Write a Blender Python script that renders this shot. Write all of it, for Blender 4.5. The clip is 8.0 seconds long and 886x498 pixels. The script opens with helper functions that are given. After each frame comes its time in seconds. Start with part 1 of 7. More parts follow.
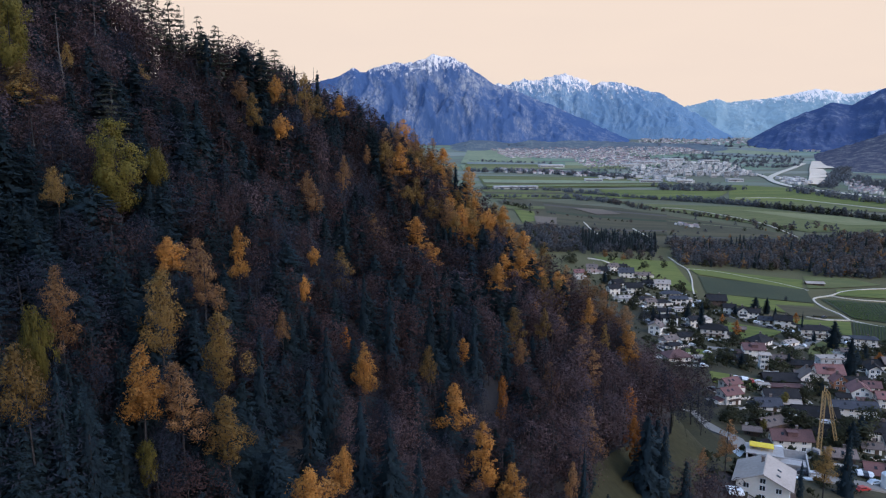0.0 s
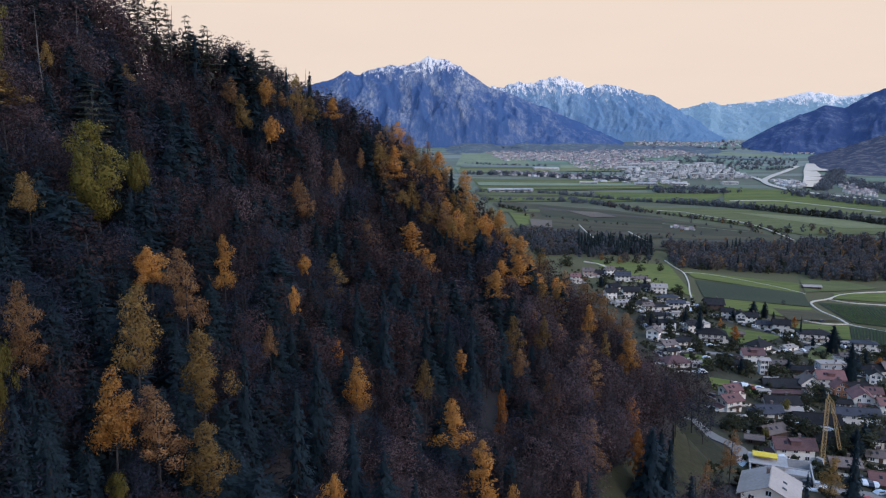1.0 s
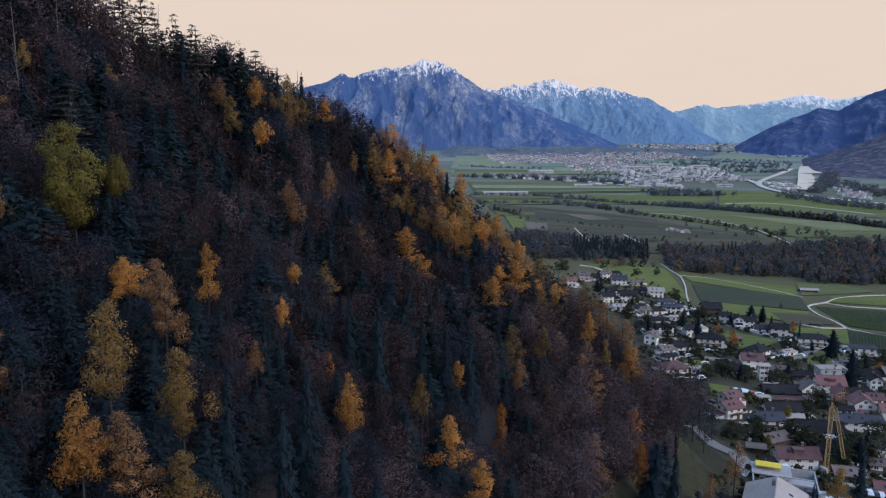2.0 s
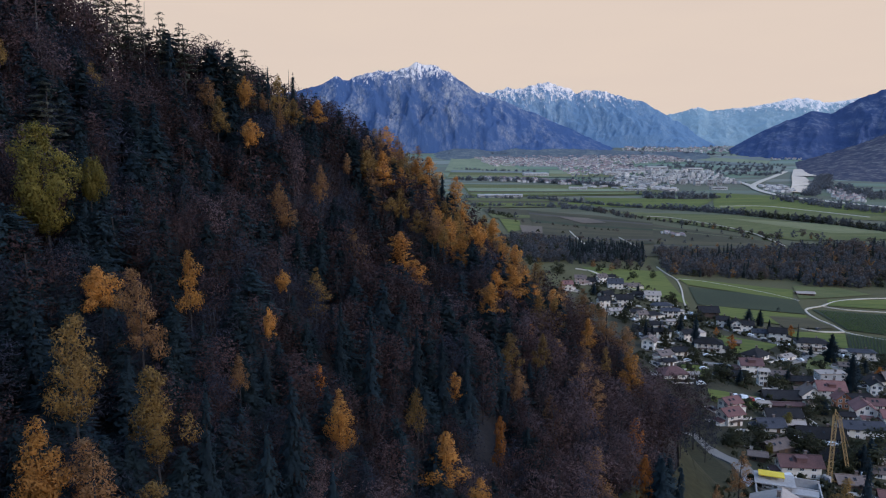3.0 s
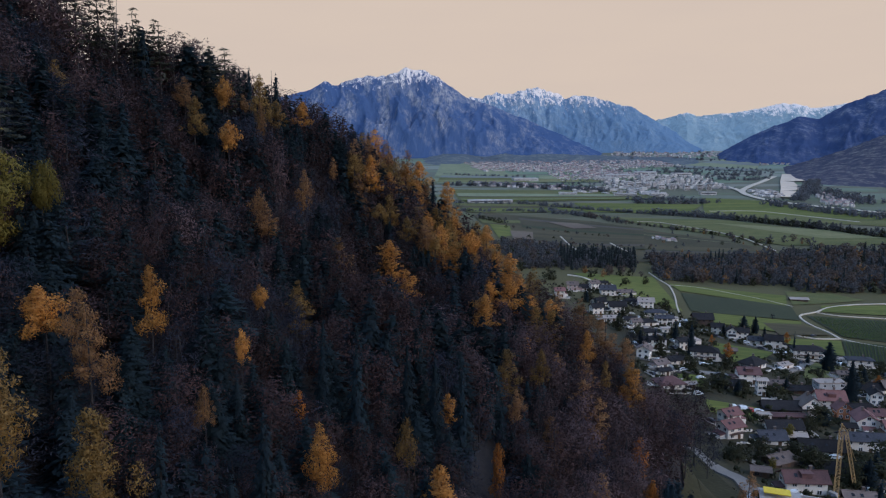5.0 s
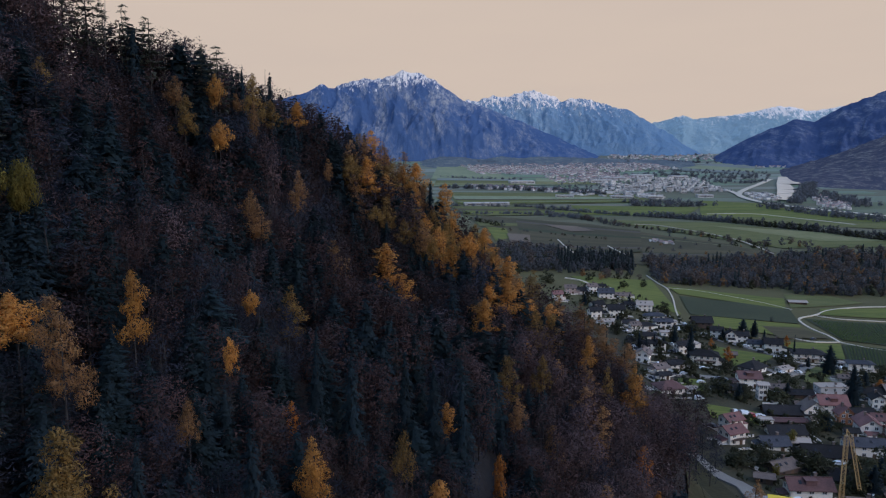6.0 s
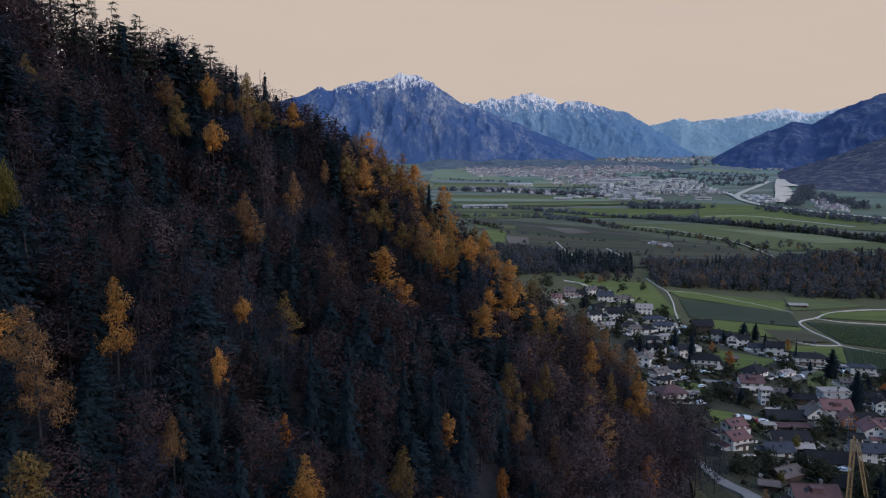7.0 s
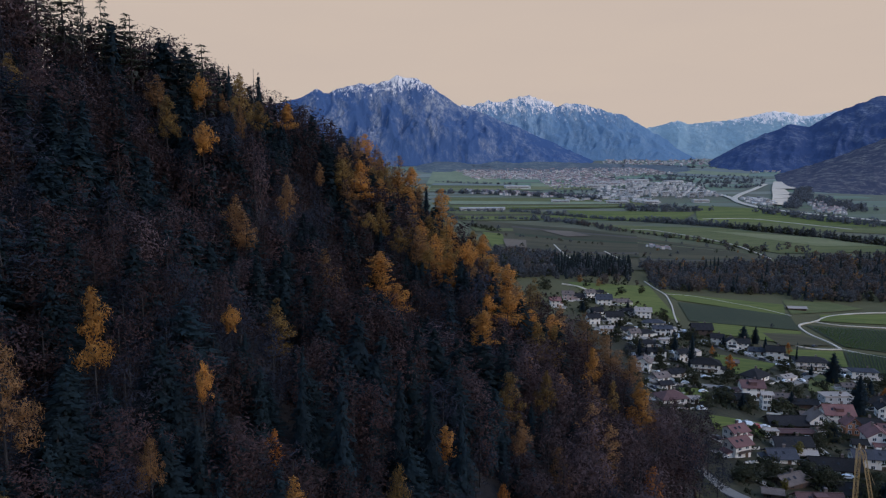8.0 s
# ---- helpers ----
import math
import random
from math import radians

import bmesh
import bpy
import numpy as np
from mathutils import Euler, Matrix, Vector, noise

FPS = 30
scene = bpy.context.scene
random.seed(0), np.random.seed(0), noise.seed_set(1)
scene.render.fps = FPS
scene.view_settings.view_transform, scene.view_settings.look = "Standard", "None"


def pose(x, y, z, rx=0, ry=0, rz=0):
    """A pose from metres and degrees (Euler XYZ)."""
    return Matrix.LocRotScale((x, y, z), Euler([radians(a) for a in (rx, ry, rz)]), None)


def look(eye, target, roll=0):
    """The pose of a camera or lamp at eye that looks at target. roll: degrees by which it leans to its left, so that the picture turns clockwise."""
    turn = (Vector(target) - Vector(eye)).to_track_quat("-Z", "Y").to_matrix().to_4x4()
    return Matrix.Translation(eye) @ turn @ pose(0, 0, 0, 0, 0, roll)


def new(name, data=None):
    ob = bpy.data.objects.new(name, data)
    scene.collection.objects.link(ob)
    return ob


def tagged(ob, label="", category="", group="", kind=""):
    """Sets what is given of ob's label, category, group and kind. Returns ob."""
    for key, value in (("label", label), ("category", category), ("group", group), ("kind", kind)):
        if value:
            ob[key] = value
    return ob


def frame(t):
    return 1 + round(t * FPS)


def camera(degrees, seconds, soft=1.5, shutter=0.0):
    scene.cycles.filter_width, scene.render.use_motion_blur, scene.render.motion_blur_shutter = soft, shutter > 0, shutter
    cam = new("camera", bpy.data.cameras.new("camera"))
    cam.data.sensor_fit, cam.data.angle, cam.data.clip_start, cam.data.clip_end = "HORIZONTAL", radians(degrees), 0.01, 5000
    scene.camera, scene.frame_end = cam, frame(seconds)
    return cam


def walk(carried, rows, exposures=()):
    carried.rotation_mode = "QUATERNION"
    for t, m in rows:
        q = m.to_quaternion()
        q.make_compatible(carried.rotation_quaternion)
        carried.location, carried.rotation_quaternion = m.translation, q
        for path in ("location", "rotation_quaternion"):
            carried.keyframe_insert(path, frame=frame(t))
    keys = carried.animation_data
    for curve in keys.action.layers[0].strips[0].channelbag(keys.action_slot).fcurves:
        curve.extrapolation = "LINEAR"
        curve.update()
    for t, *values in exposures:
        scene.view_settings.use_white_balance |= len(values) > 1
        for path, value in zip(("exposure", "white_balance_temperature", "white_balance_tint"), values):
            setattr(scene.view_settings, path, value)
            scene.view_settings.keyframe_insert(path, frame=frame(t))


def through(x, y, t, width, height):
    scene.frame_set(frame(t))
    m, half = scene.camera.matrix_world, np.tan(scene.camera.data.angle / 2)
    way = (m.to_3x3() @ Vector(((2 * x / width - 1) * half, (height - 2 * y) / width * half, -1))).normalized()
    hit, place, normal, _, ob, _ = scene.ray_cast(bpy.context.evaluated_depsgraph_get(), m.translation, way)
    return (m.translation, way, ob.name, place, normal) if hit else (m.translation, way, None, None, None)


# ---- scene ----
cam = camera(62.6, 8.0, soft=1.15)
PATH = [
    (0.0, pose(0.00, 0.00, 150.00, 80.49, 0, -1.95)),
    (0.5, pose(-0.07, 2.89, 150.01, 80.59, 0, -2.17)),
    (1.0, pose(-0.14, 5.78, 150.01, 80.69, 0, -2.37)),
    (1.5, pose(-0.21, 8.66, 150.00, 80.79, 0, -2.58)),
    (3.0, pose(-0.17, 17.06, 149.63, 81.13, 0, -3.23)),
    (3.5, pose(-0.13, 19.65, 149.55, 81.22, 0, -3.44)),
    (4.0, pose(-0.08, 22.17, 149.42, 81.31, 0, -3.66)),
    (4.5, pose(-0.05, 24.65, 149.31, 81.42, 0, -3.87)),
    (6.0, pose(-0.07, 31.40, 148.55, 81.76, 0, -4.33)),
    (6.5, pose(-0.09, 33.52, 148.34, 81.86, 0, -4.42)),
    (7.0, pose(-0.07, 35.65, 148.22, 81.95, 0, -4.50)),
    (7.5, pose(0.05, 37.80, 148.13, 82.05, 0, -4.60)),
    (8.0, pose(0.17, 39.95, 148.10, 82.15, 0, -4.71)),
]
walk(cam, PATH, exposures=[(0.0, 0.18), (1.7, 0.04), (4.0, -0.18), (8.0, -0.43)])

# ---- light ----
world = bpy.data.worlds.new("sky")
scene.world = world
world.use_nodes = True
wt = world.node_tree
for n in list(wt.nodes):
    wt.nodes.remove(n)
w_out = wt.nodes.new("ShaderNodeOutputWorld")
w_back = wt.nodes.new("ShaderNodeBackground")
w_haze = wt.nodes.new("ShaderNodeBackground")
w_mix = wt.nodes.new("ShaderNodeMixShader")
w_sky = wt.nodes.new("ShaderNodeTexSky")
w_sky.sky_type = "NISHITA"
w_sky.sun_disc = False
w_sky.sun_elevation = radians(32)
w_sky.air_density = 1.2
w_sky.dust_density = 0.3
w_sky.ozone_density = 3.0
w_sky.sun_rotation = radians(129)
w_back.inputs["Strength"].default_value = 0.31
w_haze.inputs["Strength"].default_value = 0.96
w_co = wt.nodes.new("ShaderNodeTexCoord")
w_sep = wt.nodes.new("ShaderNodeSeparateXYZ")
w_ramp = wt.nodes.new("ShaderNodeMapRange")
w_ramp.interpolation_type = "SMOOTHSTEP"
w_ramp.inputs["From Min"].default_value = 0.19
w_ramp.inputs["From Max"].default_value = 0.34
w_ramp.inputs["To Min"].default_value = 0.0
w_ramp.inputs["To Max"].default_value = 1.0
w_map = wt.nodes.new("ShaderNodeMapping")
w_map.inputs["Scale"].default_value = (3, 3, 14)
w_cloud = wt.nodes.new("ShaderNodeTexNoise")
w_cloud.inputs["Scale"].default_value, w_cloud.inputs["Detail"].default_value = 1.6, 5
w_tone = wt.nodes.new("ShaderNodeMix")
w_tone.data_type = "RGBA"
w_tone.inputs["A"].default_value, w_tone.inputs["B"].default_value = (0.80, 0.665, 0.585, 1), (0.86, 0.71, 0.605, 1)
wt.links.new(w_co.outputs["Generated"], w_map.inputs["Vector"])
wt.links.new(w_map.outputs[0], w_cloud.inputs["Vector"])
wt.links.new(w_cloud.outputs["Fac"], w_tone.inputs["Factor"])
wt.links.new(w_tone.outputs["Result"], w_haze.inputs["Color"])
wt.links.new(w_co.outputs["Generated"], w_sep.inputs[0])
wt.links.new(w_sep.outputs["Z"], w_ramp.inputs["Value"])
wt.links.new(w_sky.outputs[0], w_back.inputs["Color"])
wt.links.new(w_ramp.outputs[0], w_mix.inputs[0])
wt.links.new(w_haze.outputs[0], w_mix.inputs[1])
wt.links.new(w_back.outputs[0], w_mix.inputs[2])
wt.links.new(w_mix.outputs[0], w_out.inputs["Surface"])

sun_lamp = bpy.data.lights.new("sun", "SUN")
sun_lamp.energy = 1.15
sun_lamp.angle = radians(35)
sun_lamp.color = (1.0, 0.87, 0.80)
sun = new("sun", sun_lamp)
sun.matrix_world = look((0, 0, 0), (-0.67, 0.54, -0.5))
sun.location = (300, 200, 400)


# ---- materials ----
def mat(name, a, b, scale=1.0, fine=8.0, rough=0.85, bump=0.0, island=0.0, metal=0.0, per_object=0.0, stretch=(1, 1, 1)):
    """Two colours mixed by noise at two scales, with a fine relief; island and per_object vary the brightness."""
    m = bpy.data.materials.new(name)
    m.use_nodes = True
    t = m.node_tree
    p = t.nodes["Principled BSDF"]
    p.inputs["Roughness"].default_value = rough
    p.inputs["Metallic"].default_value = metal
    p.inputs["Specular IOR Level"].default_value = 0.25
    geo = t.nodes.new("ShaderNodeNewGeometry")
    mp = t.nodes.new("ShaderNodeMapping")
    mp.inputs["Scale"].default_value = stretch
    t.links.new(geo.outputs["Position"], mp.inputs["Vector"])
    big, small = t.nodes.new("ShaderNodeTexNoise"), t.nodes.new("ShaderNodeTexNoise")
    big.inputs["Scale"].default_value, big.inputs["Detail"].default_value = scale, 4
    small.inputs["Scale"].default_value, small.inputs["Detail"].default_value = fine, 3
    for n in (big, small):
        t.links.new(mp.outputs[0], n.inputs["Vector"])
    add = t.nodes.new("ShaderNodeMath")
    add.operation = "ADD"
    t.links.new(big.outputs["Fac"], add.inputs[0])
    t.links.new(small.outputs["Fac"], add.inputs[1])
    rng = t.nodes.new("ShaderNodeMapRange")
    rng.inputs["From Min"].default_value, rng.inputs["From Max"].default_value = 0.72, 1.28
    t.links.new(add.outputs[0], rng.inputs["Value"])
    mix = t.nodes.new("ShaderNodeMix")
    mix.data_type = "RGBA"
    mix.inputs["A"].default_value, mix.inputs["B"].default_value = (*a, 1), (*b, 1)
    t.links.new(rng.outputs[0], mix.inputs["Factor"])
    col = mix.outputs["Result"]
    for amount, node, out in ((island, geo, "Random Per Island"), (per_object, None, "Random")):
        if amount:
            if node is None:
                node = t.nodes.new("ShaderNodeObjectInfo")
            hsv = t.nodes.new("ShaderNodeHueSaturation")
            r2 = t.nodes.new("ShaderNodeMapRange")
            r2.inputs["To Min"].default_value, r2.inputs["To Max"].default_value = 1 - amount, 1 + amount
            t.links.new(node.outputs[out], r2.inputs["Value"])
            t.links.new(r2.outputs[0], hsv.inputs["Value"])
            t.links.new(col, hsv.inputs["Color"])
            col = hsv.outputs["Color"]
    t.links.new(col, p.inputs["Base Color"])
    if bump:
        bp = t.nodes.new("ShaderNodeBump")
        bp.inputs["Strength"].default_value = bump
        bp.inputs["Distance"].default_value = 0.5 / fine
        t.links.new(small.outputs["Fac"], bp.inputs["Height"])
        t.links.new(bp.outputs[0], p.inputs["Normal"])
    return m


def leaf(name, a, b, through=0.45, **kw):
    """Foliage: light also passes through the sprays."""
    kw = {"scale": 0.25, "fine": 1.2, "rough": 0.8, "island": 0.03, "per_object": 0.25} | kw
    m = mat(name, [1.5 * v for v in a], [1.5 * v for v in b], **kw)
    t = m.node_tree
    p = t.nodes["Principled BSDF"]
    tr = t.nodes.new("ShaderNodeBsdfTranslucent")
    mx = t.nodes.new("ShaderNodeMixShader")
    mx.inputs[0].default_value = through
    t.links.new(p.inputs["Base Color"].links[0].from_socket, tr.inputs["Color"])
    t.links.new(p.outputs[0], mx.inputs[1])
    t.links.new(tr.outputs[0], mx.inputs[2])
    t.links.new(mx.outputs[0], t.nodes["Material Output"].inputs["Surface"])
    return m


def ground_mat():
    """Garden and pasture green near by; far off the mixed greys and browns of farmland and built-up land, paled for
    haze.
    """
    m = mat("grass_ground", (0.042, 0.036, 0.023), (0.078, 0.067, 0.036), 0.06, 0.7, 0.95, 0.2)
    t = m.node_tree
    p = t.nodes["Principled BSDF"]
    near = p.inputs["Base Color"].links[0].from_socket
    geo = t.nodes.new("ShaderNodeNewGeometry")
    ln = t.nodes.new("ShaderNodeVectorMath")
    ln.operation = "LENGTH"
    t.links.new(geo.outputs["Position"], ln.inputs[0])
    # Haze is painted in: ground pales with distance from 900 to 3000 m.
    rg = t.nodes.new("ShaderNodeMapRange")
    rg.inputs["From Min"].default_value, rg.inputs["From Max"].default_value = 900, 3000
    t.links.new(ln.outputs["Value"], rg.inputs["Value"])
    open_land = t.nodes.new("ShaderNodeMapRange")
    open_land.inputs["From Min"].default_value, open_land.inputs["From Max"].default_value = 480, 620
    t.links.new(ln.outputs["Value"], open_land.inputs["Value"])
    turf = t.nodes.new("ShaderNodeTexNoise")
    turf.inputs["Scale"].default_value, turf.inputs["Detail"].default_value = 0.02, 5
    t.links.new(geo.outputs["Position"], turf.inputs["Vector"])
    grass = t.nodes.new("ShaderNodeMix")
    grass.data_type = "RGBA"
    grass.inputs["A"].default_value, grass.inputs["B"].default_value = (0.070, 0.064, 0.029, 1), (0.130, 0.113, 0.046, 1)
    t.links.new(turf.outputs["Fac"], grass.inputs["Factor"])
    farm = t.nodes.new("ShaderNodeMix")
    farm.data_type = "RGBA"
    t.links.new(open_land.outputs[0], farm.inputs["Factor"])
    t.links.new(near, farm.inputs["A"])
    t.links.new(grass.outputs["Result"], farm.inputs["B"])
    near = farm.outputs["Result"]
    mp = t.nodes.new("ShaderNodeMapping")
    mp.inputs["Scale"].default_value = (0.35, 1.0, 1.0)
    t.links.new(geo.outputs["Position"], mp.inputs["Vector"])
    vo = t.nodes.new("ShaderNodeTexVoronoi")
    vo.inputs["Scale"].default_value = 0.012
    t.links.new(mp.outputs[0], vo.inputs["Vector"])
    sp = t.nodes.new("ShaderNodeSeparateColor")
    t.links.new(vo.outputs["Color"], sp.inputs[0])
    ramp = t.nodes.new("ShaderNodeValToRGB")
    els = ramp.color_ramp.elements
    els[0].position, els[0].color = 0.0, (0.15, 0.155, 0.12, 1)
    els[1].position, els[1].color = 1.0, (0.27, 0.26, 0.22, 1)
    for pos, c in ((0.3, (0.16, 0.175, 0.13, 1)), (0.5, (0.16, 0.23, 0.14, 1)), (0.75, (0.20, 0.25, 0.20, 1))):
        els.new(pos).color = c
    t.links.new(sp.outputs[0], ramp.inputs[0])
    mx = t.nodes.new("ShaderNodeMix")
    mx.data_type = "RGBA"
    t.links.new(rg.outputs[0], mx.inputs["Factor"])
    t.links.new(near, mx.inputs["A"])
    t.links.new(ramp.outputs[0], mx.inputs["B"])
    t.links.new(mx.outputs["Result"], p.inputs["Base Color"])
    return m


M = {
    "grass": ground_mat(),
    "litter": mat("forest_floor", (0.022, 0.020, 0.021), (0.040, 0.033, 0.031), 0.1, 1.5, 0.95, 0.4),
    "meadow": mat("meadow", (0.082, 0.094, 0.030), (0.165, 0.160, 0.056), 0.02, 0.25, 0.95, 0.2, stretch=(0.2, 1.6, 1)),
    "lush": mat("lush_meadow", (0.078, 0.100, 0.021), (0.172, 0.180, 0.040), 0.014, 0.2, 0.95, stretch=(0.25, 1.5, 1)),
    "olive": mat("olive_field", (0.058, 0.052, 0.027), (0.108, 0.086, 0.045), 0.012, 0.16, 0.95, stretch=(0.18, 1.8, 1)),
    "vine": mat("vineyard_soil", (0.034, 0.042, 0.022), (0.056, 0.064, 0.030), 0.02, 0.6, 0.95),
    "plough": mat("ploughed_field", (0.13, 0.098, 0.074), (0.20, 0.150, 0.112), 0.02, 0.3, 0.95),
    "olive_dark": mat("dark_olive_field", (0.050, 0.046, 0.025), (0.080, 0.069, 0.037), 0.02, 0.3, 0.95),
    "plough_dark": mat("dark_ploughed_field", (0.075, 0.062, 0.05), (0.11, 0.09, 0.073), 0.02, 0.3, 0.95),
    # Haze is put into this pale grey-green, used on the far plots.
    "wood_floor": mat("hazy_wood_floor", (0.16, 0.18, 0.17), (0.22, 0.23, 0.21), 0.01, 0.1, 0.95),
    # The wood's shade is painted into this darker olive grass.
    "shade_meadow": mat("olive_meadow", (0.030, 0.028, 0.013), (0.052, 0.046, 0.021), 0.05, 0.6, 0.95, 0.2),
    "path": mat("gravel_path", (0.50, 0.43, 0.34), (0.64, 0.56, 0.46), 0.1, 2.0, 0.95, 0.1),
    "asphalt": mat("asphalt", (0.20, 0.18, 0.165), (0.28, 0.255, 0.23), 0.1, 4.0, 0.9, 0.1),
    # Spruce and fir needles are tinted blue to stand in for hillside haze.
    "spruce": leaf("spruce_needles", (0.014, 0.027, 0.038), (0.021, 0.036, 0.044), 0.55, per_object=0.2, island=0.02),
    "fir": leaf("fir_needles", (0.013, 0.026, 0.035), (0.020, 0.035, 0.041), 0.55, per_object=0.25, island=0.03),
    "gold": leaf("golden_larch_needles", (0.25, 0.118, 0.038), (0.47, 0.225, 0.056)),
    "rust": leaf("rust_larch_needles", (0.15, 0.080, 0.040), (0.25, 0.134, 0.058)),
    "dull": leaf("dull_golden_larch_needles", (0.12, 0.075, 0.030), (0.23, 0.138, 0.044)),
    "yellow": leaf("yellow_green_leaves", (0.088, 0.076, 0.020), (0.165, 0.128, 0.030)),
    "brown": leaf("withered_oak_leaves", (0.031, 0.021, 0.023), (0.062, 0.034, 0.031), per_object=0.4),
    "mauve": leaf("thin_mauve_beech_leaves", (0.052, 0.037, 0.043), (0.096, 0.061, 0.058), per_object=0.4),
    # Twigs lean blue as well, with the same haze in their colour.
    "twig": leaf("bare_twigs", (0.018, 0.021, 0.031), (0.030, 0.031, 0.043)),
    "orange": leaf("orange_leaves", (0.20, 0.075, 0.018), (0.30, 0.115, 0.028)),
    "bush": leaf("garden_foliage", (0.024, 0.026, 0.016), (0.048, 0.048, 0.024)),
    # Pasture green lifted and greyed in colour to suggest haze.
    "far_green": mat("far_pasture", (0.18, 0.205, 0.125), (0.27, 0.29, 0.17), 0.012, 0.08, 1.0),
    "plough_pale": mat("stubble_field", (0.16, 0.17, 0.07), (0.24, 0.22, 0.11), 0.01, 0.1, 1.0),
    # The sky's reflection is put into this bright cream base colour.
    "river": mat("silty_river_water", (0.70, 0.56, 0.41), (0.85, 0.70, 0.54), 0.006, 0.05, 0.25),
    # Lightened towards blue-grey for the haze over the valley woods.
    "wood_far": leaf("grey_brown_wood", (0.056, 0.060, 0.068), (0.094, 0.092, 0.094)),
    "wood_brown": leaf("red_brown_wood", (0.060, 0.050, 0.047), (0.105, 0.076, 0.060)),
    "vine_leaf": leaf("vine_leaves", (0.05, 0.085, 0.03), (0.10, 0.12, 0.04)),
    # Town walls and roofs have the distance haze greyed into their colours.
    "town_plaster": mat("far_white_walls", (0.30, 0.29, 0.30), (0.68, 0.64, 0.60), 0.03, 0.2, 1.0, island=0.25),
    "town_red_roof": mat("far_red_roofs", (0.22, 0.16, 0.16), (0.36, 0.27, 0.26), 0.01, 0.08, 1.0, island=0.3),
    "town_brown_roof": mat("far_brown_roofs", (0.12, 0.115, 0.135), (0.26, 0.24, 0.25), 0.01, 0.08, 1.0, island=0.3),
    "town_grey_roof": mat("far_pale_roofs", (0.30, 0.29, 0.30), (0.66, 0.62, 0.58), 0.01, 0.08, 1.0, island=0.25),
    "pine": leaf("thin_pine_needles", (0.03, 0.036, 0.03), (0.06, 0.06, 0.045)),
    # Pale blue-grey leaf colour that stands in for haze over far trees.
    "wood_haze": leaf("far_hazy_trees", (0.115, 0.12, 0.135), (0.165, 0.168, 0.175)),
    "spruce_far": leaf("valley_spruces", (0.020, 0.028, 0.031), (0.034, 0.044, 0.044)),
    "pale_bark": mat("pale_bark", (0.08, 0.075, 0.075), (0.15, 0.135, 0.13), 0.6, 6.0, 0.95, 0.5),
    "bark": mat("bark", (0.026, 0.024, 0.026), (0.055, 0.05, 0.05), 0.6, 6.0, 0.95, 0.5),
}


# ---- terrain ----
def soft(v, k):
    """Smooth version of max(v, 0) with the width k."""
    return k * np.logaddexp(0.0, v / k)


def crest_y(x):
    """The spur's crest on the plan, past which the slope turns away."""
    return np.interp(x, [-130, -60, -10, 15, 35, 60, 80, 110], [122, 213, 278, 268, 242, 221, 191, 163])


def hill_z(x, y):
    """The wooded spur that falls from the left to the valley."""
    crest = crest_y(x)
    past = soft(y - crest, 6.0)
    up = 76.2 - 0.673 * x + 0.204 * y - 0.011 * past ** 2 / (1 + 0.011 * past) - 0.25 * past
    up = up + 2.2 * np.sin(x * 0.061 + 0.4) * np.sin(y * 0.047) + 1.1 * np.sin(x * 0.13 + y * 0.09)
    up = up + 3.5 * np.exp(-((x + 29) ** 2 + (y - 70) ** 2) / 27 ** 2) - 7 * np.exp(-((x + 3) ** 2 + (y - 190) ** 2) / 28 ** 2)
    return np.minimum(up, 330 + 0.05 * up)


def valley_z(x, y):
    """The village's gentle fan, the flat valley floor and its slow rise far away."""
    fan = soft(24 - 0.10 * (x - 200) - 0.02 * (y - 500), 5.0)
    fan = fan + 10 * np.exp(-((x - 85) ** 2 + (y - 170) ** 2) / 70 ** 2)
    r = np.hypot(x, y)
    s = np.clip((r - 1700) / 3000, 0, 1.15)
    fan = fan * np.clip((2600 - r) / 1600, 0, 1)
    return fan + 96 * s ** 1.6


def ground_z(x, y):
    x, y = np.asarray(x, float), np.asarray(y, float)
    v = valley_z(x, y)
    return v + soft(hill_z(x, y) - v, 3.0)


def mesh_object(name, verts, faces, material, parent=None, label="", smooth=False):
    me = bpy.data.meshes.new(name)
    me.from_pydata([tuple(v) for v in verts], [], [tuple(int(i) for i in f) for f in faces])
    me.materials.append(material)
    if smooth:
        me.polygons.foreach_set("use_smooth", [True] * len(me.polygons))
    me.update()
    ob = new(name, me)
    if parent:
        ob.parent = parent
    if label:
        tagged(ob, label)
    return ob


def leaf_mesh(name, v, material, normals=None):
    """A mesh from an array of separate leaf sprays, n x corners x 3."""
    n, k = v.shape[:2]
    me = bpy.data.meshes.new(name)
    me.vertices.add(k * n)
    me.vertices.foreach_set("co", np.asarray(v, np.float32).ravel())
    me.loops.add(k * n)
    me.loops.foreach_set("vertex_index", np.arange(k * n, dtype=np.int32))
    me.polygons.add(n)
    me.polygons.foreach_set("loop_start", np.arange(0, k * n, k, dtype=np.int32))
    me.materials.append(material)
    me.update(calc_edges=True)
    if normals is not None:
        me.polygons.foreach_set("use_smooth", np.ones(n, bool))
        me.normals_split_custom_set(np.repeat(normals, k, axis=0).tolist())
    return me


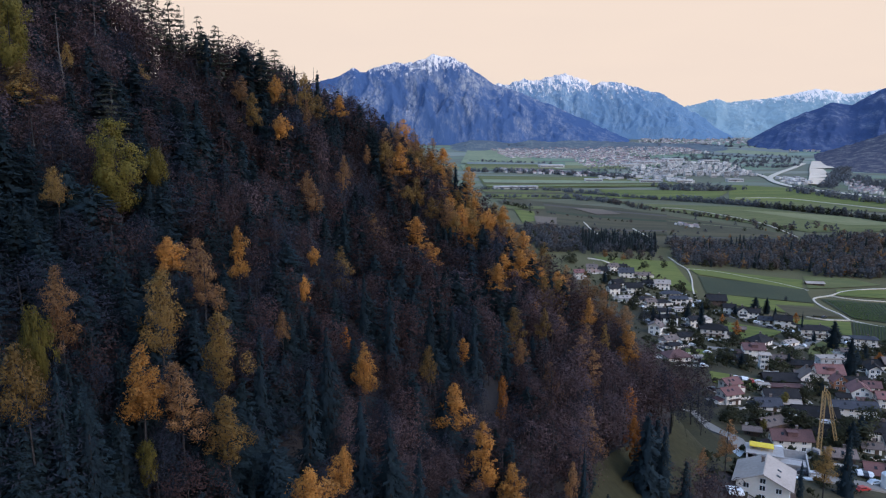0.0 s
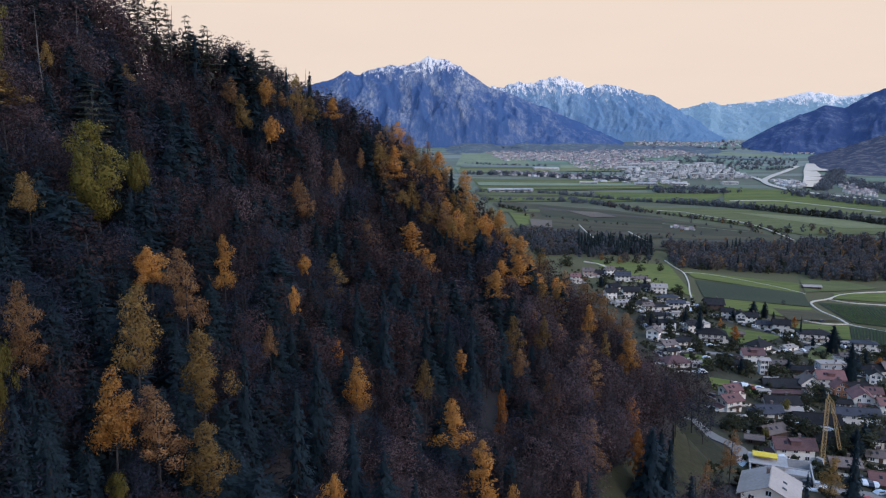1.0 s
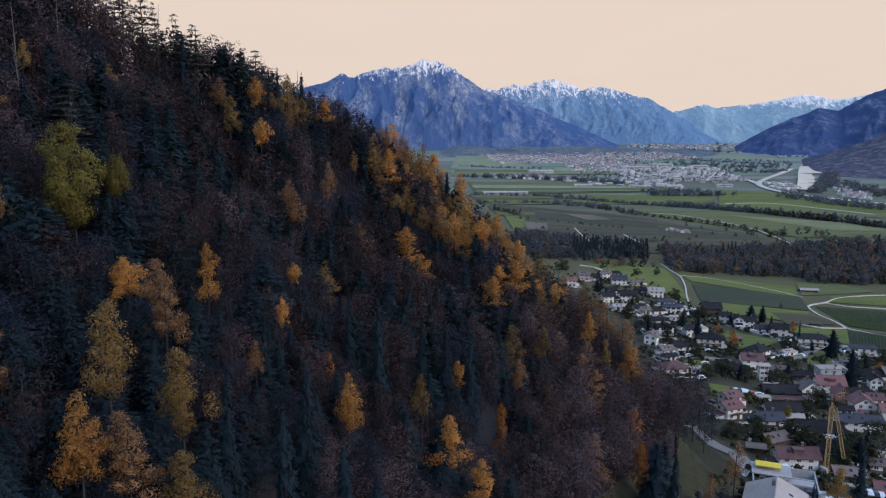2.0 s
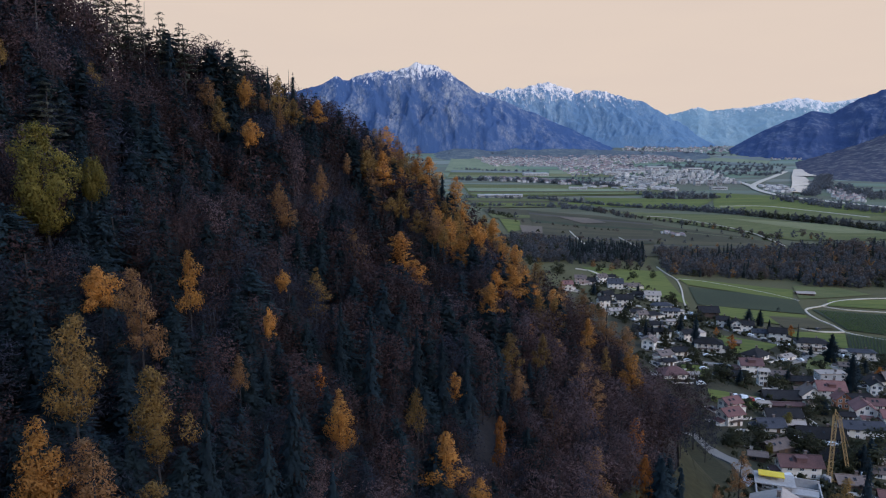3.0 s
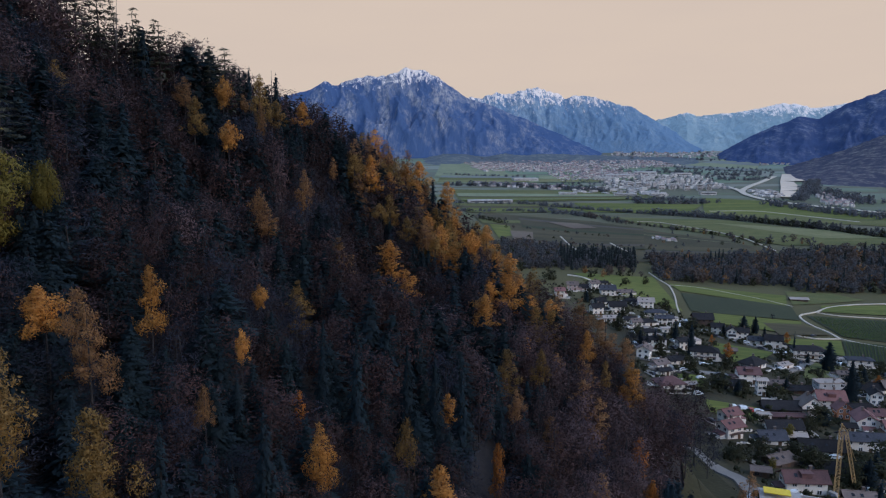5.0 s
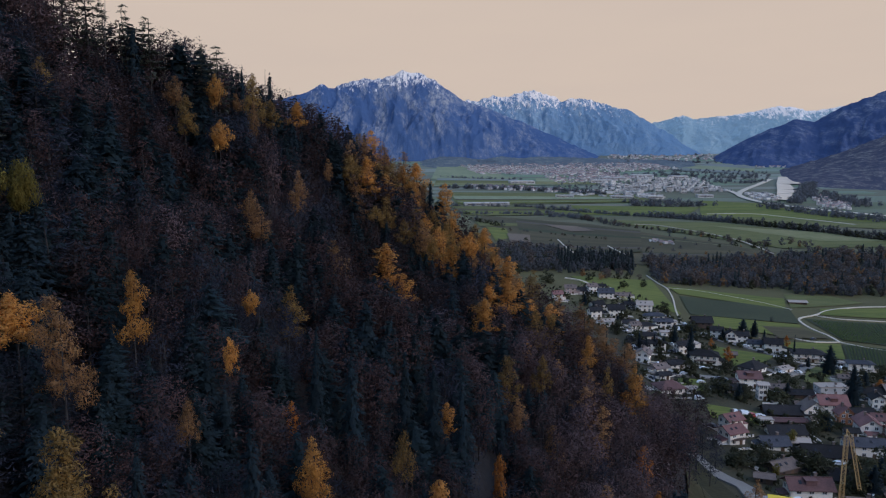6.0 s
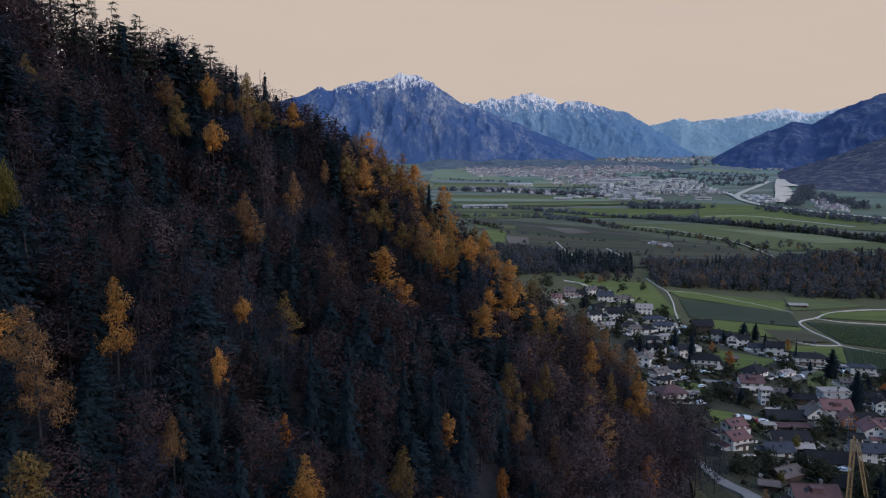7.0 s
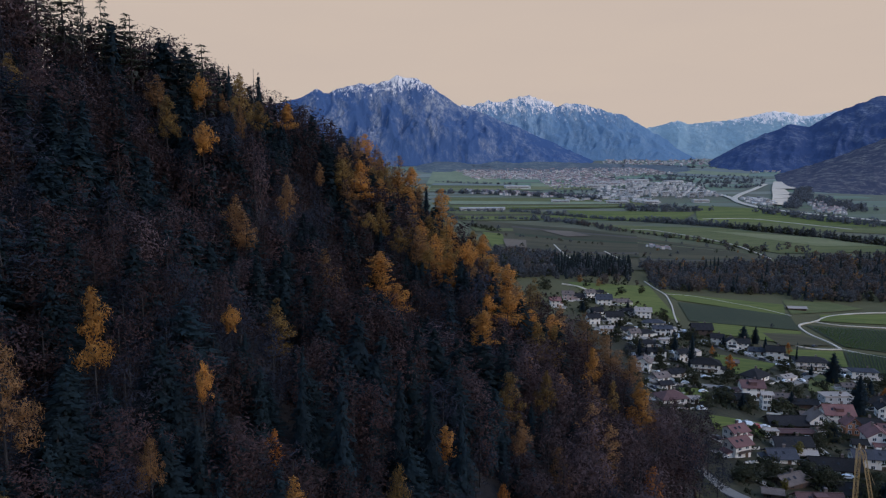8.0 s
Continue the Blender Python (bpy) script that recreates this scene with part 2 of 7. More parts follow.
def build_ground():
    """One sheet on a polar grid, finer where the view goes, out to the mountains' feet."""
    az = np.radians(np.unique(np.concatenate([np.arange(-40, 46, 0.75), np.arange(-180, 180, 4.0)])))
    rr = np.concatenate([[0.01], np.geomspace(8, 4890, 210)])
    a, r = np.meshgrid(az, rr)
    x, y = r * np.sin(a) + 3, r * np.cos(a) - 12
    z = ground_z(x, y)
    n, k = z.shape
    idx = np.arange(n * k).reshape(n, k)
    nxt = np.roll(idx, -1, axis=1)
    f = np.stack([idx[:-1], nxt[:-1], nxt[1:], idx[1:]], -1).reshape(-1, 4)[:, ::-1]
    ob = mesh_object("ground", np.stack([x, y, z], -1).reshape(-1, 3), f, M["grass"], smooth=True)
    ob.data.materials.append(M["litter"])
    fc = np.stack([x, y], -1).reshape(-1, 2)[f[:, 0]]
    wood = hill_z(fc[:, 0], fc[:, 1]) - valley_z(fc[:, 0], fc[:, 1]) > 4
    ob.data.polygons.foreach_set("material_index", wood.astype(np.int32))
    tagged(ob, "grassy valley ground rising into a wooded hillside", "ground", kind="structure")
    return ob


build_ground()


# ---- trees ----
def leaves(c, u, v):
    """Pointed three-cornered sprays at c with the half axes u and v."""
    return np.stack([c - u * 0.8 - v, c - u * 0.5 + v, c + u * 1.3], 1)


def unit(v):
    return v / (np.linalg.norm(v, axis=-1)[..., None] + 1e-9)


def turned(v, n):
    """Sprays wound to face along their shading directions."""
    face = np.cross(v[:, 1] - v[:, 0], v[:, 2] - v[:, 0])
    back = (face * n).sum(axis=1) < 0
    v = v.copy()
    v[back] = v[back][:, ::-1]
    return v, n


def spruce_leaves(h, r, boughs, per, size, seed, base=0.06, droop=0.5, blunt=0.85, ragged=0.25, levels=0, thin=0.5, core=2.2):
    """Drooping boughs, each a narrow fan of overlapping sprays; with levels they stand in whorls with gaps between."""
    g = np.random.default_rng(seed)
    lv = base + (0.99 - base) * g.random(boughs) ** 0.85
    if levels:
        lv = base + (0.98 - base) * (np.floor((lv - base) / (1 - base) * levels) + g.normal(0.4, 0.10, boughs)) / levels
    phi = g.uniform(0, 2 * np.pi, boughs)
    u = np.clip((lv - base) / (1 - base), 0, 0.995)
    lobes = 1 + 0.15 * np.sin(3 * phi + 9 * u + seed) + 0.12 * np.sin(5 * phi - 17 * u + 2 * seed)
    prof = (1 - u) ** blunt * (0.6 + 0.4 * np.clip(u * 5, 0, 1)) * lobes
    length = r * prof * (1 - ragged + 2 * ragged * g.random(boughs)) + 0.15
    count = np.maximum(3, (per * length / r).astype(int))
    k = np.repeat(np.arange(boughs), count)
    s = g.random(k.size) ** 0.55
    L, P, Z = length[k], phi[k], lv[k] * h
    w = 0.08 + 0.16 * L * (1 - 0.6 * s)
    side = np.stack([-np.sin(P), np.cos(P), 0 * P], -1)
    dirs = np.stack([np.cos(P), np.sin(P), -droop * (0.5 + 0.7 * s)], -1)
    c = np.stack([0 * Z, 0 * Z, Z], -1) + dirs * (L * s)[:, None] + side * (g.normal(0, 1, k.size) * w)[:, None]
    c[:, 2] += g.normal(0, 0.10, k.size) + 0.22 * L * s ** 3
    sz = size * g.uniform(0.7, 1.3, k.size) * (0.45 + 0.55 * np.clip(3.5 * prof[k], 0, 1))
    du = unit(dirs + g.normal(0, 0.28, dirs.shape) + side * g.normal(0, 0.5, (k.size, 1)))
    tv = unit(np.cross(du, np.stack([0.5 * np.cos(P), 0.5 * np.sin(P), 1 + 0 * P], -1) + g.normal(0, 0.35, du.shape)))
    v = leaves(c, du * sz[:, None], tv * (sz * thin)[:, None])
    n = unit(np.stack([np.cos(P), np.sin(P), 0.55 + 0 * P], -1) + g.normal(0, 0.10, c.shape))
    m = int(core * boughs)
    ui = g.random(m) ** 1.2 * 0.93
    pi = g.uniform(0, 2 * np.pi, m)
    ri = 0.66 * r * (1 - ui) ** blunt * g.uniform(0.5, 1.0, m)
    ci = np.stack([ri * np.cos(pi), ri * np.sin(pi), h * (base + (1 - base) * ui) - droop * ri], -1)
    ni = unit(np.stack([np.cos(pi), np.sin(pi), 0.4 + 0 * pi], -1))
    si = (1.5 * size * (0.5 + 0.8 * (1 - ui)) * g.uniform(0.7, 1.3, m))[:, None]
    ti = np.stack([-np.sin(pi), np.cos(pi), 0 * pi], -1)
    vi = leaves(ci, unit(np.stack([0.4 * np.cos(pi), 0.4 * np.sin(pi), -1 + 0 * pi], -1)) * si, ti * si * 0.6)
    return turned(np.concatenate([v, vi]), np.concatenate([n, ni]))


def clump_leaves(h, r, clumps, per, size, seed, base=0.35, shape="larch", clump=0.34, thin=0.55, flat=0.8, rough=0.35, upright=0.0, shell=0.5):
    """Foliage gathered in rounded tufts on the limbs; dark gaps between the tufts, and an uneven outline."""
    g = np.random.default_rng(seed)
    u = (np.arange(clumps) + g.random(clumps)) / clumps
    if shape == "larch":
        prof = np.minimum(1, 0.72 + 1.6 * u) * (1 - u) ** 0.6 * (1 + 0.22 * np.sin(11 * u + seed)) + 0.06
    else:
        prof = np.sqrt(np.clip(1 - (1.9 * u - 0.92) ** 2, 0.03, 1))
    phi = np.arange(clumps) * 2.4 + g.uniform(-0.7, 0.7, clumps)
    lean = g.normal(0, 0.10, 2) * r
    rad = clump * r * g.uniform(0.45, 1.45, clumps) * (0.4 + 0.6 * np.clip(1.3 * prof, 0, 1))
    reach = np.clip(r * prof * g.uniform(0.35, 1.42, clumps) - 0.4 * rad, 0, None)
    cz = h * (base + (1 - base) * (0.03 + 0.95 * u)) - 0.12 * reach
    cc = np.stack([reach * np.cos(phi) + lean[0] * u * 2, reach * np.sin(phi) + lean[1] * u * 2, cz], -1)
    cnt = np.maximum(6, per * (rad / rad.mean()) ** 2).astype(int)
    k = np.repeat(np.arange(clumps), cnt)
    q = unit(g.normal(size=(k.size, 3)))
    c = cc[k] + q * (rad[k] * np.where(g.random(k.size) < 0.15, g.uniform(1.0, 1.45, k.size), g.uniform(shell, 1.1, k.size)))[:, None] * np.array([1, 1, flat])
    out = unit(c - np.array([0, 0, h * (base + 0.42 * (1 - base))]))
    n = unit(0.7 * q + 0.6 * out + np.array([0, 0, 0.25]) + g.normal(0, 0.07, c.shape))
    t1 = unit(np.cross(n, g.normal(size=c.shape)) + g.normal(0, rough, c.shape) + np.array([0, 0, upright]))
    t2 = unit(np.cross(n, t1) + g.normal(0, rough, c.shape))
    s = (size * g.uniform(0.6, 1.4, k.size))[:, None]
    return turned(leaves(c, t1 * s, t2 * s * thin), n)


def crown_leaves(h, r, n, seed, size=0.5, base=0.3, clumps=14, thin=0.6, up=1.0):
    """Leaf sprays gathered in clumps of uneven size over an egg-shaped crown with gaps."""
    g = np.random.default_rng(seed)
    d = unit(g.normal(size=(clumps, 3)))
    mid = (base + 1) / 2 * h
    half = (1 - base) / 2 * h
    cc = d * np.array([r * 0.68, r * 0.68, half * 0.72]) * g.uniform(0.55, 1.0, (clumps, 1))
    cr = g.uniform(0.28, 0.5, clumps) * r
    k = g.integers(0, clumps, n)
    q = unit(g.normal(size=(n, 3)))
    c = cc[k] + q * (cr[k] * g.uniform(0.3, 1.05, n))[:, None] * np.array([1, 1, up])
    taper = np.clip(1 - 0.35 * (c[:, 2] / half), 0.4, 1.4)
    c[:, :2] *= taper[:, None]
    c[:, 2] += mid
    u = unit(g.normal(size=(n, 3)))
    v = unit(np.cross(u, g.normal(size=(n, 3))))
    s = size * g.uniform(0.6, 1.4, n)
    return leaves(c, u * s[:, None], v * (s * thin)[:, None])


def stem(points, sides=6):
    """A tapered round stem along (place, radius) pairs: corners and faces."""
    vs, fs = [], []
    for p, r in points:
        for k in range(sides):
            a = 2 * math.pi * k / sides
            vs.append((p[0] + r * math.cos(a), p[1] + r * math.sin(a), p[2]))
    for i in range(len(points) - 1):
        for k in range(sides):
            a, b = i * sides + k, i * sides + (k + 1) % sides
            fs.append((a, b, b + sides, a + sides))
    return vs, fs


def trunk_mesh(name, h, r, limbs, seed, top=0.97, bark="bark", low=0.3):
    """A tapered trunk with a slight sway and limbs."""
    g = random.Random(seed)
    sway = (g.uniform(-0.03, 0.03) * h, g.uniform(-0.03, 0.03) * h) if limbs > 5 else (0.0, 0.0)
    at = lambda s: (sway[0] * s * s, sway[1] * s * s, h * s - 1.0)
    vs, fs = stem([(at(s), r * (1 - s) ** 0.8 + 0.03) for s in (0, 0.25, 0.5, 0.75, top)])
    for _ in range(limbs):
        s = g.uniform(low, 0.85)
        p = at(s)
        a, ln = g.uniform(0, 6.28), h * g.uniform(0.12, 0.26) * (1.2 - s)
        tip = (p[0] + ln * math.cos(a), p[1] + ln * math.sin(a), p[2] + ln * g.uniform(0.3, 1.1))
        mid = tuple((p[i] + tip[i]) / 2 for i in range(3))
        v2, f2 = stem([(p, r * (1 - s) * 0.5 + 0.03), (mid, r * (1 - s) * 0.3 + 0.02), (tip, 0.012)], 4)
        fs += [tuple(i + len(vs) for i in f) for f in f2]
        vs += v2
    me = bpy.data.meshes.new(name)
    me.from_pydata(vs, [], fs)
    me.materials.append(M[bark])
    return me


# Kinds of trees: height, trunk, and the crown at up to four degrees of fineness, the coarsest for woodland too thick to count.
KINDS = {}


def kind(name, material, crown, coarse, h, r_trunk, limbs, seed, top=0.97, bark="bark", low=0.3, fine=None, far=None):
    mid = leaf_mesh("crown", crown[0], material, crown[1])
    KINDS[name] = dict(h=h, crown=mid, fine=leaf_mesh("crown", fine[0], material, fine[1]) if fine else mid,
                       far=leaf_mesh("crown", far[0], material, far[1]) if far else mid, coarse=coarse, dense=far or crown, material=material,
                       trunk=trunk_mesh("trunk", h, r_trunk, limbs, seed, top, bark, low))


for i in range(3):
    hh, rr = (20, 17, 22)[i], (3.3, 3.3, 3.5)[i]
    kind(f"spruce{i}", M["spruce"], spruce_leaves(hh, rr, 190, 15, 0.34, 10 + i), spruce_leaves(hh, rr, 80, 8, 0.70, 10 + i, core=0.9), hh, 0.30, 0, i, far=spruce_leaves(hh, rr, 120, 10, 0.48, 10 + i),
         fine=spruce_leaves(hh, rr, 210, 24, 0.25, 10 + i))
    kind(f"fir{i}", M["fir"], spruce_leaves(hh, rr + 0.3, 180, 16, 0.36, 20 + i, droop=0.3, blunt=0.75, ragged=0.32), spruce_leaves(hh, rr + 0.3, 80, 8, 0.70, 20 + i, droop=0.3, core=0.9), hh, 0.30, 0, 40 + i,
         far=spruce_leaves(hh, rr + 0.3, 110, 10, 0.52, 20 + i, droop=0.3, blunt=0.75, ragged=0.32),
         fine=spruce_leaves(hh, rr + 0.3, 200, 24, 0.26, 20 + i, droop=0.3, blunt=0.75, ragged=0.32))
for i in range(4):
    b = (0.10, 0.32, 0.54, 0.72)[i]
    n = (50, 42, 32, 24)[i]
    for nm, material, sd, th in (("larch", "gold", 30, 0.5), ("dull", "dull", 40, 0.42), ("rust", "rust", 50, 0.36)):
        kind(f"{nm}{i}", M[material], clump_leaves(17, 2.3, n, 66, 0.19, sd + i, b, "larch", 0.38, th, 0.8, 0.6), clump_leaves(17, 2.3, n // 2, 40, 0.36, sd + i, b, "larch", 0.5, th, 0.8, 0.6),
             17, 0.15, 7, sd + i, 0.97, "bark", b, clump_leaves(17, 2.3, n + 8, 105, 0.14, sd + i, b, "larch", 0.36, th, 0.8, 0.7))
    kind(f"yellow{i}", M["yellow"], clump_leaves(17, 3.6, n + 14, 170, 0.16, 70 + i, b, "round", 0.30, 0.6, 0.8, 0.6), clump_leaves(17, 3.6, n // 2, 40, 0.5, 70 + i, b, "round", 0.4, 0.6),
         17, 0.2, 9, 11 + i, 0.97, "bark", b)
for i in range(2):
    hh = (17, 15)[i]
    for nm, material, sd, th in (("brown", "brown", 80, 0.5), ("mauve", "mauve", 85, 0.4), ("twig", "twig", 90, 0.26)):
        crown = [clump_leaves(hh, 3.9, n, per, sz * (1.25 if nm == "twig" else 1), sd + i, 0.18, "round", cl, th, 1.1, 0.5, 0.4, 0.55) for n, per, sz, cl in ((42, 74, 0.17, 0.34), (34, 40, 0.25, 0.36), (20, 20, 0.40, 0.42), (28, 28, 0.32, 0.38))]
        kind(f"{nm}{i}", M[material], crown[1], crown[2], hh, 0.2, 9, sd + i, 0.9, "bark", 0.3, crown[0], crown[3])
    hh = (24, 21)[i]
    kind(f"pine{i}", M["pine"], spruce_leaves(hh, 2.9, 110, 17, 0.34, 140 + i, 0.34, 0.26, 0.7, 0.4, 12, 0.4, 0.25), spruce_leaves(hh, 2.9, 60, 8, 0.5, 140 + i, 0.34, 0.22, 0.75, 0.4, 11, 0.4, 0.2),
         hh, 0.2, 8, 19 + i, 0.99, "bark", 0.2)
    kind(f"orange{i}", M["orange"], clump_leaves(12, 2.4, 26, 60, 0.26, 100 + i, 0.2, "round", 0.4, 0.55), clump_leaves(12, 2.4, 14, 30, 0.4, 100 + i, 0.2, "round", 0.4, 0.55), 12, 0.18, 8, 17 + i)

LABEL = {
    "spruce": ("dark green spruce with drooping boughs on the hillside", "spruce tree"),
    "fir": ("deep green fir with dense layered boughs", "fir tree"),
    "larch": ("golden autumn larch with feathery needles", "larch tree"),
    "rust": ("rust-brown autumn larch with thinning needles", "larch tree"),
    "dull": ("olive-gold autumn larch with thin ragged boughs", "larch tree"),
    "yellow": ("yellow-green broadleaf tree in autumn leaf", "broadleaf tree"),
    # Brown beeches, tallied as oak to count apart from the mauve ones.
    "brown": ("dark red-brown beech with withered autumn leaves", "oak tree"),
    "mauve": ("thinning mauve-brown beech on the wooded spur", "beech tree"),
    "twig": ("bare grey-brown broadleaf tree with fine twigs", "bare tree"),
    "orange": ("small bright orange autumn tree", "autumn tree"),
    "pine": ("tall thin pine with open whorled branches", "pine tree"),
    "bush": ("dark green garden tree beside the houses", "garden tree"),
}
FULL = {"spruce": "spruce_tree", "fir": "fir_tree", "larch": "larch_tree", "rust": "larch_tree", "dull": "larch_tree", "yellow": "broadleaf_tree", "brown": "oak_tree",
        "mauve": "beech_tree", "twig": "bare_tree", "pine": "pine_tree", "small_twig": "bare_tree", "orange": "autumn_tree", "bush": "garden_tree", "cypress": "cypress_tree"}
COUNT = {}
BULK = {}
PLACED = []


def add_tree(name, x, y, height, lean=0.0, single=True, wide=1.0):
    k = KINDS[name]
    sc = height / k["h"]
    z = float(ground_z(x, y))
    turn = random.uniform(0, 360)
    base = name.rstrip("0123456789")
    full = FULL[base]
    if single and COUNT.get(full, 0) < 250:
        COUNT[full] = COUNT.get(full, 0) + 1
        ob = new(full)
        ob.matrix_world = pose(x, y, z, lean, 0, turn) @ Matrix.Diagonal((sc * wide, sc * wide, sc, 1))
        for part_name, data in (("trunk", k["trunk"]), ("crown", k["fine"] if y < (78 if base in ("spruce", "fir") else 104) else k["crown"] if y < 140 else k["far"])):
            p = new(part_name, data)
            p.parent = ob
        return tagged(ob, *LABEL[base], group="trees of the hillside")
    a = math.radians(turn)
    rot = np.array([[math.cos(a), -math.sin(a), 0], [math.sin(a), math.cos(a), 0], [0, 0, 1]]) * sc
    lv, nn = k["dense"] if 12 < y < 95 else k["coarse"]
    BULK.setdefault((base, k["material"].name), []).append((lv @ rot.T * np.array([wide, wide, 1]) + np.array([x, y, z]), nn @ (rot / sc).T))
    return None


def stand(name, x, y, height, wide):
    """One of the trees that stand out from the wood."""
    add_tree(name, x, y, height, random.uniform(-2, 2), True, wide)
    clear = {"0": 0.30, "1": 0.42, "2": 0.60, "3": 0.76}[name[-1]] if name[:-1] in ("larch", "dull", "rust", "yellow") else 0.5
    PLACED.append((x, y, height * clear))
    if clear > 0.55 and height > 11:
        for k in range(4):
            a = math.radians(random.uniform(-60, 40) - 60 * k + 30)
            add_tree(random.choice(["fir0", "fir1", "spruce1", "twig0", "fir2" if y < 75 else "brown1"]), x + 2.7 * math.cos(a), y + 2.7 * math.sin(a), height * clear * random.uniform(0.84, 1.0), 0, True, random.uniform(1.2, 1.6))


stand("yellow1", -45.8, 113.5, 20.9, 0.82)
stand("yellow3", -42.0, 118.0, 17.5, 0.50)
stand("dull3", -46.7, 95.6, 14.9, 0.75)
stand("yellow2", -66.3, 125.0, 24.9, 0.62)
stand("dull2", -64.5, 123.2, 15.9, 1.90)
stand("dull3", -67.4, 146.4, 14.8, 0.57)
stand("pine0", -56.0, 136.7, 17.9, 1.90)
stand("dull0", -63.4, 173.0, 8.6, 1.90)
stand("pine0", -64.7, 200.0, 24.4, 1.42)
stand("rust2", -47.6, 202.4, 15.2, 1.26)
stand("dull2", -42.3, 190.0, 17.9, 1.08)
stand("larch3", -37.4, 196.2, 23.6, 0.62)
stand("pine0", -40.1, 213.0, 24.2, 1.57)
stand("pine1", -55.4, 212.0, 23.0, 1.34)
stand("pine0", -58.8, 207.0, 24.2, 1.05)
stand("pine1", -64.9, 210.0, 24.5, 0.63)
stand("pine0", -44.8, 216.0, 21.0, 0.74)
stand("pine1", -68.3, 196.0, 22.8, 1.40)
stand("spruce0", -36.1, 222.0, 20.7, 0.59)
stand("spruce1", -30.8, 232.0, 22.3, 0.64)
stand("spruce0", -38.7, 222.0, 18.3, 0.58)
stand("spruce1", -56.8, 205.0, 19.9, 0.94)
stand("rust3", -36.6, 216.7, 13.9, 1.04)
stand("dull2", -31.7, 210.0, 24.1, 0.87)
stand("rust3", -29.6, 197.0, 23.1, 0.44)
stand("dull2", -30.3, 227.8, 16.0, 1.16)
stand("larch2", -26.5, 246.4, 14.9, 1.22)
stand("larch3", -33.9, 183.6, 20.7, 0.86)
stand("mauve0", -35.4, 180.0, 14.7, 0.60)
stand("mauve1", -24.6, 190.0, 21.6, 0.39)
stand("rust2", -19.5, 189.5, 19.8, 0.78)
stand("rust3", -26.1, 172.0, 15.8, 0.89)
stand("rust2", -24.1, 170.0, 15.2, 1.24)
stand("rust2", -15.5, 225.4, 12.9, 0.84)
stand("rust1", -10.5, 183.9, 13.8, 1.47)
stand("larch0", -0.2, 200.5, 15.4, 1.90)
stand("larch1", 3.8, 198.0, 10.9, 1.90)
stand("dull3", -2.7, 217.8, 12.8, 1.25)
stand("dull1", -10.1, 280.8, 15.1, 1.5)
stand("larch1", -5.4, 282.4, 18.6, 1.4)
stand("spruce0", -7.6, 280.4, 16.8, 0.95)
stand("rust1", -1.0, 282.0, 17.5, 1.35)
stand("rust0", 5.0, 279.9, 17.8, 1.4)
stand("larch2", 10.3, 277.2, 17.6, 1.50)
stand("larch1", 8.1, 262.0, 13.9, 1.24)
stand("spruce1", 14.4, 274.5, 15.0, 0.9)
stand("larch1", 18.7, 269.0, 18.5, 1.39)
stand("dull1", 13.8, 246.8, 15.0, 1.5)
stand("rust2", 8.3, 213.9, 18.0, 0.96)
stand("dull2", 4.4, 218.5, 13.8, 1.16)
stand("dull0", 18.2, 241.8, 18.0, 1.19)
stand("larch3", 21.8, 220.1, 22.5, 0.80)
stand("larch2", 29.7, 253.8, 17.1, 1.32)
stand("larch0", 31.5, 240.8, 14.9, 1.55)
stand("larch1", 36.1, 244.9, 15.3, 1.55)
stand("larch2", 29.5, 210.5, 17.8, 1.42)
stand("dull0", 40.4, 236.7, 16.0, 1.45)
stand("dull1", 35.9, 206.2, 15.9, 1.18)
stand("dull2", 30.0, 168.6, 15.9, 0.81)
stand("larch2", 20.9, 188.5, 15.5, 1.46)
stand("rust0", 47.8, 232.5, 14.4, 1.54)
stand("larch2", 49.3, 204.8, 16.9, 0.84)
stand("rust1", 54.6, 225.7, 19.0, 1.37)
stand("rust1", 59.4, 221.1, 19.3, 1.60)
stand("rust2", 62.7, 216.2, 17.0, 1.40)
stand("dull1", 53.4, 200.3, 13.9, 0.79)
stand("larch1", 60.7, 201.3, 16.8, 1.19)
stand("orange1", 52.4, 171.4, 11.6, 0.70)
stand("orange0", 46.9, 147.9, 13.0, 0.65)
stand("dull1", 22.1, 163.6, 14.8, 1.18)
stand("rust2", 21.6, 149.6, 13.0, 0.89)
stand("orange1", 15.5, 130.2, 11.0, 0.44)
stand("larch1", 9.1, 141.1, 8.0, 1.48)
stand("dull3", 1.5, 112.1, 19.0, 0.50)
stand("larch2", 5.3, 112.4, 15.9, 1.16)
stand("larch1", 10.2, 108.8, 15.5, 1.17)
stand("larch2", 14.1, 98.3, 18.3, 0.99)
stand("rust2", 24.2, 109.9, 15.8, 0.58)
stand("rust2", -35.2, 70.8, 17.8, 0.83)
stand("yellow3", -32.3, 61.2, 20.7, 0.27)
stand("dull3", -31.8, 58.0, 20.5, 0.71)
stand("dull2", -28.1, 78.1, 19.9, 0.90)
stand("rust2", -28.0, 94.2, 19.2, 0.85)
stand("larch2", -27.2, 109.1, 16.3, 0.76)
stand("larch3", -33.3, 97.0, 14.7, 1.14)
stand("dull2", -22.2, 80.8, 19.0, 0.93)
stand("larch2", -27.3, 69.3, 16.2, 0.98)
stand("rust2", -24.5, 72.0, 15.3, 1.19)
stand("dull2", -19.6, 72.2, 16.1, 1.01)
stand("yellow2", -26.1, 66.1, 9.5, 0.45)
stand("orange0", -12.7, 120.6, 6.3, 0.66)
stand("larch2", -7.7, 102.3, 15.3, 0.87)
stand("larch3", -8.9, 75.5, 16.3, 0.68)
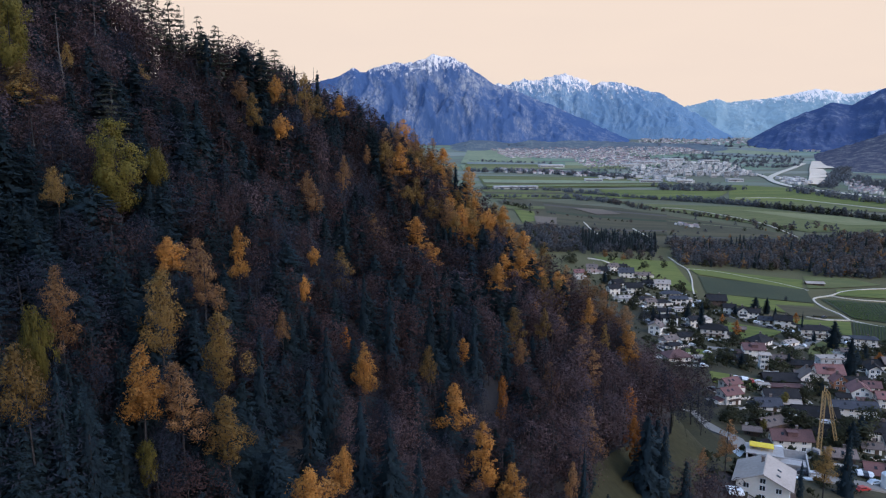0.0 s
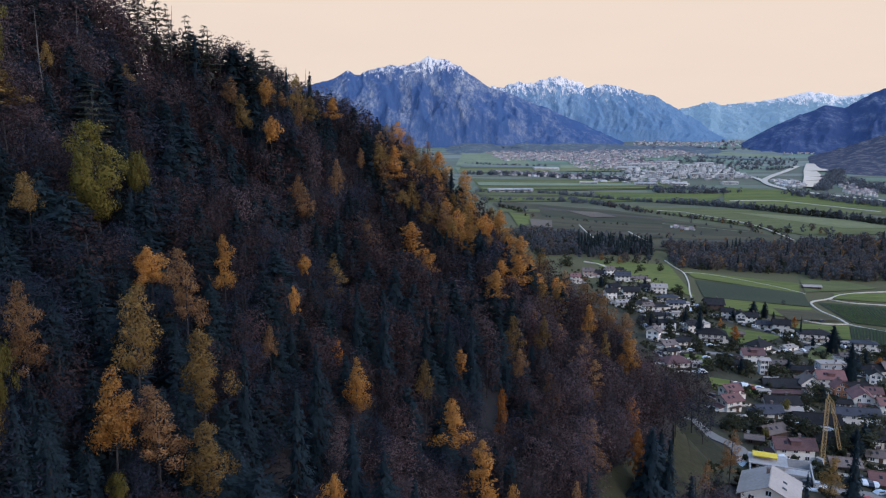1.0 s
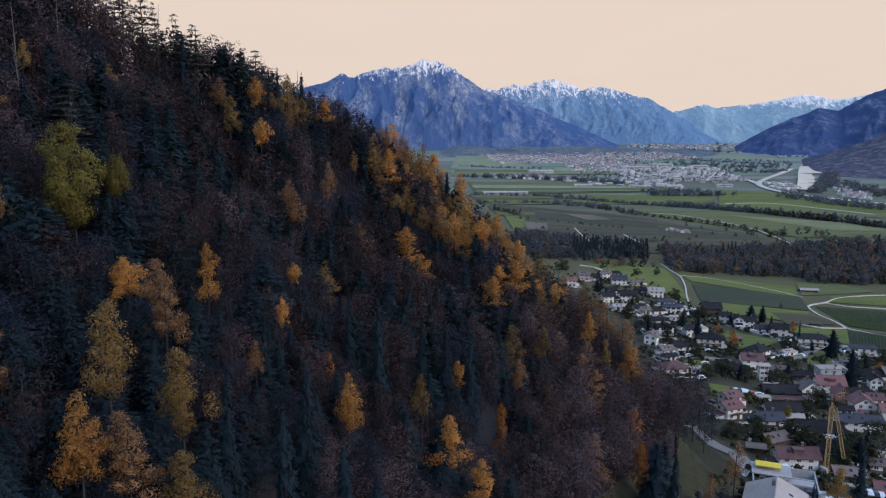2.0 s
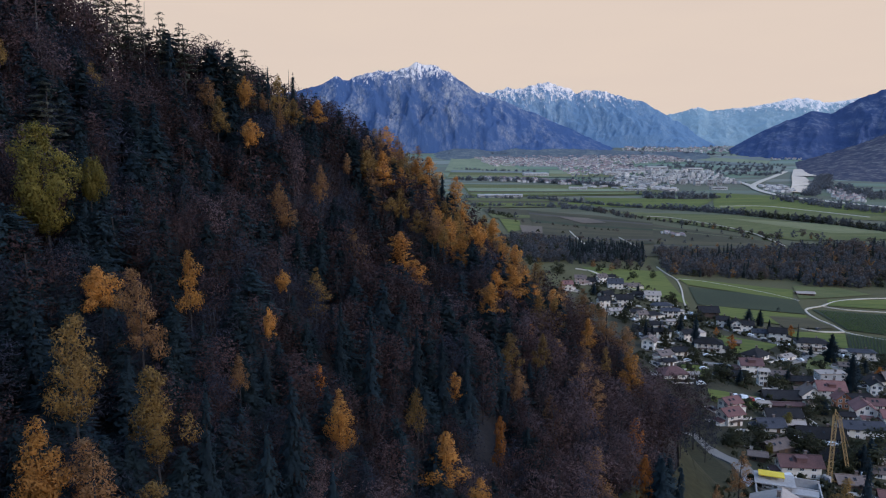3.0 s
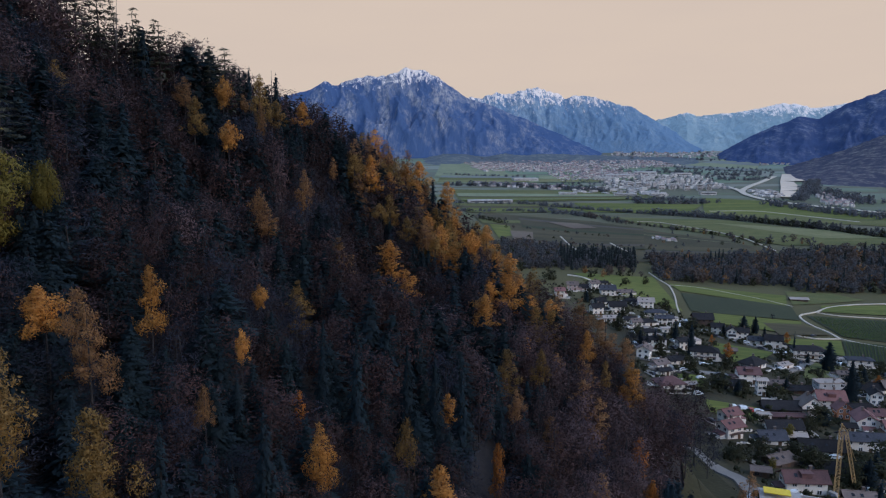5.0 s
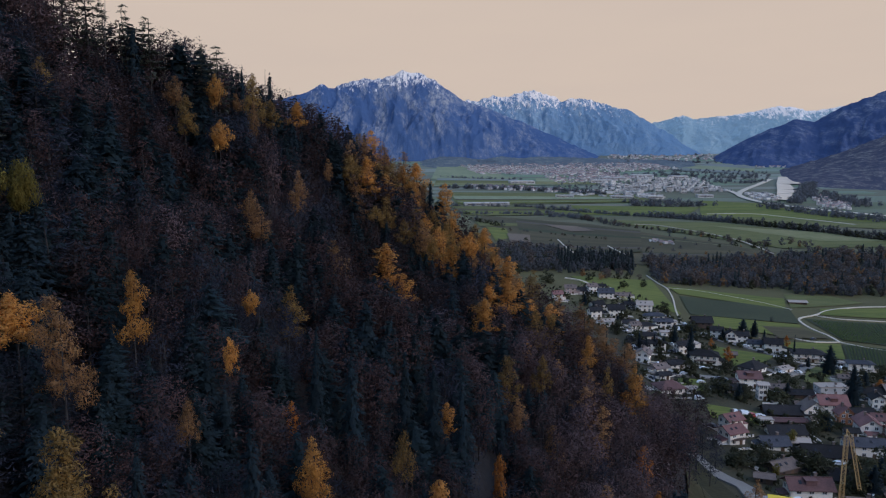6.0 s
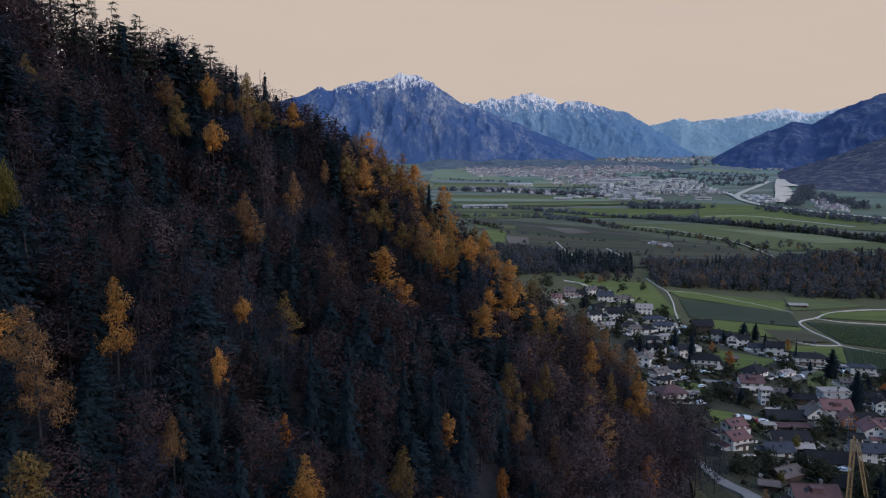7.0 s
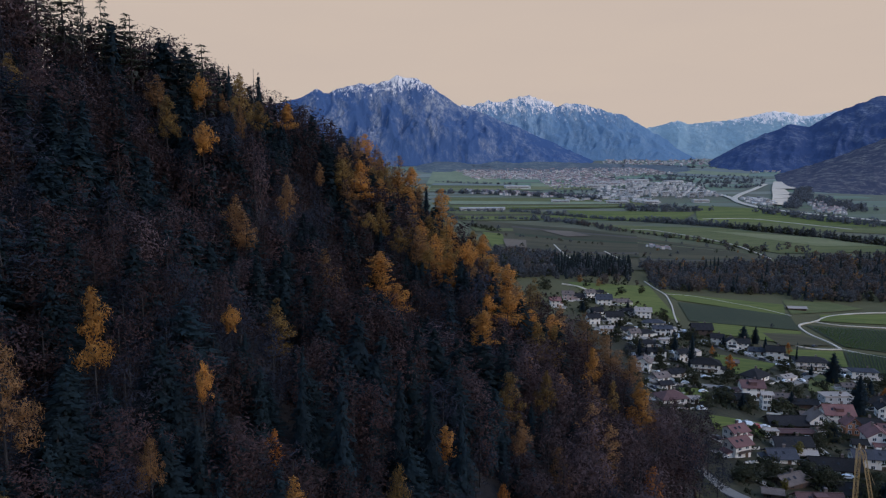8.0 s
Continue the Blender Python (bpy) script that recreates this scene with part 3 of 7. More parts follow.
stand("larch3", -10.8, 67.0, 18.9, 0.99)
stand("larch3", -17.7, 111.3, 13.9, 0.51)
stand("dull0", -15.9, 150.0, 11.0, 1.43)
stand("mauve0", -18.1, 152.0, 8.3, 0.82)
stand("larch3", -19.5, 132.9, 12.0, 0.71)
stand("rust3", -18.6, 97.2, 14.0, 0.59)
stand("mauve1", 114.2, 295.3, 13.0, 1.90)
stand("mauve0", 112.3, 276.0, 12.9, 1.75)
stand("brown1", 103.8, 276.5, 11.9, 1.88)
stand("brown0", 109.0, 301.4, 11.9, 1.90)
stand("twig1", 99.2, 249.3, 12.0, 1.71)
stand("brown0", 65.8, 192.6, 12.9, 1.46)
stand("mauve1", 64.3, 198.6, 13.0, 1.34)
stand("spruce0", -12.3, 92.8, 18.9, 0.90)
stand("spruce1", -3.6, 83.4, 17.8, 0.86)
stand("spruce0", 0.2, 82.7, 17.8, 0.79)
stand("spruce1", -13.3, 84.6, 17.7, 0.75)
stand("spruce0", -19.3, 84.8, 17.9, 0.78)
stand("spruce1", -7.1, 86.2, 16.8, 0.82)
stand("spruce0", -28.0, 59.2, 17.9, 0.78)
stand("spruce1", -30.9, 60.3, 17.7, 0.81)
stand("spruce0", 10.7, 135.0, 16.8, 0.84)
stand("spruce1", 6.3, 134.8, 16.8, 0.84)
stand("spruce0", 2.0, 134.4, 17.0, 0.88)
stand("spruce1", -5.1, 125.6, 16.9, 0.82)
stand("spruce0", -10.0, 125.7, 17.0, 0.76)
stand("spruce1", 47.5, 141.3, 18.9, 1.25)
stand("spruce1", 51.8, 143.7, 17.9, 0.80)
stand("spruce0", 26.9, 110.9, 17.9, 0.71)


def dead_tree(x, y, height):
    """A dead standing trunk with a few short broken limbs."""
    ob = new("dead_tree")
    ob.matrix_world = pose(x, y, float(ground_z(x, y)), random.uniform(-4, 4), random.uniform(-3, 3), random.uniform(0, 360))
    p = new("trunk", trunk_mesh("trunk", height, 0.17, 9, int(100 * height), 0.99, "pale_bark", 0.45))
    p.parent = ob
    tagged(ob, "pale dead standing tree with short broken limbs", "dead tree", group="dead trees of the hillside")


for x, y, height in ((-70.2, 150.0, 20.1), (-70.0, 165.0, 19.9), (-70.3, 168.0, 15.8), (-48.6, 216.0, 16.6), (-64.7, 140.0, 18.2), (-53.3, 215.0, 18.9), (-63.3, 205.0, 24), (-31.9, 228.0, 23.8)):
    dead_tree(x, y, height)

MEADOW = [(38, 142), (52, 158), (66, 181), (99, 263), (109, 280), (115, 268), (111, 225), (80, 170), (35, 131)]


def inside(x, y, ring):
    """Whether a point of the plan lies inside a ring of corners."""
    hit = False
    for (x0, y0), (x1, y1) in zip(ring, ring[1:] + ring[:1]):
        if (y0 > y) != (y1 > y) and x < x0 + (y - y0) / (y1 - y0) * (x1 - x0):
            hit = not hit
    return hit


def forest():
    """Fills the hillside between the single trees, by the soil's own patches."""
    g = random.Random(3)
    kept = np.array(PLACED)
    spots = []
    for i in range(-44, 34):
        for j in range(-4, 72):
            x, y = i * 4.8 + g.uniform(-2.2, 2.2), j * 4.8 + g.uniform(-2.2, 2.2)
            over = float(hill_z(x, y) - valley_z(x, y))
            if over < 5 or x < -0.66 * y - 22 or y > crest_y(x) + (36 if x < -30 else 22) or inside(x, y, MEADOW) or (x > 0.25 * y and 60 < y < 145) or x > 66 + 0.2 * y:
                continue
            if np.min(np.hypot(kept[:, 0] - x, kept[:, 1] - y)) < 3.4:
                continue
            spots.append((x, y))
    spots.sort(key=lambda p: math.hypot(p[0], p[1] - 30) - (60 if abs(crest_y(p[0]) - p[1]) < 16 else 0))
    for x, y in spots:
        patch = noise.noise((x * 0.028, y * 0.028, 5.0)) + g.uniform(-0.22, 0.22)
        back = crest_y(x) - y
        r = g.random()
        if x > -12 and back < 52 and x < 46:
            # the golden end of the spur
            nm, hh = ("larch" if r < 0.11 else "rust" if r < 0.32 else "dull" if r < 0.42 else "mauve" if r < 0.60 else "fir" if r < 0.84 else "brown"), g.uniform(12, 16)
        elif x > 0.16 * y:
            # the beech slope above the village
            nm, hh = ("mauve" if r < 0.56 else "brown" if r < 0.82 else "twig" if r < 0.88 else "rust"), g.uniform(11, 15)
        elif back < 16:
            # the crest against the sky
            nm, hh = ("mauve" if r < 0.28 else "brown" if r < 0.58 else "twig" if r < 0.76 else "fir"), g.uniform(13.5, 17.0) + (2.5 if x < -45 else 0)
        elif x < -0.36 * y + 4 and y < 110:
            # the deep shade of the near slope
            nm, hh = ("twig" if r < 0.26 else "fir" if r < 0.70 else "spruce" if r < 0.96 or y < 62 else "brown"), g.uniform(11.5, 15.0)
        elif x < -0.36 * y + 4:
            # the upper slope
            nm, hh = ("mauve" if r < 0.30 else "twig" if r < 0.46 else "brown" if r < 0.70 else "fir" if r < 0.86 else "spruce"), g.uniform(11.5, 15.5)
        elif patch > 0.05:
            nm, hh = ("brown" if r < 0.4 else "twig" if r < 0.6 else "mauve" if r < 0.75 else "fir"), g.uniform(10, 13)
        else:
            nm, hh = ("fir" if r < 0.46 else "spruce" if r < 0.58 else "brown" if r < 0.84 else "mauve"), g.uniform(10.5, 14.5)
        near = int(np.argmin(np.hypot(kept[:, 0] - x, kept[:, 1] - y - 4.0)))
        if math.hypot(kept[near, 0] - x, kept[near, 1] - y - 4.0) < 6.0:
            hh = min(hh, max(8.5, g.uniform(0.95, 1.1) * kept[near, 2]))
        nm += str(g.randrange(2 if nm in ("mauve", "brown", "twig") else 3))
        add_tree(nm, x, y, hh, g.uniform(-2, 2), y > 24 or x < -25 - 0.2 * y, g.uniform(1.5, 2.1) if nm[:2] in ("sp", "fi") else g.uniform(1.25, 1.7) if nm[:2] in ("la", "ru", "du") else g.uniform(1.05, 1.35))


forest()


def undergrowth():
    """Young trees and shrubs between the trunks."""
    g = random.Random(12)
    for i in range(-28, 21):
        for j in range(3, 48):
            x, y = i * 6.4 + g.uniform(-3.2, 3.2), j * 6.4 + g.uniform(-3.2, 3.2)
            if hill_z(x, y) - valley_z(x, y) < 8 or x < -0.6 * y - 8 or inside(x, y, MEADOW) or x > 0.25 * y + 8 or y > crest_y(x) + 10:
                continue
            shade = ["twig0", "twig1", "fir0", "fir1", "fir2"]
            add_tree(g.choice(shade if y < 110 and x < -0.2 * y + 4 else shade + ["brown0"]), x, y, g.uniform(5, 8), 0, False, g.uniform(1.4, 2.0))


undergrowth()

# ---- mountains and distance ----
def mountain_mat(name, dark, light, snow_from, snow_to, snow=(0.86, 0.84, 0.84), strata=0.004, snow_amount=1.0, tall=0.42):
    """Wooded flanks and rock bands with snow that thins out downwards in gullies."""
    m = bpy.data.materials.new(name)
    m.use_nodes = True
    t = m.node_tree
    p = t.nodes["Principled BSDF"]
    p.inputs["Roughness"].default_value = 1.0
    p.inputs["Specular IOR Level"].default_value = 0.0
    geo = t.nodes.new("ShaderNodeNewGeometry")
    sep = t.nodes.new("ShaderNodeSeparateXYZ")
    t.links.new(geo.outputs["Position"], sep.inputs[0])
    mp = t.nodes.new("ShaderNodeMapping")
    mp.inputs["Scale"].default_value = (1, 0.5, tall)
    t.links.new(geo.outputs["Position"], mp.inputs["Vector"])
    n1, n2 = t.nodes.new("ShaderNodeTexNoise"), t.nodes.new("ShaderNodeTexNoise")
    n1.inputs["Scale"].default_value, n1.inputs["Detail"].default_value, n1.inputs["Roughness"].default_value = strata, 8, 0.68
    n2.inputs["Scale"].default_value, n2.inputs["Detail"].default_value, n2.inputs["Roughness"].default_value = 0.06, 8, 0.85
    for n in (n1, n2):
        t.links.new(mp.outputs[0], n.inputs["Vector"])
    r1 = t.nodes.new("ShaderNodeMapRange")
    r1.inputs["From Min"].default_value, r1.inputs["From Max"].default_value = 0.46, 0.60
    t.links.new(n1.outputs["Fac"], r1.inputs["Value"])
    mul = t.nodes.new("ShaderNodeMath")
    mul.operation = "MULTIPLY"
    r3 = t.nodes.new("ShaderNodeMapRange")
    r3.inputs["From Min"].default_value, r3.inputs["From Max"].default_value = 0.42, 0.62
    t.links.new(n2.outputs["Fac"], r3.inputs["Value"])
    t.links.new(r1.outputs[0], mul.inputs[0])
    t.links.new(r3.outputs[0], mul.inputs[1])
    mix = t.nodes.new("ShaderNodeMix")
    mix.data_type = "RGBA"
    mix.inputs["A"].default_value, mix.inputs["B"].default_value = (*dark, 1), (*light, 1)
    bare = t.nodes.new("ShaderNodeMapRange")
    bare.inputs["From Min"].default_value, bare.inputs["From Max"].default_value = 60, 300
    bare.inputs["To Min"].default_value, bare.inputs["To Max"].default_value = 0.55, 1.25
    t.links.new(sep.outputs["Z"], bare.inputs["Value"])
    rock = t.nodes.new("ShaderNodeMath")
    rock.operation, rock.use_clamp = "MULTIPLY", True
    t.links.new(mul.outputs[0], rock.inputs[0])
    t.links.new(bare.outputs[0], rock.inputs[1])
    t.links.new(rock.outputs[0], mix.inputs["Factor"])
    hz = t.nodes.new("ShaderNodeMapRange")
    hz.inputs["From Min"].default_value, hz.inputs["From Max"].default_value = snow_from, snow_to
    hz.inputs["To Min"].default_value, hz.inputs["To Max"].default_value = -0.20, 0.15 * snow_amount
    t.links.new(sep.outputs["Z"], hz.inputs["Value"])
    sn = t.nodes.new("ShaderNodeTexNoise")
    sn.inputs["Scale"].default_value, sn.inputs["Detail"].default_value, sn.inputs["Roughness"].default_value = 0.05, 8, 0.78
    mp2 = t.nodes.new("ShaderNodeMapping")
    mp2.inputs["Scale"].default_value = (1, 0.45, 0.35)
    t.links.new(geo.outputs["Position"], mp2.inputs["Vector"])
    t.links.new(mp2.outputs[0], sn.inputs["Vector"])
    ad = t.nodes.new("ShaderNodeMath")
    ad.operation = "ADD"
    t.links.new(hz.outputs[0], ad.inputs[0])
    t.links.new(sn.outputs["Fac"], ad.inputs[1])
    st = t.nodes.new("ShaderNodeMapRange")
    st.inputs["From Min"].default_value, st.inputs["From Max"].default_value = 0.505, 0.60
    t.links.new(ad.outputs[0], st.inputs["Value"])
    m2 = t.nodes.new("ShaderNodeMix")
    m2.data_type = "RGBA"
    m2.inputs["B"].default_value = (*snow, 1)
    t.links.new(mix.outputs["Result"], m2.inputs["A"])
    t.links.new(st.outputs[0], m2.inputs["Factor"])
    t.links.new(m2.outputs["Result"], p.inputs["Base Color"])
    both = t.nodes.new("ShaderNodeMath")
    both.operation = "ADD"
    t.links.new(n1.outputs["Fac"], both.inputs[0])
    t.links.new(sn.outputs["Fac"], both.inputs[1])
    bp = t.nodes.new("ShaderNodeBump")
    bp.inputs["Strength"].default_value, bp.inputs["Distance"].default_value = 0.35, 40.0
    t.links.new(both.outputs[0], bp.inputs["Height"])
    t.links.new(bp.outputs[0], p.inputs["Normal"])
    return m


def mountain(name, ridge, r_foot, r_back, material, label, seed, rough=1.0, bulge=1.0, sink=25, jag=0.07):
    """A range seen from the valley: a ridge line through summits, with buttresses and gullies below it."""
    az = np.array([q[0] for q in ridge])
    el = np.array([q[1] for q in ridge])
    a = np.arange(az[0], az[-1], 0.08)
    top = np.interp(a, az, el)
    for _ in range(2):
        top[1:-1] = 0.25 * top[:-2] + 0.5 * top[1:-1] + 0.25 * top[2:]
    spikes = jag * np.array([noise.noise(Vector((q * 2.6, seed, 0))) + 0.6 * noise.noise(Vector((q * 7.0, seed, 1))) for q in a])
    s = np.linspace(0, 1.2, 70)
    A, S = np.meshgrid(np.radians(a), s)
    R = r_foot + (r_back - r_foot) * S
    X, Y = R * np.sin(A), R * np.cos(A)
    crest = 150 + r_back * np.tan(np.radians(top))
    foot = ground_z(r_foot * np.sin(np.radians(a)), r_foot * np.cos(np.radians(a))) - sink
    F = np.where(S <= 1, S ** bulge, 1 - (S - 1) * 2.2)
    Z = foot + (crest - foot) * F
    tall = np.clip(crest - foot, 20, None)
    N = np.zeros_like(Z)
    for i in range(Z.shape[0]):
        for j in range(Z.shape[1]):
            q = Vector((a[j] * 0.42 + seed, s[i] * 1.5, seed * 1.7))
            q.x += 0.22 * noise.noise(Vector((a[j] * 0.3, s[i] * 2.5, seed)))
            v = abs(noise.noise(q)) + 0.5 * abs(noise.noise(q * 2.3)) + 0.28 * abs(noise.noise(q * 5.1)) + 0.16 * abs(noise.noise(q * 11.0)) + 0.1 * abs(noise.noise(q * 23.0))
            N[i, j] = 0.55 - v
    Z = Z + r_back * np.radians(spikes) * np.clip(F, 0, 1) ** 5
    Z = Z + N * rough * tall * 0.26 * np.clip(S * 3, 0, 1) * np.clip(1.12 - F * 0.95, 0.06, 1)
    n, k = Z.shape
    idx = np.arange(n * k).reshape(n, k)
    f = np.stack([idx[:-1, :-1], idx[:-1, 1:], idx[1:, 1:], idx[1:, :-1]], -1).reshape(-1, 4)
    ob = mesh_object(name, np.stack([X, Y, Z], -1).reshape(-1, 3), f, material, smooth=True)
    return tagged(ob, label, "mountain", kind="structure")


# No volume: distance haze is mixed into dark, light and snow colours alike.
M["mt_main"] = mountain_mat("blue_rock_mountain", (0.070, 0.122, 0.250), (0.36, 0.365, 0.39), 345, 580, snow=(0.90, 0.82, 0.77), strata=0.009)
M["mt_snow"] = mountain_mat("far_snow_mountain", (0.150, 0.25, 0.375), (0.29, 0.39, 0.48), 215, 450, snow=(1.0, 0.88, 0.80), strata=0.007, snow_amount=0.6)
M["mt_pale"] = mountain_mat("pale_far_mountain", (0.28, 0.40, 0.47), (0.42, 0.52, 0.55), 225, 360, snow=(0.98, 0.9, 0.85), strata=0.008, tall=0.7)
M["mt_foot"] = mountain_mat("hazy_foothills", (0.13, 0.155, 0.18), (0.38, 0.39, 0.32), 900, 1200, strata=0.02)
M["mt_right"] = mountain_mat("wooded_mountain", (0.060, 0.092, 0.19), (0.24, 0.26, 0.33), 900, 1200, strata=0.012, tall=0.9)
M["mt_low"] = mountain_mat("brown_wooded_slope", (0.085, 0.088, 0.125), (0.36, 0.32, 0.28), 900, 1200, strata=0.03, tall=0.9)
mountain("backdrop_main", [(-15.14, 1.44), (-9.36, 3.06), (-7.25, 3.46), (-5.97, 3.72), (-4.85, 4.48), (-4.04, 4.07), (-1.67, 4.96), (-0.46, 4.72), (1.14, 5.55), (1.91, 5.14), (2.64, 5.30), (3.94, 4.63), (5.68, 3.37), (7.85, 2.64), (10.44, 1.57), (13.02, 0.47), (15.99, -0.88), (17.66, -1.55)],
         3850, 4300, M["mt_main"], "limestone mountain coloured blue for haze, with snow-dusted summit ridge", 3.1, 1.25, 0.8)
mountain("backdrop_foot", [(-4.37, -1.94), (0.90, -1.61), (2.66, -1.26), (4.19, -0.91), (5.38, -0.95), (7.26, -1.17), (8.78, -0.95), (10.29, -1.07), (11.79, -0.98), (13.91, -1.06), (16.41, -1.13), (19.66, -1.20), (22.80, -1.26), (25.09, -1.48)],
         3300, 3950, M["mt_foot"], "green foothills with haze in their colour below the mountain", 6.2, 0.7, 0.9, 6, 0.06)
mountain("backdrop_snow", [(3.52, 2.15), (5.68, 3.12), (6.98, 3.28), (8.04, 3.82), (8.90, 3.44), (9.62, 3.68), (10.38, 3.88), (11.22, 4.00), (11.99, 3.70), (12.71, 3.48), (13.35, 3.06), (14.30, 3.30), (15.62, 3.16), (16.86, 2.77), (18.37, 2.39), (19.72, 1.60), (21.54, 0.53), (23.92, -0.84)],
         4350, 4680, M["mt_snow"], "mountain coloured blue for haze, with bright snowy crags", 8.4, 1.6, 0.9, 25, 0.13)
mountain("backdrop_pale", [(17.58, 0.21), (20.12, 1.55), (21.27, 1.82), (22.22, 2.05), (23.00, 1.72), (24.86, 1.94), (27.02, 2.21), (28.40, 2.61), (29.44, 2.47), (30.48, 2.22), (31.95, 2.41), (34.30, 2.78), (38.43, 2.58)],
         4550, 4860, M["mt_pale"], "distant mountain range paled for haze, with snow patches", 5.5, 0.9, 0.9)
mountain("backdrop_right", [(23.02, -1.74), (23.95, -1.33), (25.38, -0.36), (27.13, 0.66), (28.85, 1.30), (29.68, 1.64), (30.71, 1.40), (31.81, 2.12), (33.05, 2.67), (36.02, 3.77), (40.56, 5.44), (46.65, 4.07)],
         3500, 4200, M["mt_right"], "wooded mountain shoulder coloured dark blue for haze", 1.2, 1.1, 0.85)
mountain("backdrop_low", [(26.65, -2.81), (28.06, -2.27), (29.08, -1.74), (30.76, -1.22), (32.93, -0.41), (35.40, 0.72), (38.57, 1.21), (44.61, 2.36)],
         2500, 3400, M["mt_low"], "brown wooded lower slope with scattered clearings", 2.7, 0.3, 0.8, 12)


# ---- valley floor ----
def drape(name, corners, material, lift=0.25, label="", category="field"):
    """A field: four corners on the plan, laid over the ground."""
    c = [np.array(q, float) for q in corners]
    size = max(np.hypot(*(c[1] - c[0])), np.hypot(*(c[3] - c[0])))
    n = int(np.clip(size / (14 if np.hypot(*c[0]) > 700 else 5), 5, 40))
    vs, fs = [], []
    for i in range(n + 1):
        for j in range(n + 1):
            u, v = i / n, j / n
            q = (c[0] * (1 - u) + c[1] * u) * (1 - v) + (c[3] * (1 - u) + c[2] * u) * v
            vs.append((q[0], q[1], float(ground_z(q[0], q[1])) + lift + 0.0003 * math.hypot(q[0], q[1])))
    for i in range(n):
        for j in range(n):
            k = i * (n + 1) + j
            fs.append((k, k + n + 1, k + n + 2, k + 1))
    ob = mesh_object(name, vs, fs, material)
    nz = ob.data.polygons[0].normal.z
    if nz < 0:
        ob.data.flip_normals()
    return tagged(ob, label or "open field on the valley floor", category, kind="structure")


def smooth_line(points, step):
    """Points on a curve through the given ones, about step apart."""
    p = [np.array(q, float) for q in points]
    p = [2 * p[0] - p[1]] + p + [2 * p[-1] - p[-2]]
    out = []
    for i in range(1, len(p) - 2):
        n = max(2, int(np.hypot(*(p[i + 1] - p[i])) / step))
        for k in range(n):
            s = k / n
            out.append(0.5 * (2 * p[i] + (p[i + 1] - p[i - 1]) * s + (2 * p[i - 1] - 5 * p[i] + 4 * p[i + 1] - p[i + 2]) * s * s
                              + (3 * p[i] - p[i - 1] - 3 * p[i + 1] + p[i + 2]) * s ** 3))
    return out + [p[-2]]


def lane(name, points, width, material, lift=0.45, label="", category="road"):
    """A road or path: a ribbon along a curve, slightly raised, with sides."""
    q = smooth_line(points, 8)
    vs, fs = [], []
    for i, c in enumerate(q):
        d = q[min(i + 1, len(q) - 1)] - q[max(i - 1, 0)]
        nrm = np.array([-d[1], d[0]]) / (np.hypot(*d) + 1e-9) * width / 2
        for s, drop in ((1.08, 0.8), (1, 0), (-1, 0), (-1.08, 0.8)):
            e = c + nrm * s
            vs.append((e[0], e[1], float(ground_z(e[0], e[1])) + lift - drop + 0.0003 * math.hypot(e[0], e[1])))
        if i:
            b = 4 * i
            for k in range(3):
                fs.append((b - 4 + k, b - 3 + k, b + 1 + k, b + k))
    ob = mesh_object(name, vs, fs, material)
    if ob.data.polygons[1].normal.z < 0:
        ob.data.flip_normals()
    return tagged(ob, label or "pale gravel path through the fields", category, kind="structure")


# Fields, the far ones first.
drape("field", [(252.8, 3634.6), (461.5, 3619.8), (447.8, 2624.2), (156.6, 2696.3)], M["far_green"], 1.5, "green pasture paled for haze below the mountain")
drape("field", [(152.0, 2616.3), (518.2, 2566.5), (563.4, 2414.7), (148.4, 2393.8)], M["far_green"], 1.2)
drape("field", [(177.1, 2174.6), (678.3, 2066.2), (700.9, 1823.6), (164.4, 1762.9)], M["meadow"], 0.8)
drape("field", [(436.9, 1747.6), (724.1, 1673.9), (603.3, 1473.5), (406.6, 1527.1)], M["lush"], 0.7)
drape("field", [(798.0, 1847.4), (908.1, 1745.4), (992.5, 1294.7), (648.0, 1495.6)], M["lush"], 0.7)
drape("field", [(648.0, 1495.6), (992.5, 1294.7), (917.5, 1195.1), (610.2, 1406.8)], M["meadow"], 0.6)
drape("field", [(399.1, 1433.5), (627.0, 1345.2), (788.6, 1023.9), (560.4, 1019.6)], M["meadow"], 0.6)
drape("field", [(578.9, 1308.8), (707.4, 1202.6), (824.3, 1071.3), (659.8, 1089.5)], M["plough_pale"], 0.9, "pale stubble field on the valley floor")
drape("field", [(185.1, 1484.7), (370.7, 1349.6), (529.5, 976.9), (130.9, 755.7)], M["olive"], 0.5, "olive autumn farmland with vine rows")
drape("field", [(277.8, 1314.0), (331.0, 1296.0), (346.3, 1225.0), (300.0, 1206.0)], M["plough"], 2.0, "bare ploughed field")
drape("field", [(161.8, 1218.9), (192.9, 1203.0), (170.7, 1037.4), (142.0, 979.9)], M["lush"], 0.8)
drape("field", [(177.1, 1103.6), (212.6, 1106.7), (191.0, 993.3), (159.2, 966.8)], M["plough"], 2.0, "bare ploughed field")
drape("field", [(173.8, 708.2), (259.2, 723.8), (218.7, 550.5), (177.1, 618.5)], M["lush"], 0.35)
drape("field", [(262.1, 691.9), (364.4, 665.9), (335.5, 611.7), (257.1, 649.9)], M["lush"], 0.35)
drape("field", [(253.6, 639.5), (342.0, 619.1), (311.7, 550.1), (226.8, 553.8)], M["vine"], 0.35, "dark vineyard plot with low vines")
drape("field", [(377.1, 689.6), (421.6, 688.0), (436.6, 658.2), (345.1, 620.1)], M["meadow"], 0.35)
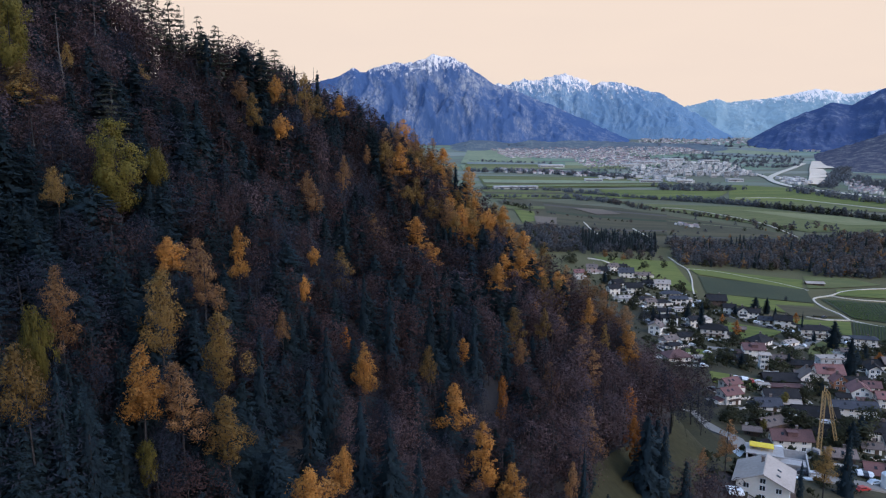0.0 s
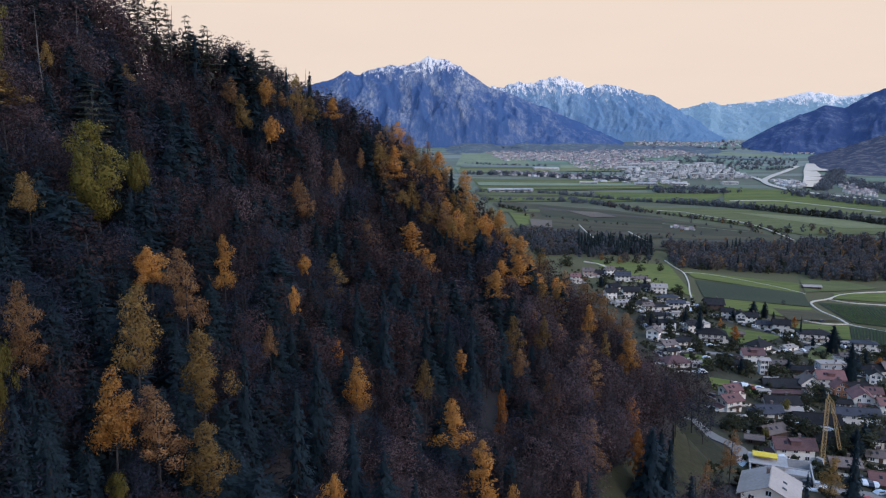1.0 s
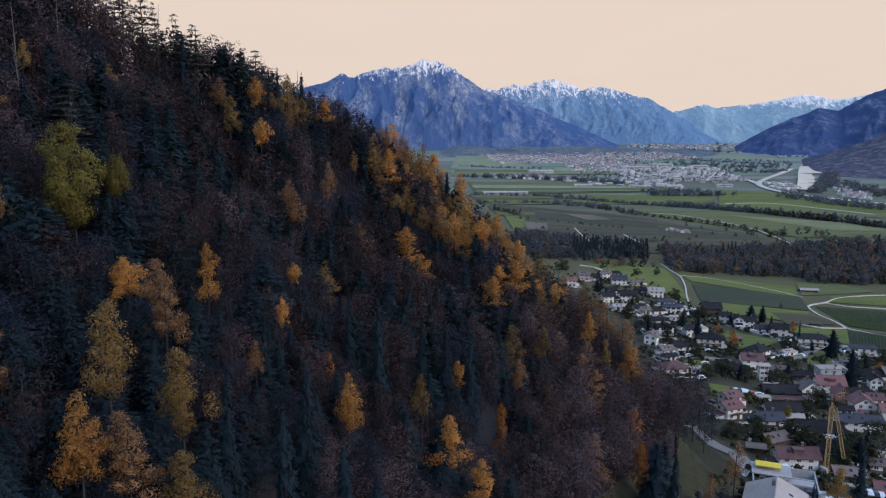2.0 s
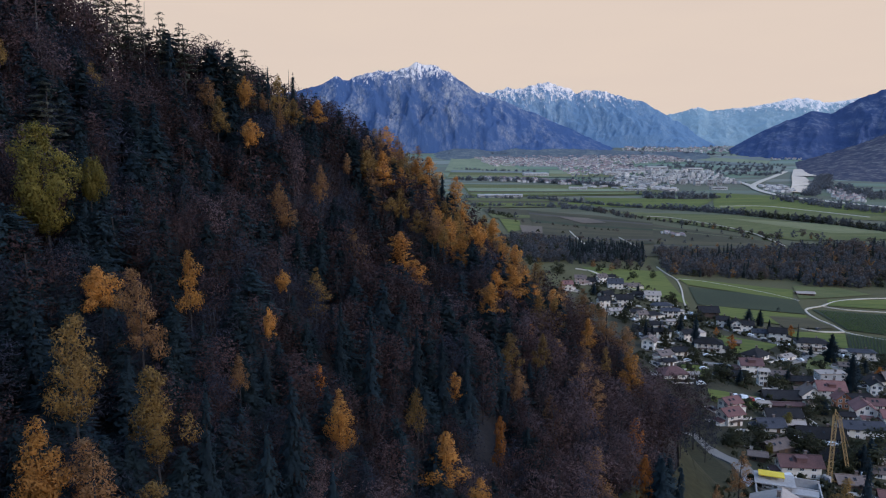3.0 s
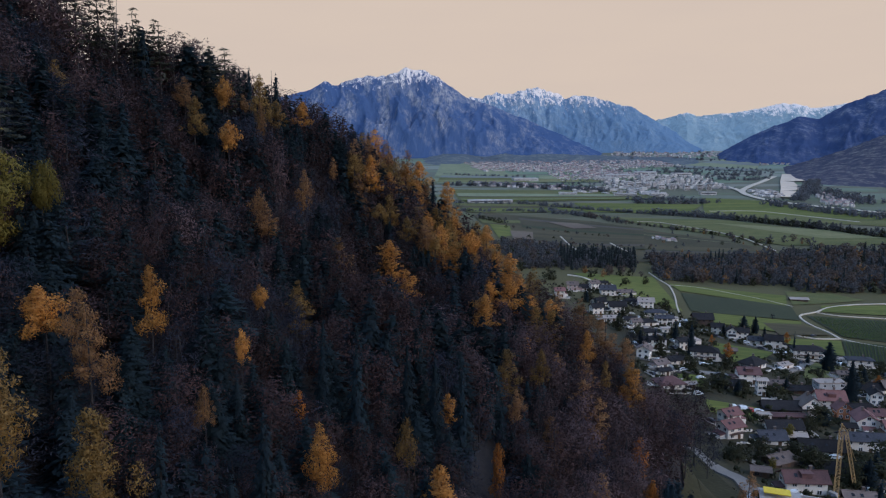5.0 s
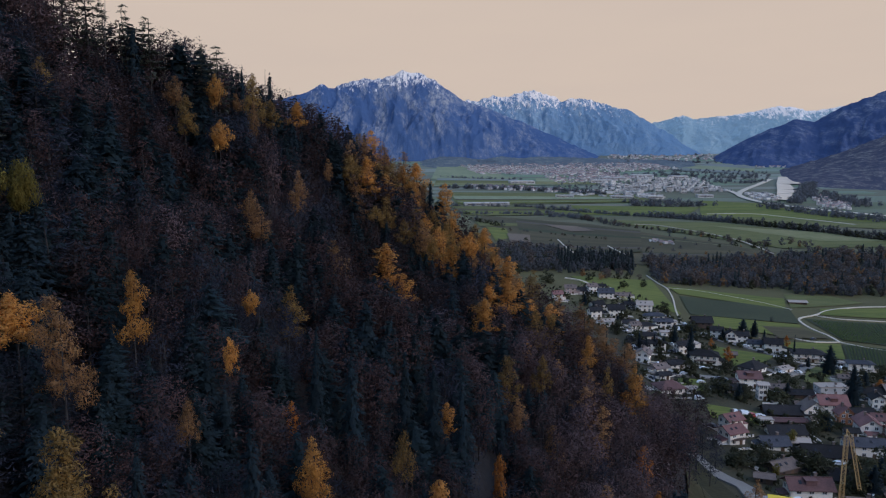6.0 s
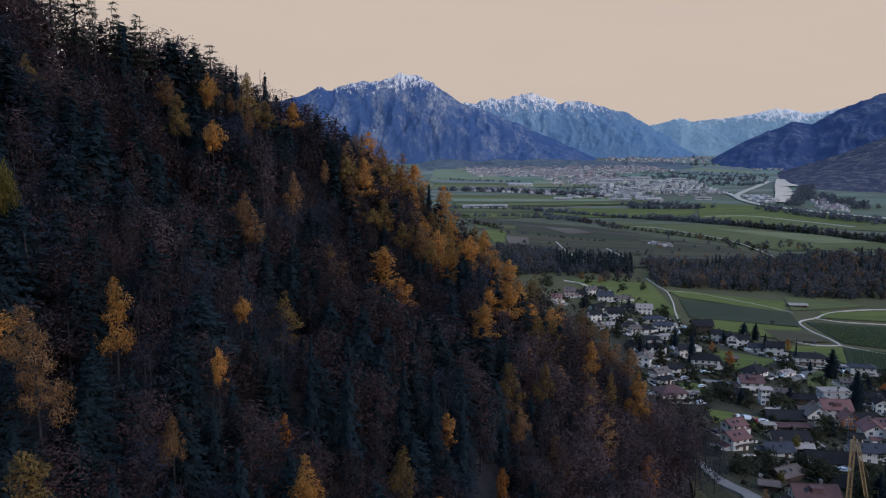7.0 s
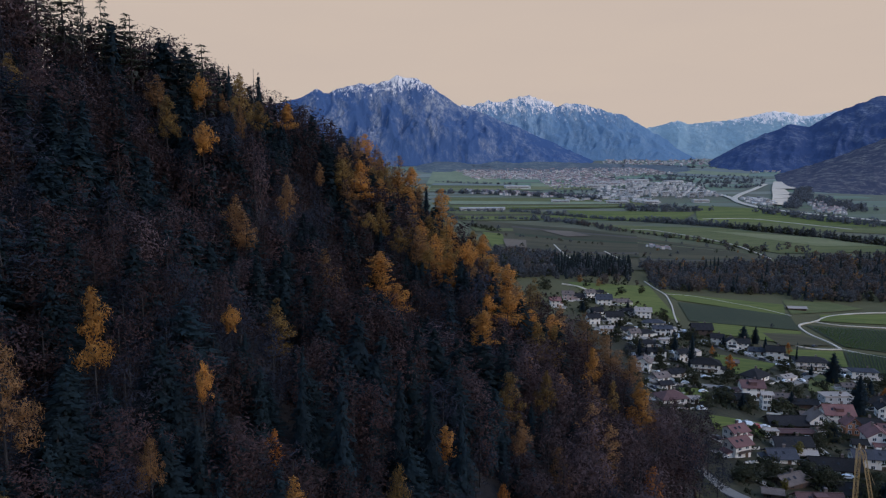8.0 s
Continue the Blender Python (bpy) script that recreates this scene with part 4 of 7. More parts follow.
drape("field", [(232.9, 552.2), (308.9, 545.1), (281.2, 494.8), (227.7, 513.8)], M["lush"], 0.5)
drape("field", [(269.8, 528.4), (302.1, 532.8), (306.0, 501.8), (262.0, 489.6)], M["olive"], 0.65)
drape("field", [(256.7, 479.5), (302.6, 485.7), (277.3, 441.9), (244.4, 445.0)], M["lush"], 0.45)
drape("field", [(329.2, 573.2), (448.1, 571.8), (378.7, 480.4), (314.1, 501.2)], M["vine"], 0.35, "vineyard on the village edge")
drape("field", [(373.3, 624.5), (505.7, 648.0), (463.2, 591.8), (356.7, 595.9)], M["lush"], 0.35)
drape("field", [(304.1, 486.2), (376.1, 477.0), (316.8, 399.3), (271.1, 429.3)], M["vine"], 0.35, "vineyard with regular rows")
drape("field", [(197.4, 452.1), (229.3, 437.2), (201.0, 404.7), (180.4, 407.9)], M["lush"], 0.3, "green lawn between the houses")
drape("field", [(239.6, 419.4), (258.3, 415.2), (227.5, 374.5), (216.2, 384.1)], M["meadow"], 0.3, "green lawn between the houses")
drape("field", [(142.8, 372.8), (157.8, 373.1), (149.9, 352.4), (135.3, 350.2)], M["lush"], 0.3, "green lawn between the houses")
drape("field", [(140.1, 333.1), (160.8, 326.6), (152.3, 308.5), (134.6, 314.8)], M["lush"], 0.3, "green lawn between the houses")
drape("field", [(29.3, 131.6), (69.2, 186.2), (67.6, 162.7), (28.7, 114.1)], M["shade_meadow"], 0.8, "olive meadow at the wood's edge, shade put into its colour")
drape("field", [(68.7, 185.6), (101.2, 274.4), (67.2, 167.3), (68.0, 162.7)], M["shade_meadow"], 0.75, "olive meadow at the wood's edge, shade put into its colour")
drape("field", [(100.9, 272.9), (105.5, 265.8), (99.9, 198.4), (65.8, 165.7)], M["shade_meadow"], 0.7, "olive meadow at the wood's edge, shade put into its colour")



def strips(corners, count, mix, lift):
    """Narrow plots side by side across a stretch of farmland."""
    c = [np.array(q, float) for q in corners]
    edges = np.sort(np.concatenate([[0, 1], np.random.default_rng(count).random(count - 1)]))
    for k in range(count):
        u0, u1 = edges[k], edges[k + 1] - 0.004
        q = [c[0] * (1 - u0) + c[3] * u0, c[1] * (1 - u0) + c[2] * u0, c[1] * (1 - u1) + c[2] * u1, c[0] * (1 - u1) + c[3] * u1]
        drape("field", q, M[mix[k % len(mix)]], lift + 0.05 * k, "narrow farmland plot on the valley floor")


strips([(246.8, 1436.7), (430.7, 1242.4), (337.3, 968.7), (164.5, 853.4)], 16, ["olive", "vine", "olive_dark", "plough_dark", "olive", "olive_dark", "vine", "olive", "olive_dark"], 0.9)
strips([(419.4, 1209.3), (500.4, 1068.9), (498.0, 946.4), (324.2, 930.3)], 12, ["olive_dark", "olive", "vine", "plough_dark", "olive", "plough_pale", "olive_dark"], 0.9)
strips([(147.0, 1720.4), (416.3, 1718.7), (407.1, 1552.1), (150.1, 1461.0)], 5, ["meadow", "olive", "lush", "olive_dark", "meadow"], 0.9)
strips([(153.4, 1406.9), (285.1, 1401.7), (217.1, 1261.7), (151.0, 1208.8)], 4, ["olive_dark", "meadow", "olive"], 0.9)
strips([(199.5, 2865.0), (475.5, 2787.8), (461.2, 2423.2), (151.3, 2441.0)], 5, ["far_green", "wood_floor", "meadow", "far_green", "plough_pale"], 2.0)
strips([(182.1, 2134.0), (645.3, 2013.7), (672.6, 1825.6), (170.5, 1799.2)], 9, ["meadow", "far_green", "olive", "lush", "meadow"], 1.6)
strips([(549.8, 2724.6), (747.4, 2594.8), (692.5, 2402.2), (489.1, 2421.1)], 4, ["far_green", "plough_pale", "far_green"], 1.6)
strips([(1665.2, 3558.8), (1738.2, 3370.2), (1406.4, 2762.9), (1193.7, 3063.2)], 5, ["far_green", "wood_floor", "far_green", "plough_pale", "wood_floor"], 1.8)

# Paths and roads.
lane("path", [(266.7, 757.2), (260.4, 710.5), (256.9, 676.4), (239.9, 619.7), (221.8, 569.5), (207.4, 524.8), (198.5, 493.2)], 1.2, M["path"])
lane("path", [(258.4, 680.4), (283.8, 680.2), (307.4, 661.0), (327.8, 636.7), (340.2, 611.2)], 1.2, M["path"])
lane("path", [(503.9, 645.7), (430.5, 642.0), (382.2, 621.9), (350.4, 593.5), (323.2, 571.1), (311.9, 538.3), (311.1, 513.9), (307.0, 493.6)], 1.6, M["path"])
lane("path", [(307.0, 493.6), (285.6, 488.0), (270.3, 497.7), (259.6, 509.6)], 1.4, M["path"])
lane("path", [(348.9, 591.0), (363.5, 582.5), (391.1, 581.5), (453.0, 578.3)], 1.2, M["path"])
lane("path", [(307.0, 493.6), (315.6, 483.6), (333.4, 473.8), (367.6, 465.9)], 1.2, M["path"])
lane("path", [(304.6, 1015.8), (301.0, 964.4), (297.8, 918.1), (290.7, 873.6)], 2.0, M["path"], 2.4)
lane("path", [(245.4, 1065.7), (233.3, 971.4), (226.2, 896.3)], 1.8, M["path"], 2.4)
lane("path", [(450.4, 1330.0), (483.6, 1311.8), (509.6, 1241.0), (528.0, 1170.2), (534.0, 1094.1), (526.5, 1026.2), (515.0, 961.4)], 2.0, M["path"], 2.0)
lane("path", [(164.4, 692.3), (176.6, 685.6), (181.3, 661.9)], 3.5, M["path"])
lane("road", [(202.5, 481.0), (211.9, 468.1), (222.4, 453.5), (232.9, 437.1), (237.8, 423.9)], 5.5, M["asphalt"], 0.45, "grey village street between gardens")
lane("road", [(129.8, 382.1), (141.3, 379.0), (157.2, 379.4), (172.1, 377.4)], 5.0, M["asphalt"], 0.45, "grey village street between gardens")
lane("road", [(212.4, 394.1), (226.8, 405.5), (241.7, 420.1)], 5.0, M["asphalt"], 0.45, "grey village street between gardens")
lane("road", [(106.3, 270.2), (105.8, 256.3), (107.7, 246.3), (110.8, 238.3), (107.4, 220.1), (114.2, 205.9), (128.3, 205.4), (143.8, 204.8)], 6.0, M["asphalt"], 0.5, "grey village road below the wooded slope")
lane("road", [(153.2, 328.0), (159.5, 318.1), (168.2, 314.0), (181.6, 314.3)], 5.0, M["asphalt"], 0.5, "grey village street between gardens")
lane("road", [(1350.7, 2524.2), (1207.8, 2331.1), (1075.9, 2157.4), (976.9, 1998.3), (931.8, 1834.7), (932.1, 1686.5), (988.2, 1503.8), (1049.3, 1370.3)], 16, M["path"], 2.2, "pale motorway crossing the valley")
lane("road", [(670.3, 1519.2), (765.9, 1515.7), (810.5, 1421.3), (856.2, 1299.7)], 5, M["path"], 1.2)
lane("road", [(976.9, 1998.3), (1010.5, 2146.2), (996.6, 2230.8)], 14, M["path"], 2.2, "pale motorway crossing the valley")
for reach in ([(1430.9, 2616.7), (1491.7, 2573.3), (1337.0, 2309.4), (1262.2, 2321.5)], [(1262.2, 2321.5), (1290.0, 2290.0), (1210.0, 2118.5), (1150.0, 2110.0)],
              [(1150.0, 2110.0), (1229.0, 2096.7), (1150.0, 2013.2), (1080.0, 1985.0)], [(1080.0, 1985.0), (1128.0, 1990.0), (1017.7, 1796.2), (992.2, 1829.4)]):
    drape("water", reach, M["river"], 3.0, "bright river reach with the sky's reflection in its colour", "river")

# Woods, hedges and tree rows on the valley floor.
TINY = {
    "spruce": (spruce_leaves(15, 2.9, 46, 6, 0.85, 90, 0.05, 0.4), M["spruce_far"]),
    "twig": (clump_leaves(12, 4.0, 10, 17, 1.05, 91, 0.02, "round", 0.48, 0.5), M["wood_far"]),
    "brown": (clump_leaves(12, 4.0, 10, 17, 1.05, 92, 0.02, "round", 0.48, 0.5), M["wood_brown"]),
    "gold": (clump_leaves(11, 3.6, 9, 16, 1.0, 93, 0.02, "round", 0.48, 0.5), M["rust"]),
    "bush": (clump_leaves(9, 3.8, 9, 16, 1.0, 94, 0.0, "round", 0.5, 0.6), M["bush"]),
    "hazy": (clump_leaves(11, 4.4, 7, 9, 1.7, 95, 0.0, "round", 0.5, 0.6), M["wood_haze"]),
}
FAR = {}


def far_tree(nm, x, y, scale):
    # Beyond 1500 m every tree takes the haze-coloured leaves.
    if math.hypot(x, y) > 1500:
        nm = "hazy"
    lv, nn = TINY[nm][0]
    a = random.uniform(0, 6.28)
    rot = np.array([[math.cos(a), -math.sin(a), 0], [math.sin(a), math.cos(a), 0], [0, 0, 1]]) * scale
    FAR.setdefault(nm, []).append((lv @ rot.T + np.array([x, y, float(ground_z(x, y))]), nn @ (rot / scale).T))


def wood(corners, spacing, mix, scale=1.0, holes=0.1):
    """Trees at uneven steps over a four-cornered plot."""
    c = [np.array(q, float) for q in corners]
    n = max(1, int(np.hypot(*(c[1] - c[0])) / spacing))
    m = max(1, int(np.hypot(*(c[3] - c[0])) / spacing))
    for i in range(n):
        for j in range(m):
            if random.random() < holes:
                continue
            u, v = (i + random.random()) / n, (j + random.random()) / m
            q = (c[0] * (1 - u) + c[1] * u) * (1 - v) + (c[3] * (1 - u) + c[2] * u) * v
            far_tree(random.choice(mix), q[0], q[1], scale * random.uniform(0.7, 1.25))


def hedge(points, spacing, mix, scale, wide=6, holes=0.12):
    for q in smooth_line(points, spacing):
        if random.random() > holes:
            far_tree(random.choice(mix), q[0] + random.uniform(-wide, wide), q[1] + random.uniform(-wide, wide), scale * random.uniform(0.6, 1.2))


MIXED = ["twig", "twig", "brown", "twig", "spruce", "twig", "twig", "brown", "spruce", "twig", "twig", "brown", "bush", "twig", "brown", "gold"]
wood([(116.4, 901.0), (212.7, 915.3), (174.0, 746.3), (120.5, 694.6)], 9, ["twig", "twig", "brown", "twig", "bush"], 0.9, 0.2)
wood([(194.0, 848.6), (290.8, 873.9), (262.1, 786.2), (169.5, 739.6)], 7.5, ["spruce", "spruce", "spruce", "spruce", "twig"], 1.05)
wood([(169.5, 739.6), (262.1, 782.0), (254.0, 720.0), (150.0, 668.0)], 13, ["twig", "brown", "bush", "spruce", "gold"], 0.7, 0.35)
wood([(307.7, 882.3), (523.3, 936.5), (405.4, 720.5), (257.4, 702.4)], 9.5, MIXED, 0.95, 0.2)
wood([(523.6, 951.2), (787.3, 979.2), (559.8, 689.3), (390.3, 693.1)], 9.5, MIXED, 0.95, 0.2)
hedge([(340.3, 1677.4), (420.2, 1578.8), (486.7, 1512.8), (533.7, 1475.8)], 4.0, ["twig", "bush"], 0.85, 3, 0.06)
hedge([(533.7, 1475.8), (616.8, 1396.2), (678.0, 1297.0), (726.5, 1201.9), (744.8, 1127.4), (775.0, 1060.0)], 3.4, ["twig", "twig", "bush"], 1.2, 2.5, 0.03)
hedge([(138.3, 1481.6), (252.6, 1541.9), (359.0, 1479.4), (398.8, 1412.2)], 4.0, ["twig", "brown", "bush"], 0.75, 14, 0.05)
hedge([(323.1, 1591.2), (370.7, 1479.3), (398.8, 1405.0), (423.3, 1312.9)], 4.0, ["twig", "brown", "twig"], 0.75, 13, 0.05)
hedge([(423.3, 1312.9), (456.4, 1259.0), (487.0, 1209.2), (512.4, 1155.8), (535.6, 1106.8), (547.8, 1043.5)], 4.0, ["twig", "brown", "bush"], 0.62, 8, 0.1)
hedge([(579.7, 1741.1), (643.5, 1708.1), (696.5, 1704.8), (768.4, 1713.8)], 4.0, ["brown", "twig"], 1.2, 10, 0.05)
hedge([(604.3, 1815.8), (675.4, 1794.2), (737.0, 1805.3)], 4.5, ["brown", "twig"], 1.2, 12, 0.05)
hedge([(511.8, 1093.8), (519.5, 1040.5), (594.1, 1066.4), (591.7, 1002.2)], 14, ["bush", "twig", "brown"], 1.0, 14, 0.2)
hedge([(160.0, 1330.0), (175.7, 1283.2), (189.2, 1242.0)], 5.0, ["bush", "twig"], 0.9, 9, 0.05)
hedge([(181.9, 2347.0), (353.0, 2272.9), (504.3, 2158.5), (604.0, 2035.4)], 5.4, ["bush", "twig"], 1.5, 14, 0.1)
hedge([(880.0, 1690.6), (898.1, 1533.3), (923.1, 1417.4), (971.8, 1295.4)], 5.4, ["bush", "twig", "brown"], 1.4, 24, 0.05)
hedge([(868.3, 2861.8), (1059.6, 2772.1), (1214.6, 2630.9), (1347.5, 2604.6)], 5.4, ["twig", "bush"], 1.2, 60, 0.05)
hedge([(1113.7, 2542.4), (1163.1, 2433.3), (1275.1, 2462.8)], 5.4, ["twig", "brown"], 1.1, 45, 0.05)
hedge([(1220.7, 2076.7), (1177.5, 1937.5), (1127.8, 1782.5), (1119.7, 1641.6)], 4.8, ["twig", "brown", "bush"], 1.5, 45, 0.1)
hedge([(988.2, 1738.3), (1149.8, 1976.2), (1362.8, 2303.0)], 4.8, ["twig", "bush"], 1.3, 16, 0.05)
hedge([(147.0, 1720.4), (281.5, 1720.3), (405.9, 1675.5)], 6.0, ["twig", "bush"], 0.9, 8, 0.25)
hedge([(183.9, 1175.5), (269.6, 1144.3), (331.8, 1108.0)], 9.0, ["twig", "bush", "brown"], 0.5, 5, 0.3)
hedge([(170.3, 943.4), (262.3, 978.5), (364.0, 999.8)], 8.0, ["twig", "brown"], 0.5, 5, 0.3)
hedge([(195.5, 2806.5), (336.3, 2713.9), (472.7, 2648.9)], 8.0, ["twig", "bush"], 1.0, 14, 0.2)
hedge([(224.8, 3636.0), (352.0, 3798.1), (530.6, 3613.2), (755.5, 3756.3)], 9.0, ["twig"], 1.3, 40, 0.2)
hedge([(956.1, 3858.7), (1198.4, 3766.5), (1437.3, 3622.0), (1573.2, 3418.3)], 9.0, ["twig"], 1.0, 60, 0.2)
wood([(166.0, 1033.4), (294.4, 1037.4), (254.0, 892.9), (137.7, 814.3)], 42, ["bush", "twig"], 0.6, 0.4)
wood([(480.0, 1241.6), (638.8, 973.6), (574.3, 945.1), (332.8, 955.6)], 45, ["bush", "twig", "gold"], 0.55, 0.4)
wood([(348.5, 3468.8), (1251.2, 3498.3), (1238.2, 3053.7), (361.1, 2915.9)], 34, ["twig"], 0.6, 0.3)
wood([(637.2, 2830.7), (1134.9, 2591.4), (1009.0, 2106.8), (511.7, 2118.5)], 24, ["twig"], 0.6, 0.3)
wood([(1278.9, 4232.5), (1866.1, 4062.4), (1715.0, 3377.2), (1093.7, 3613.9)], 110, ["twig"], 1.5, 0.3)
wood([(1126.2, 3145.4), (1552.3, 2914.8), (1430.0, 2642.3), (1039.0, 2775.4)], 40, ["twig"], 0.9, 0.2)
NAMES = {"spruce": "spruce", "twig": "bare broadleaf", "brown": "brown broadleaf", "gold": "golden", "bush": "dark green", "hazy": "haze-tinted blue-grey"}
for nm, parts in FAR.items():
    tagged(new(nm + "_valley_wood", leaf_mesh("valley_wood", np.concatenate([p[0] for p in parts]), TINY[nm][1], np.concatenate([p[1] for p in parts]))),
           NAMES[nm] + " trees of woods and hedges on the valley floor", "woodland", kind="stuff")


def vine_rows():
    """Rows of vines in the plots beside the village."""
    vs = []
    plots = [([(302.7, 482.5), (370.9, 475.5), (316.8, 403.8), (272.9, 431.1)], 30), ([(330.6, 567.3), (439.5, 566.8), (379.3, 486.7), (313.9, 499.6)], 34)]
    for c, rows in plots:
        c = [np.array(q, float) for q in c]
        for i in range(rows):
            u = (i + 0.5) / rows
            a, b = c[0] * (1 - u) + c[1] * u, c[3] * (1 - u) + c[2] * u
            n = int(np.hypot(*(b - a)) / 3.5)
            for k in range(n):
                q = a + (b - a) * (k + random.random()) / n
                z = float(ground_z(q[0], q[1])) + 1.2
                d = (b - a) / np.hypot(*(b - a)) * 2.2
                h = random.uniform(0.5, 0.9)
                w = np.array([-d[1], d[0]]) * 0.22
                vs.append([(q[0] - d[0], q[1] - d[1], z - h), (q[0] + d[0], q[1] + d[1], z - h), (q[0] + w[0], q[1] + w[1], z + h)])
    ob = new("vine_rows", leaf_mesh("vine_rows", np.array(vs), M["vine_leaf"]))
    tagged(ob, "long rows of green-brown autumn vines", "vines", kind="stuff")


vine_rows()

# ---- village ----
M["plaster"] = mat("white_plaster", (0.82, 0.74, 0.66), (0.90, 0.83, 0.76), 0.2, 1.2, 0.9, 0.1, per_object=0.12)
M["plaster_grey"] = mat("grey_plaster", (0.44, 0.42, 0.42), (0.54, 0.52, 0.52), 0.2, 1.2, 0.9, 0.1, per_object=0.1)
M["plaster_pink"] = mat("pink_plaster", (0.50, 0.36, 0.33), (0.60, 0.45, 0.41), 0.2, 1.2, 0.9, 0.1)
M["timber"] = mat("dark_timber_wall", (0.07, 0.05, 0.045), (0.13, 0.09, 0.075), 0.4, 3.0, 0.85, 0.3, stretch=(1, 1, 5))
M["timber_orange"] = mat("orange_timber_wall", (0.36, 0.15, 0.08), (0.48, 0.22, 0.12), 0.4, 3.0, 0.85, 0.2)
M["slate"] = mat("dark_slate_roof", (0.014, 0.013, 0.015), (0.030, 0.028, 0.030), 0.3, 2.5, 0.92, 0.3, per_object=0.3)
M["blue_roof"] = mat("blue_grey_roof", (0.036, 0.038, 0.048), (0.066, 0.066, 0.080), 0.3, 2.5, 0.7, 0.3, per_object=0.2)
M["maroon"] = mat("maroon_tile_roof", (0.10, 0.055, 0.055), (0.16, 0.085, 0.08), 0.3, 2.5, 0.85, 0.3, per_object=0.2)
M["red_roof"] = mat("red_tile_roof", (0.16, 0.08, 0.075), (0.25, 0.12, 0.11), 0.3, 2.5, 0.85, 0.3, per_object=0.2)
M["brown_roof"] = mat("brown_tile_roof", (0.13, 0.10, 0.09), (0.21, 0.16, 0.14), 0.3, 2.5, 0.85, 0.3, per_object=0.2)
M["grey_roof"] = mat("pale_grey_roof", (0.36, 0.30, 0.26), (0.46, 0.39, 0.345), 0.2, 1.5, 0.8, 0.2, per_object=0.1)
M["glass"] = mat("window_glass", (0.02, 0.022, 0.028), (0.035, 0.038, 0.045), 0.5, 2.0, 0.12)
M["frame_white"] = mat("white_window_frame", (0.7, 0.7, 0.7), (0.8, 0.8, 0.8), 1.0, 4.0, 0.6)
M["frame_brown"] = mat("brown_window_frame", (0.10, 0.06, 0.04), (0.15, 0.09, 0.06), 1.0, 4.0, 0.7)
M["concrete"] = mat("raw_concrete", (0.36, 0.34, 0.33), (0.48, 0.45, 0.44), 0.2, 1.5, 0.9, 0.2)
M["crane_yellow"] = mat("yellow_crane_paint", (0.46, 0.29, 0.12), (0.56, 0.37, 0.17), 0.5, 3.0, 0.5)
M["formwork"] = mat("bright_yellow_formwork", (0.80, 0.55, 0.04), (0.9, 0.66, 0.08), 0.4, 2.0, 0.6)
M["car_white"] = mat("white_car_paint", (0.72, 0.72, 0.73), (0.80, 0.80, 0.80), 0.5, 2.0, 0.3)
M["car_dark"] = mat("dark_car_paint", (0.03, 0.035, 0.05), (0.05, 0.055, 0.07), 0.5, 2.0, 0.3)
M["car_red"] = mat("red_car_paint", (0.35, 0.04, 0.04), (0.42, 0.06, 0.05), 0.5, 2.0, 0.3)
M["tyre"] = mat("tyre_rubber", (0.02, 0.02, 0.02), (0.035, 0.035, 0.035), 2.0, 8.0, 0.9)


def box(x0, y0, z0, x1, y1, z1):
    vs = [(x, y, z) for z in (z0, z1) for y in (y0, y1) for x in (x0, x1)]
    fs = [(0, 2, 3, 1), (4, 5, 7, 6), (0, 1, 5, 4), (2, 6, 7, 3), (0, 4, 6, 2), (1, 3, 7, 5)]
    return vs, fs


def join(pieces):
    vs, fs = [], []
    for v, f in pieces:
        fs += [tuple(i + len(vs) for i in q) for q in f]
        vs += list(v)
    return vs, fs


def bar(a, b, w):
    """A square bar between two points."""
    a, b = Vector(a), Vector(b)
    d = (b - a).normalized()
    s = d.orthogonal().normalized() * w / 2
    t = d.cross(s).normalized() * w / 2
    vs = [tuple(p + q) for p in (a, b) for q in (s + t, s - t, -s - t, t - s)]
    fs = [(0, 1, 2, 3), (7, 6, 5, 4), (0, 4, 5, 1), (1, 5, 6, 2), (2, 6, 7, 3), (3, 7, 4, 0)]
    return vs, fs


def part(name, geo, material, parent, label=""):
    return mesh_object(name, geo[0], geo[1], material, parent, label)


def window_data(name, w, h, frame_material):
    """A casement in one piece: a proud frame with a middle post and two dark panes set back in it."""
    xs = [-w / 2, -w / 2 + 0.11, -0.06, 0.06, w / 2 - 0.11, w / 2]
    zs = [0, 0.12, h - 0.11, h]
    bm = bmesh.new()
    grid = [[bm.verts.new((x, -0.08, z)) for x in xs] for z in zs]
    for j in range(3):
        for i in range(5):
            q = [grid[j][i], grid[j][i + 1], grid[j + 1][i + 1], grid[j + 1][i]]
            if j == 1 and i in (1, 3):
                back = [bm.verts.new((v.co.x, -0.02, v.co.z)) for v in q]
                bm.faces.new(back).material_index = 1
                for k in range(4):
                    bm.faces.new((q[k], q[(k + 1) % 4], back[(k + 1) % 4], back[k]))
            else:
                bm.faces.new(q)
    rim = [grid[0][0], grid[0][5], grid[3][5], grid[3][0]]
    wall = [bm.verts.new((v.co.x, 0.04, v.co.z)) for v in rim]
    bm.faces.new((*[grid[0][i] for i in range(6)], wall[1], wall[0]))
    bm.faces.new((*[grid[j][5] for j in range(4)], wall[2], wall[1]))
    bm.faces.new((*[grid[3][i] for i in range(5, -1, -1)], wall[3], wall[2]))
    bm.faces.new((*[grid[j][0] for j in range(3, -1, -1)], wall[0], wall[3]))
    me = bpy.data.meshes.new(name)
    bm.to_mesh(me)
    bm.free()
    me.materials.append(frame_material)
    me.materials.append(M["glass"])
    return me


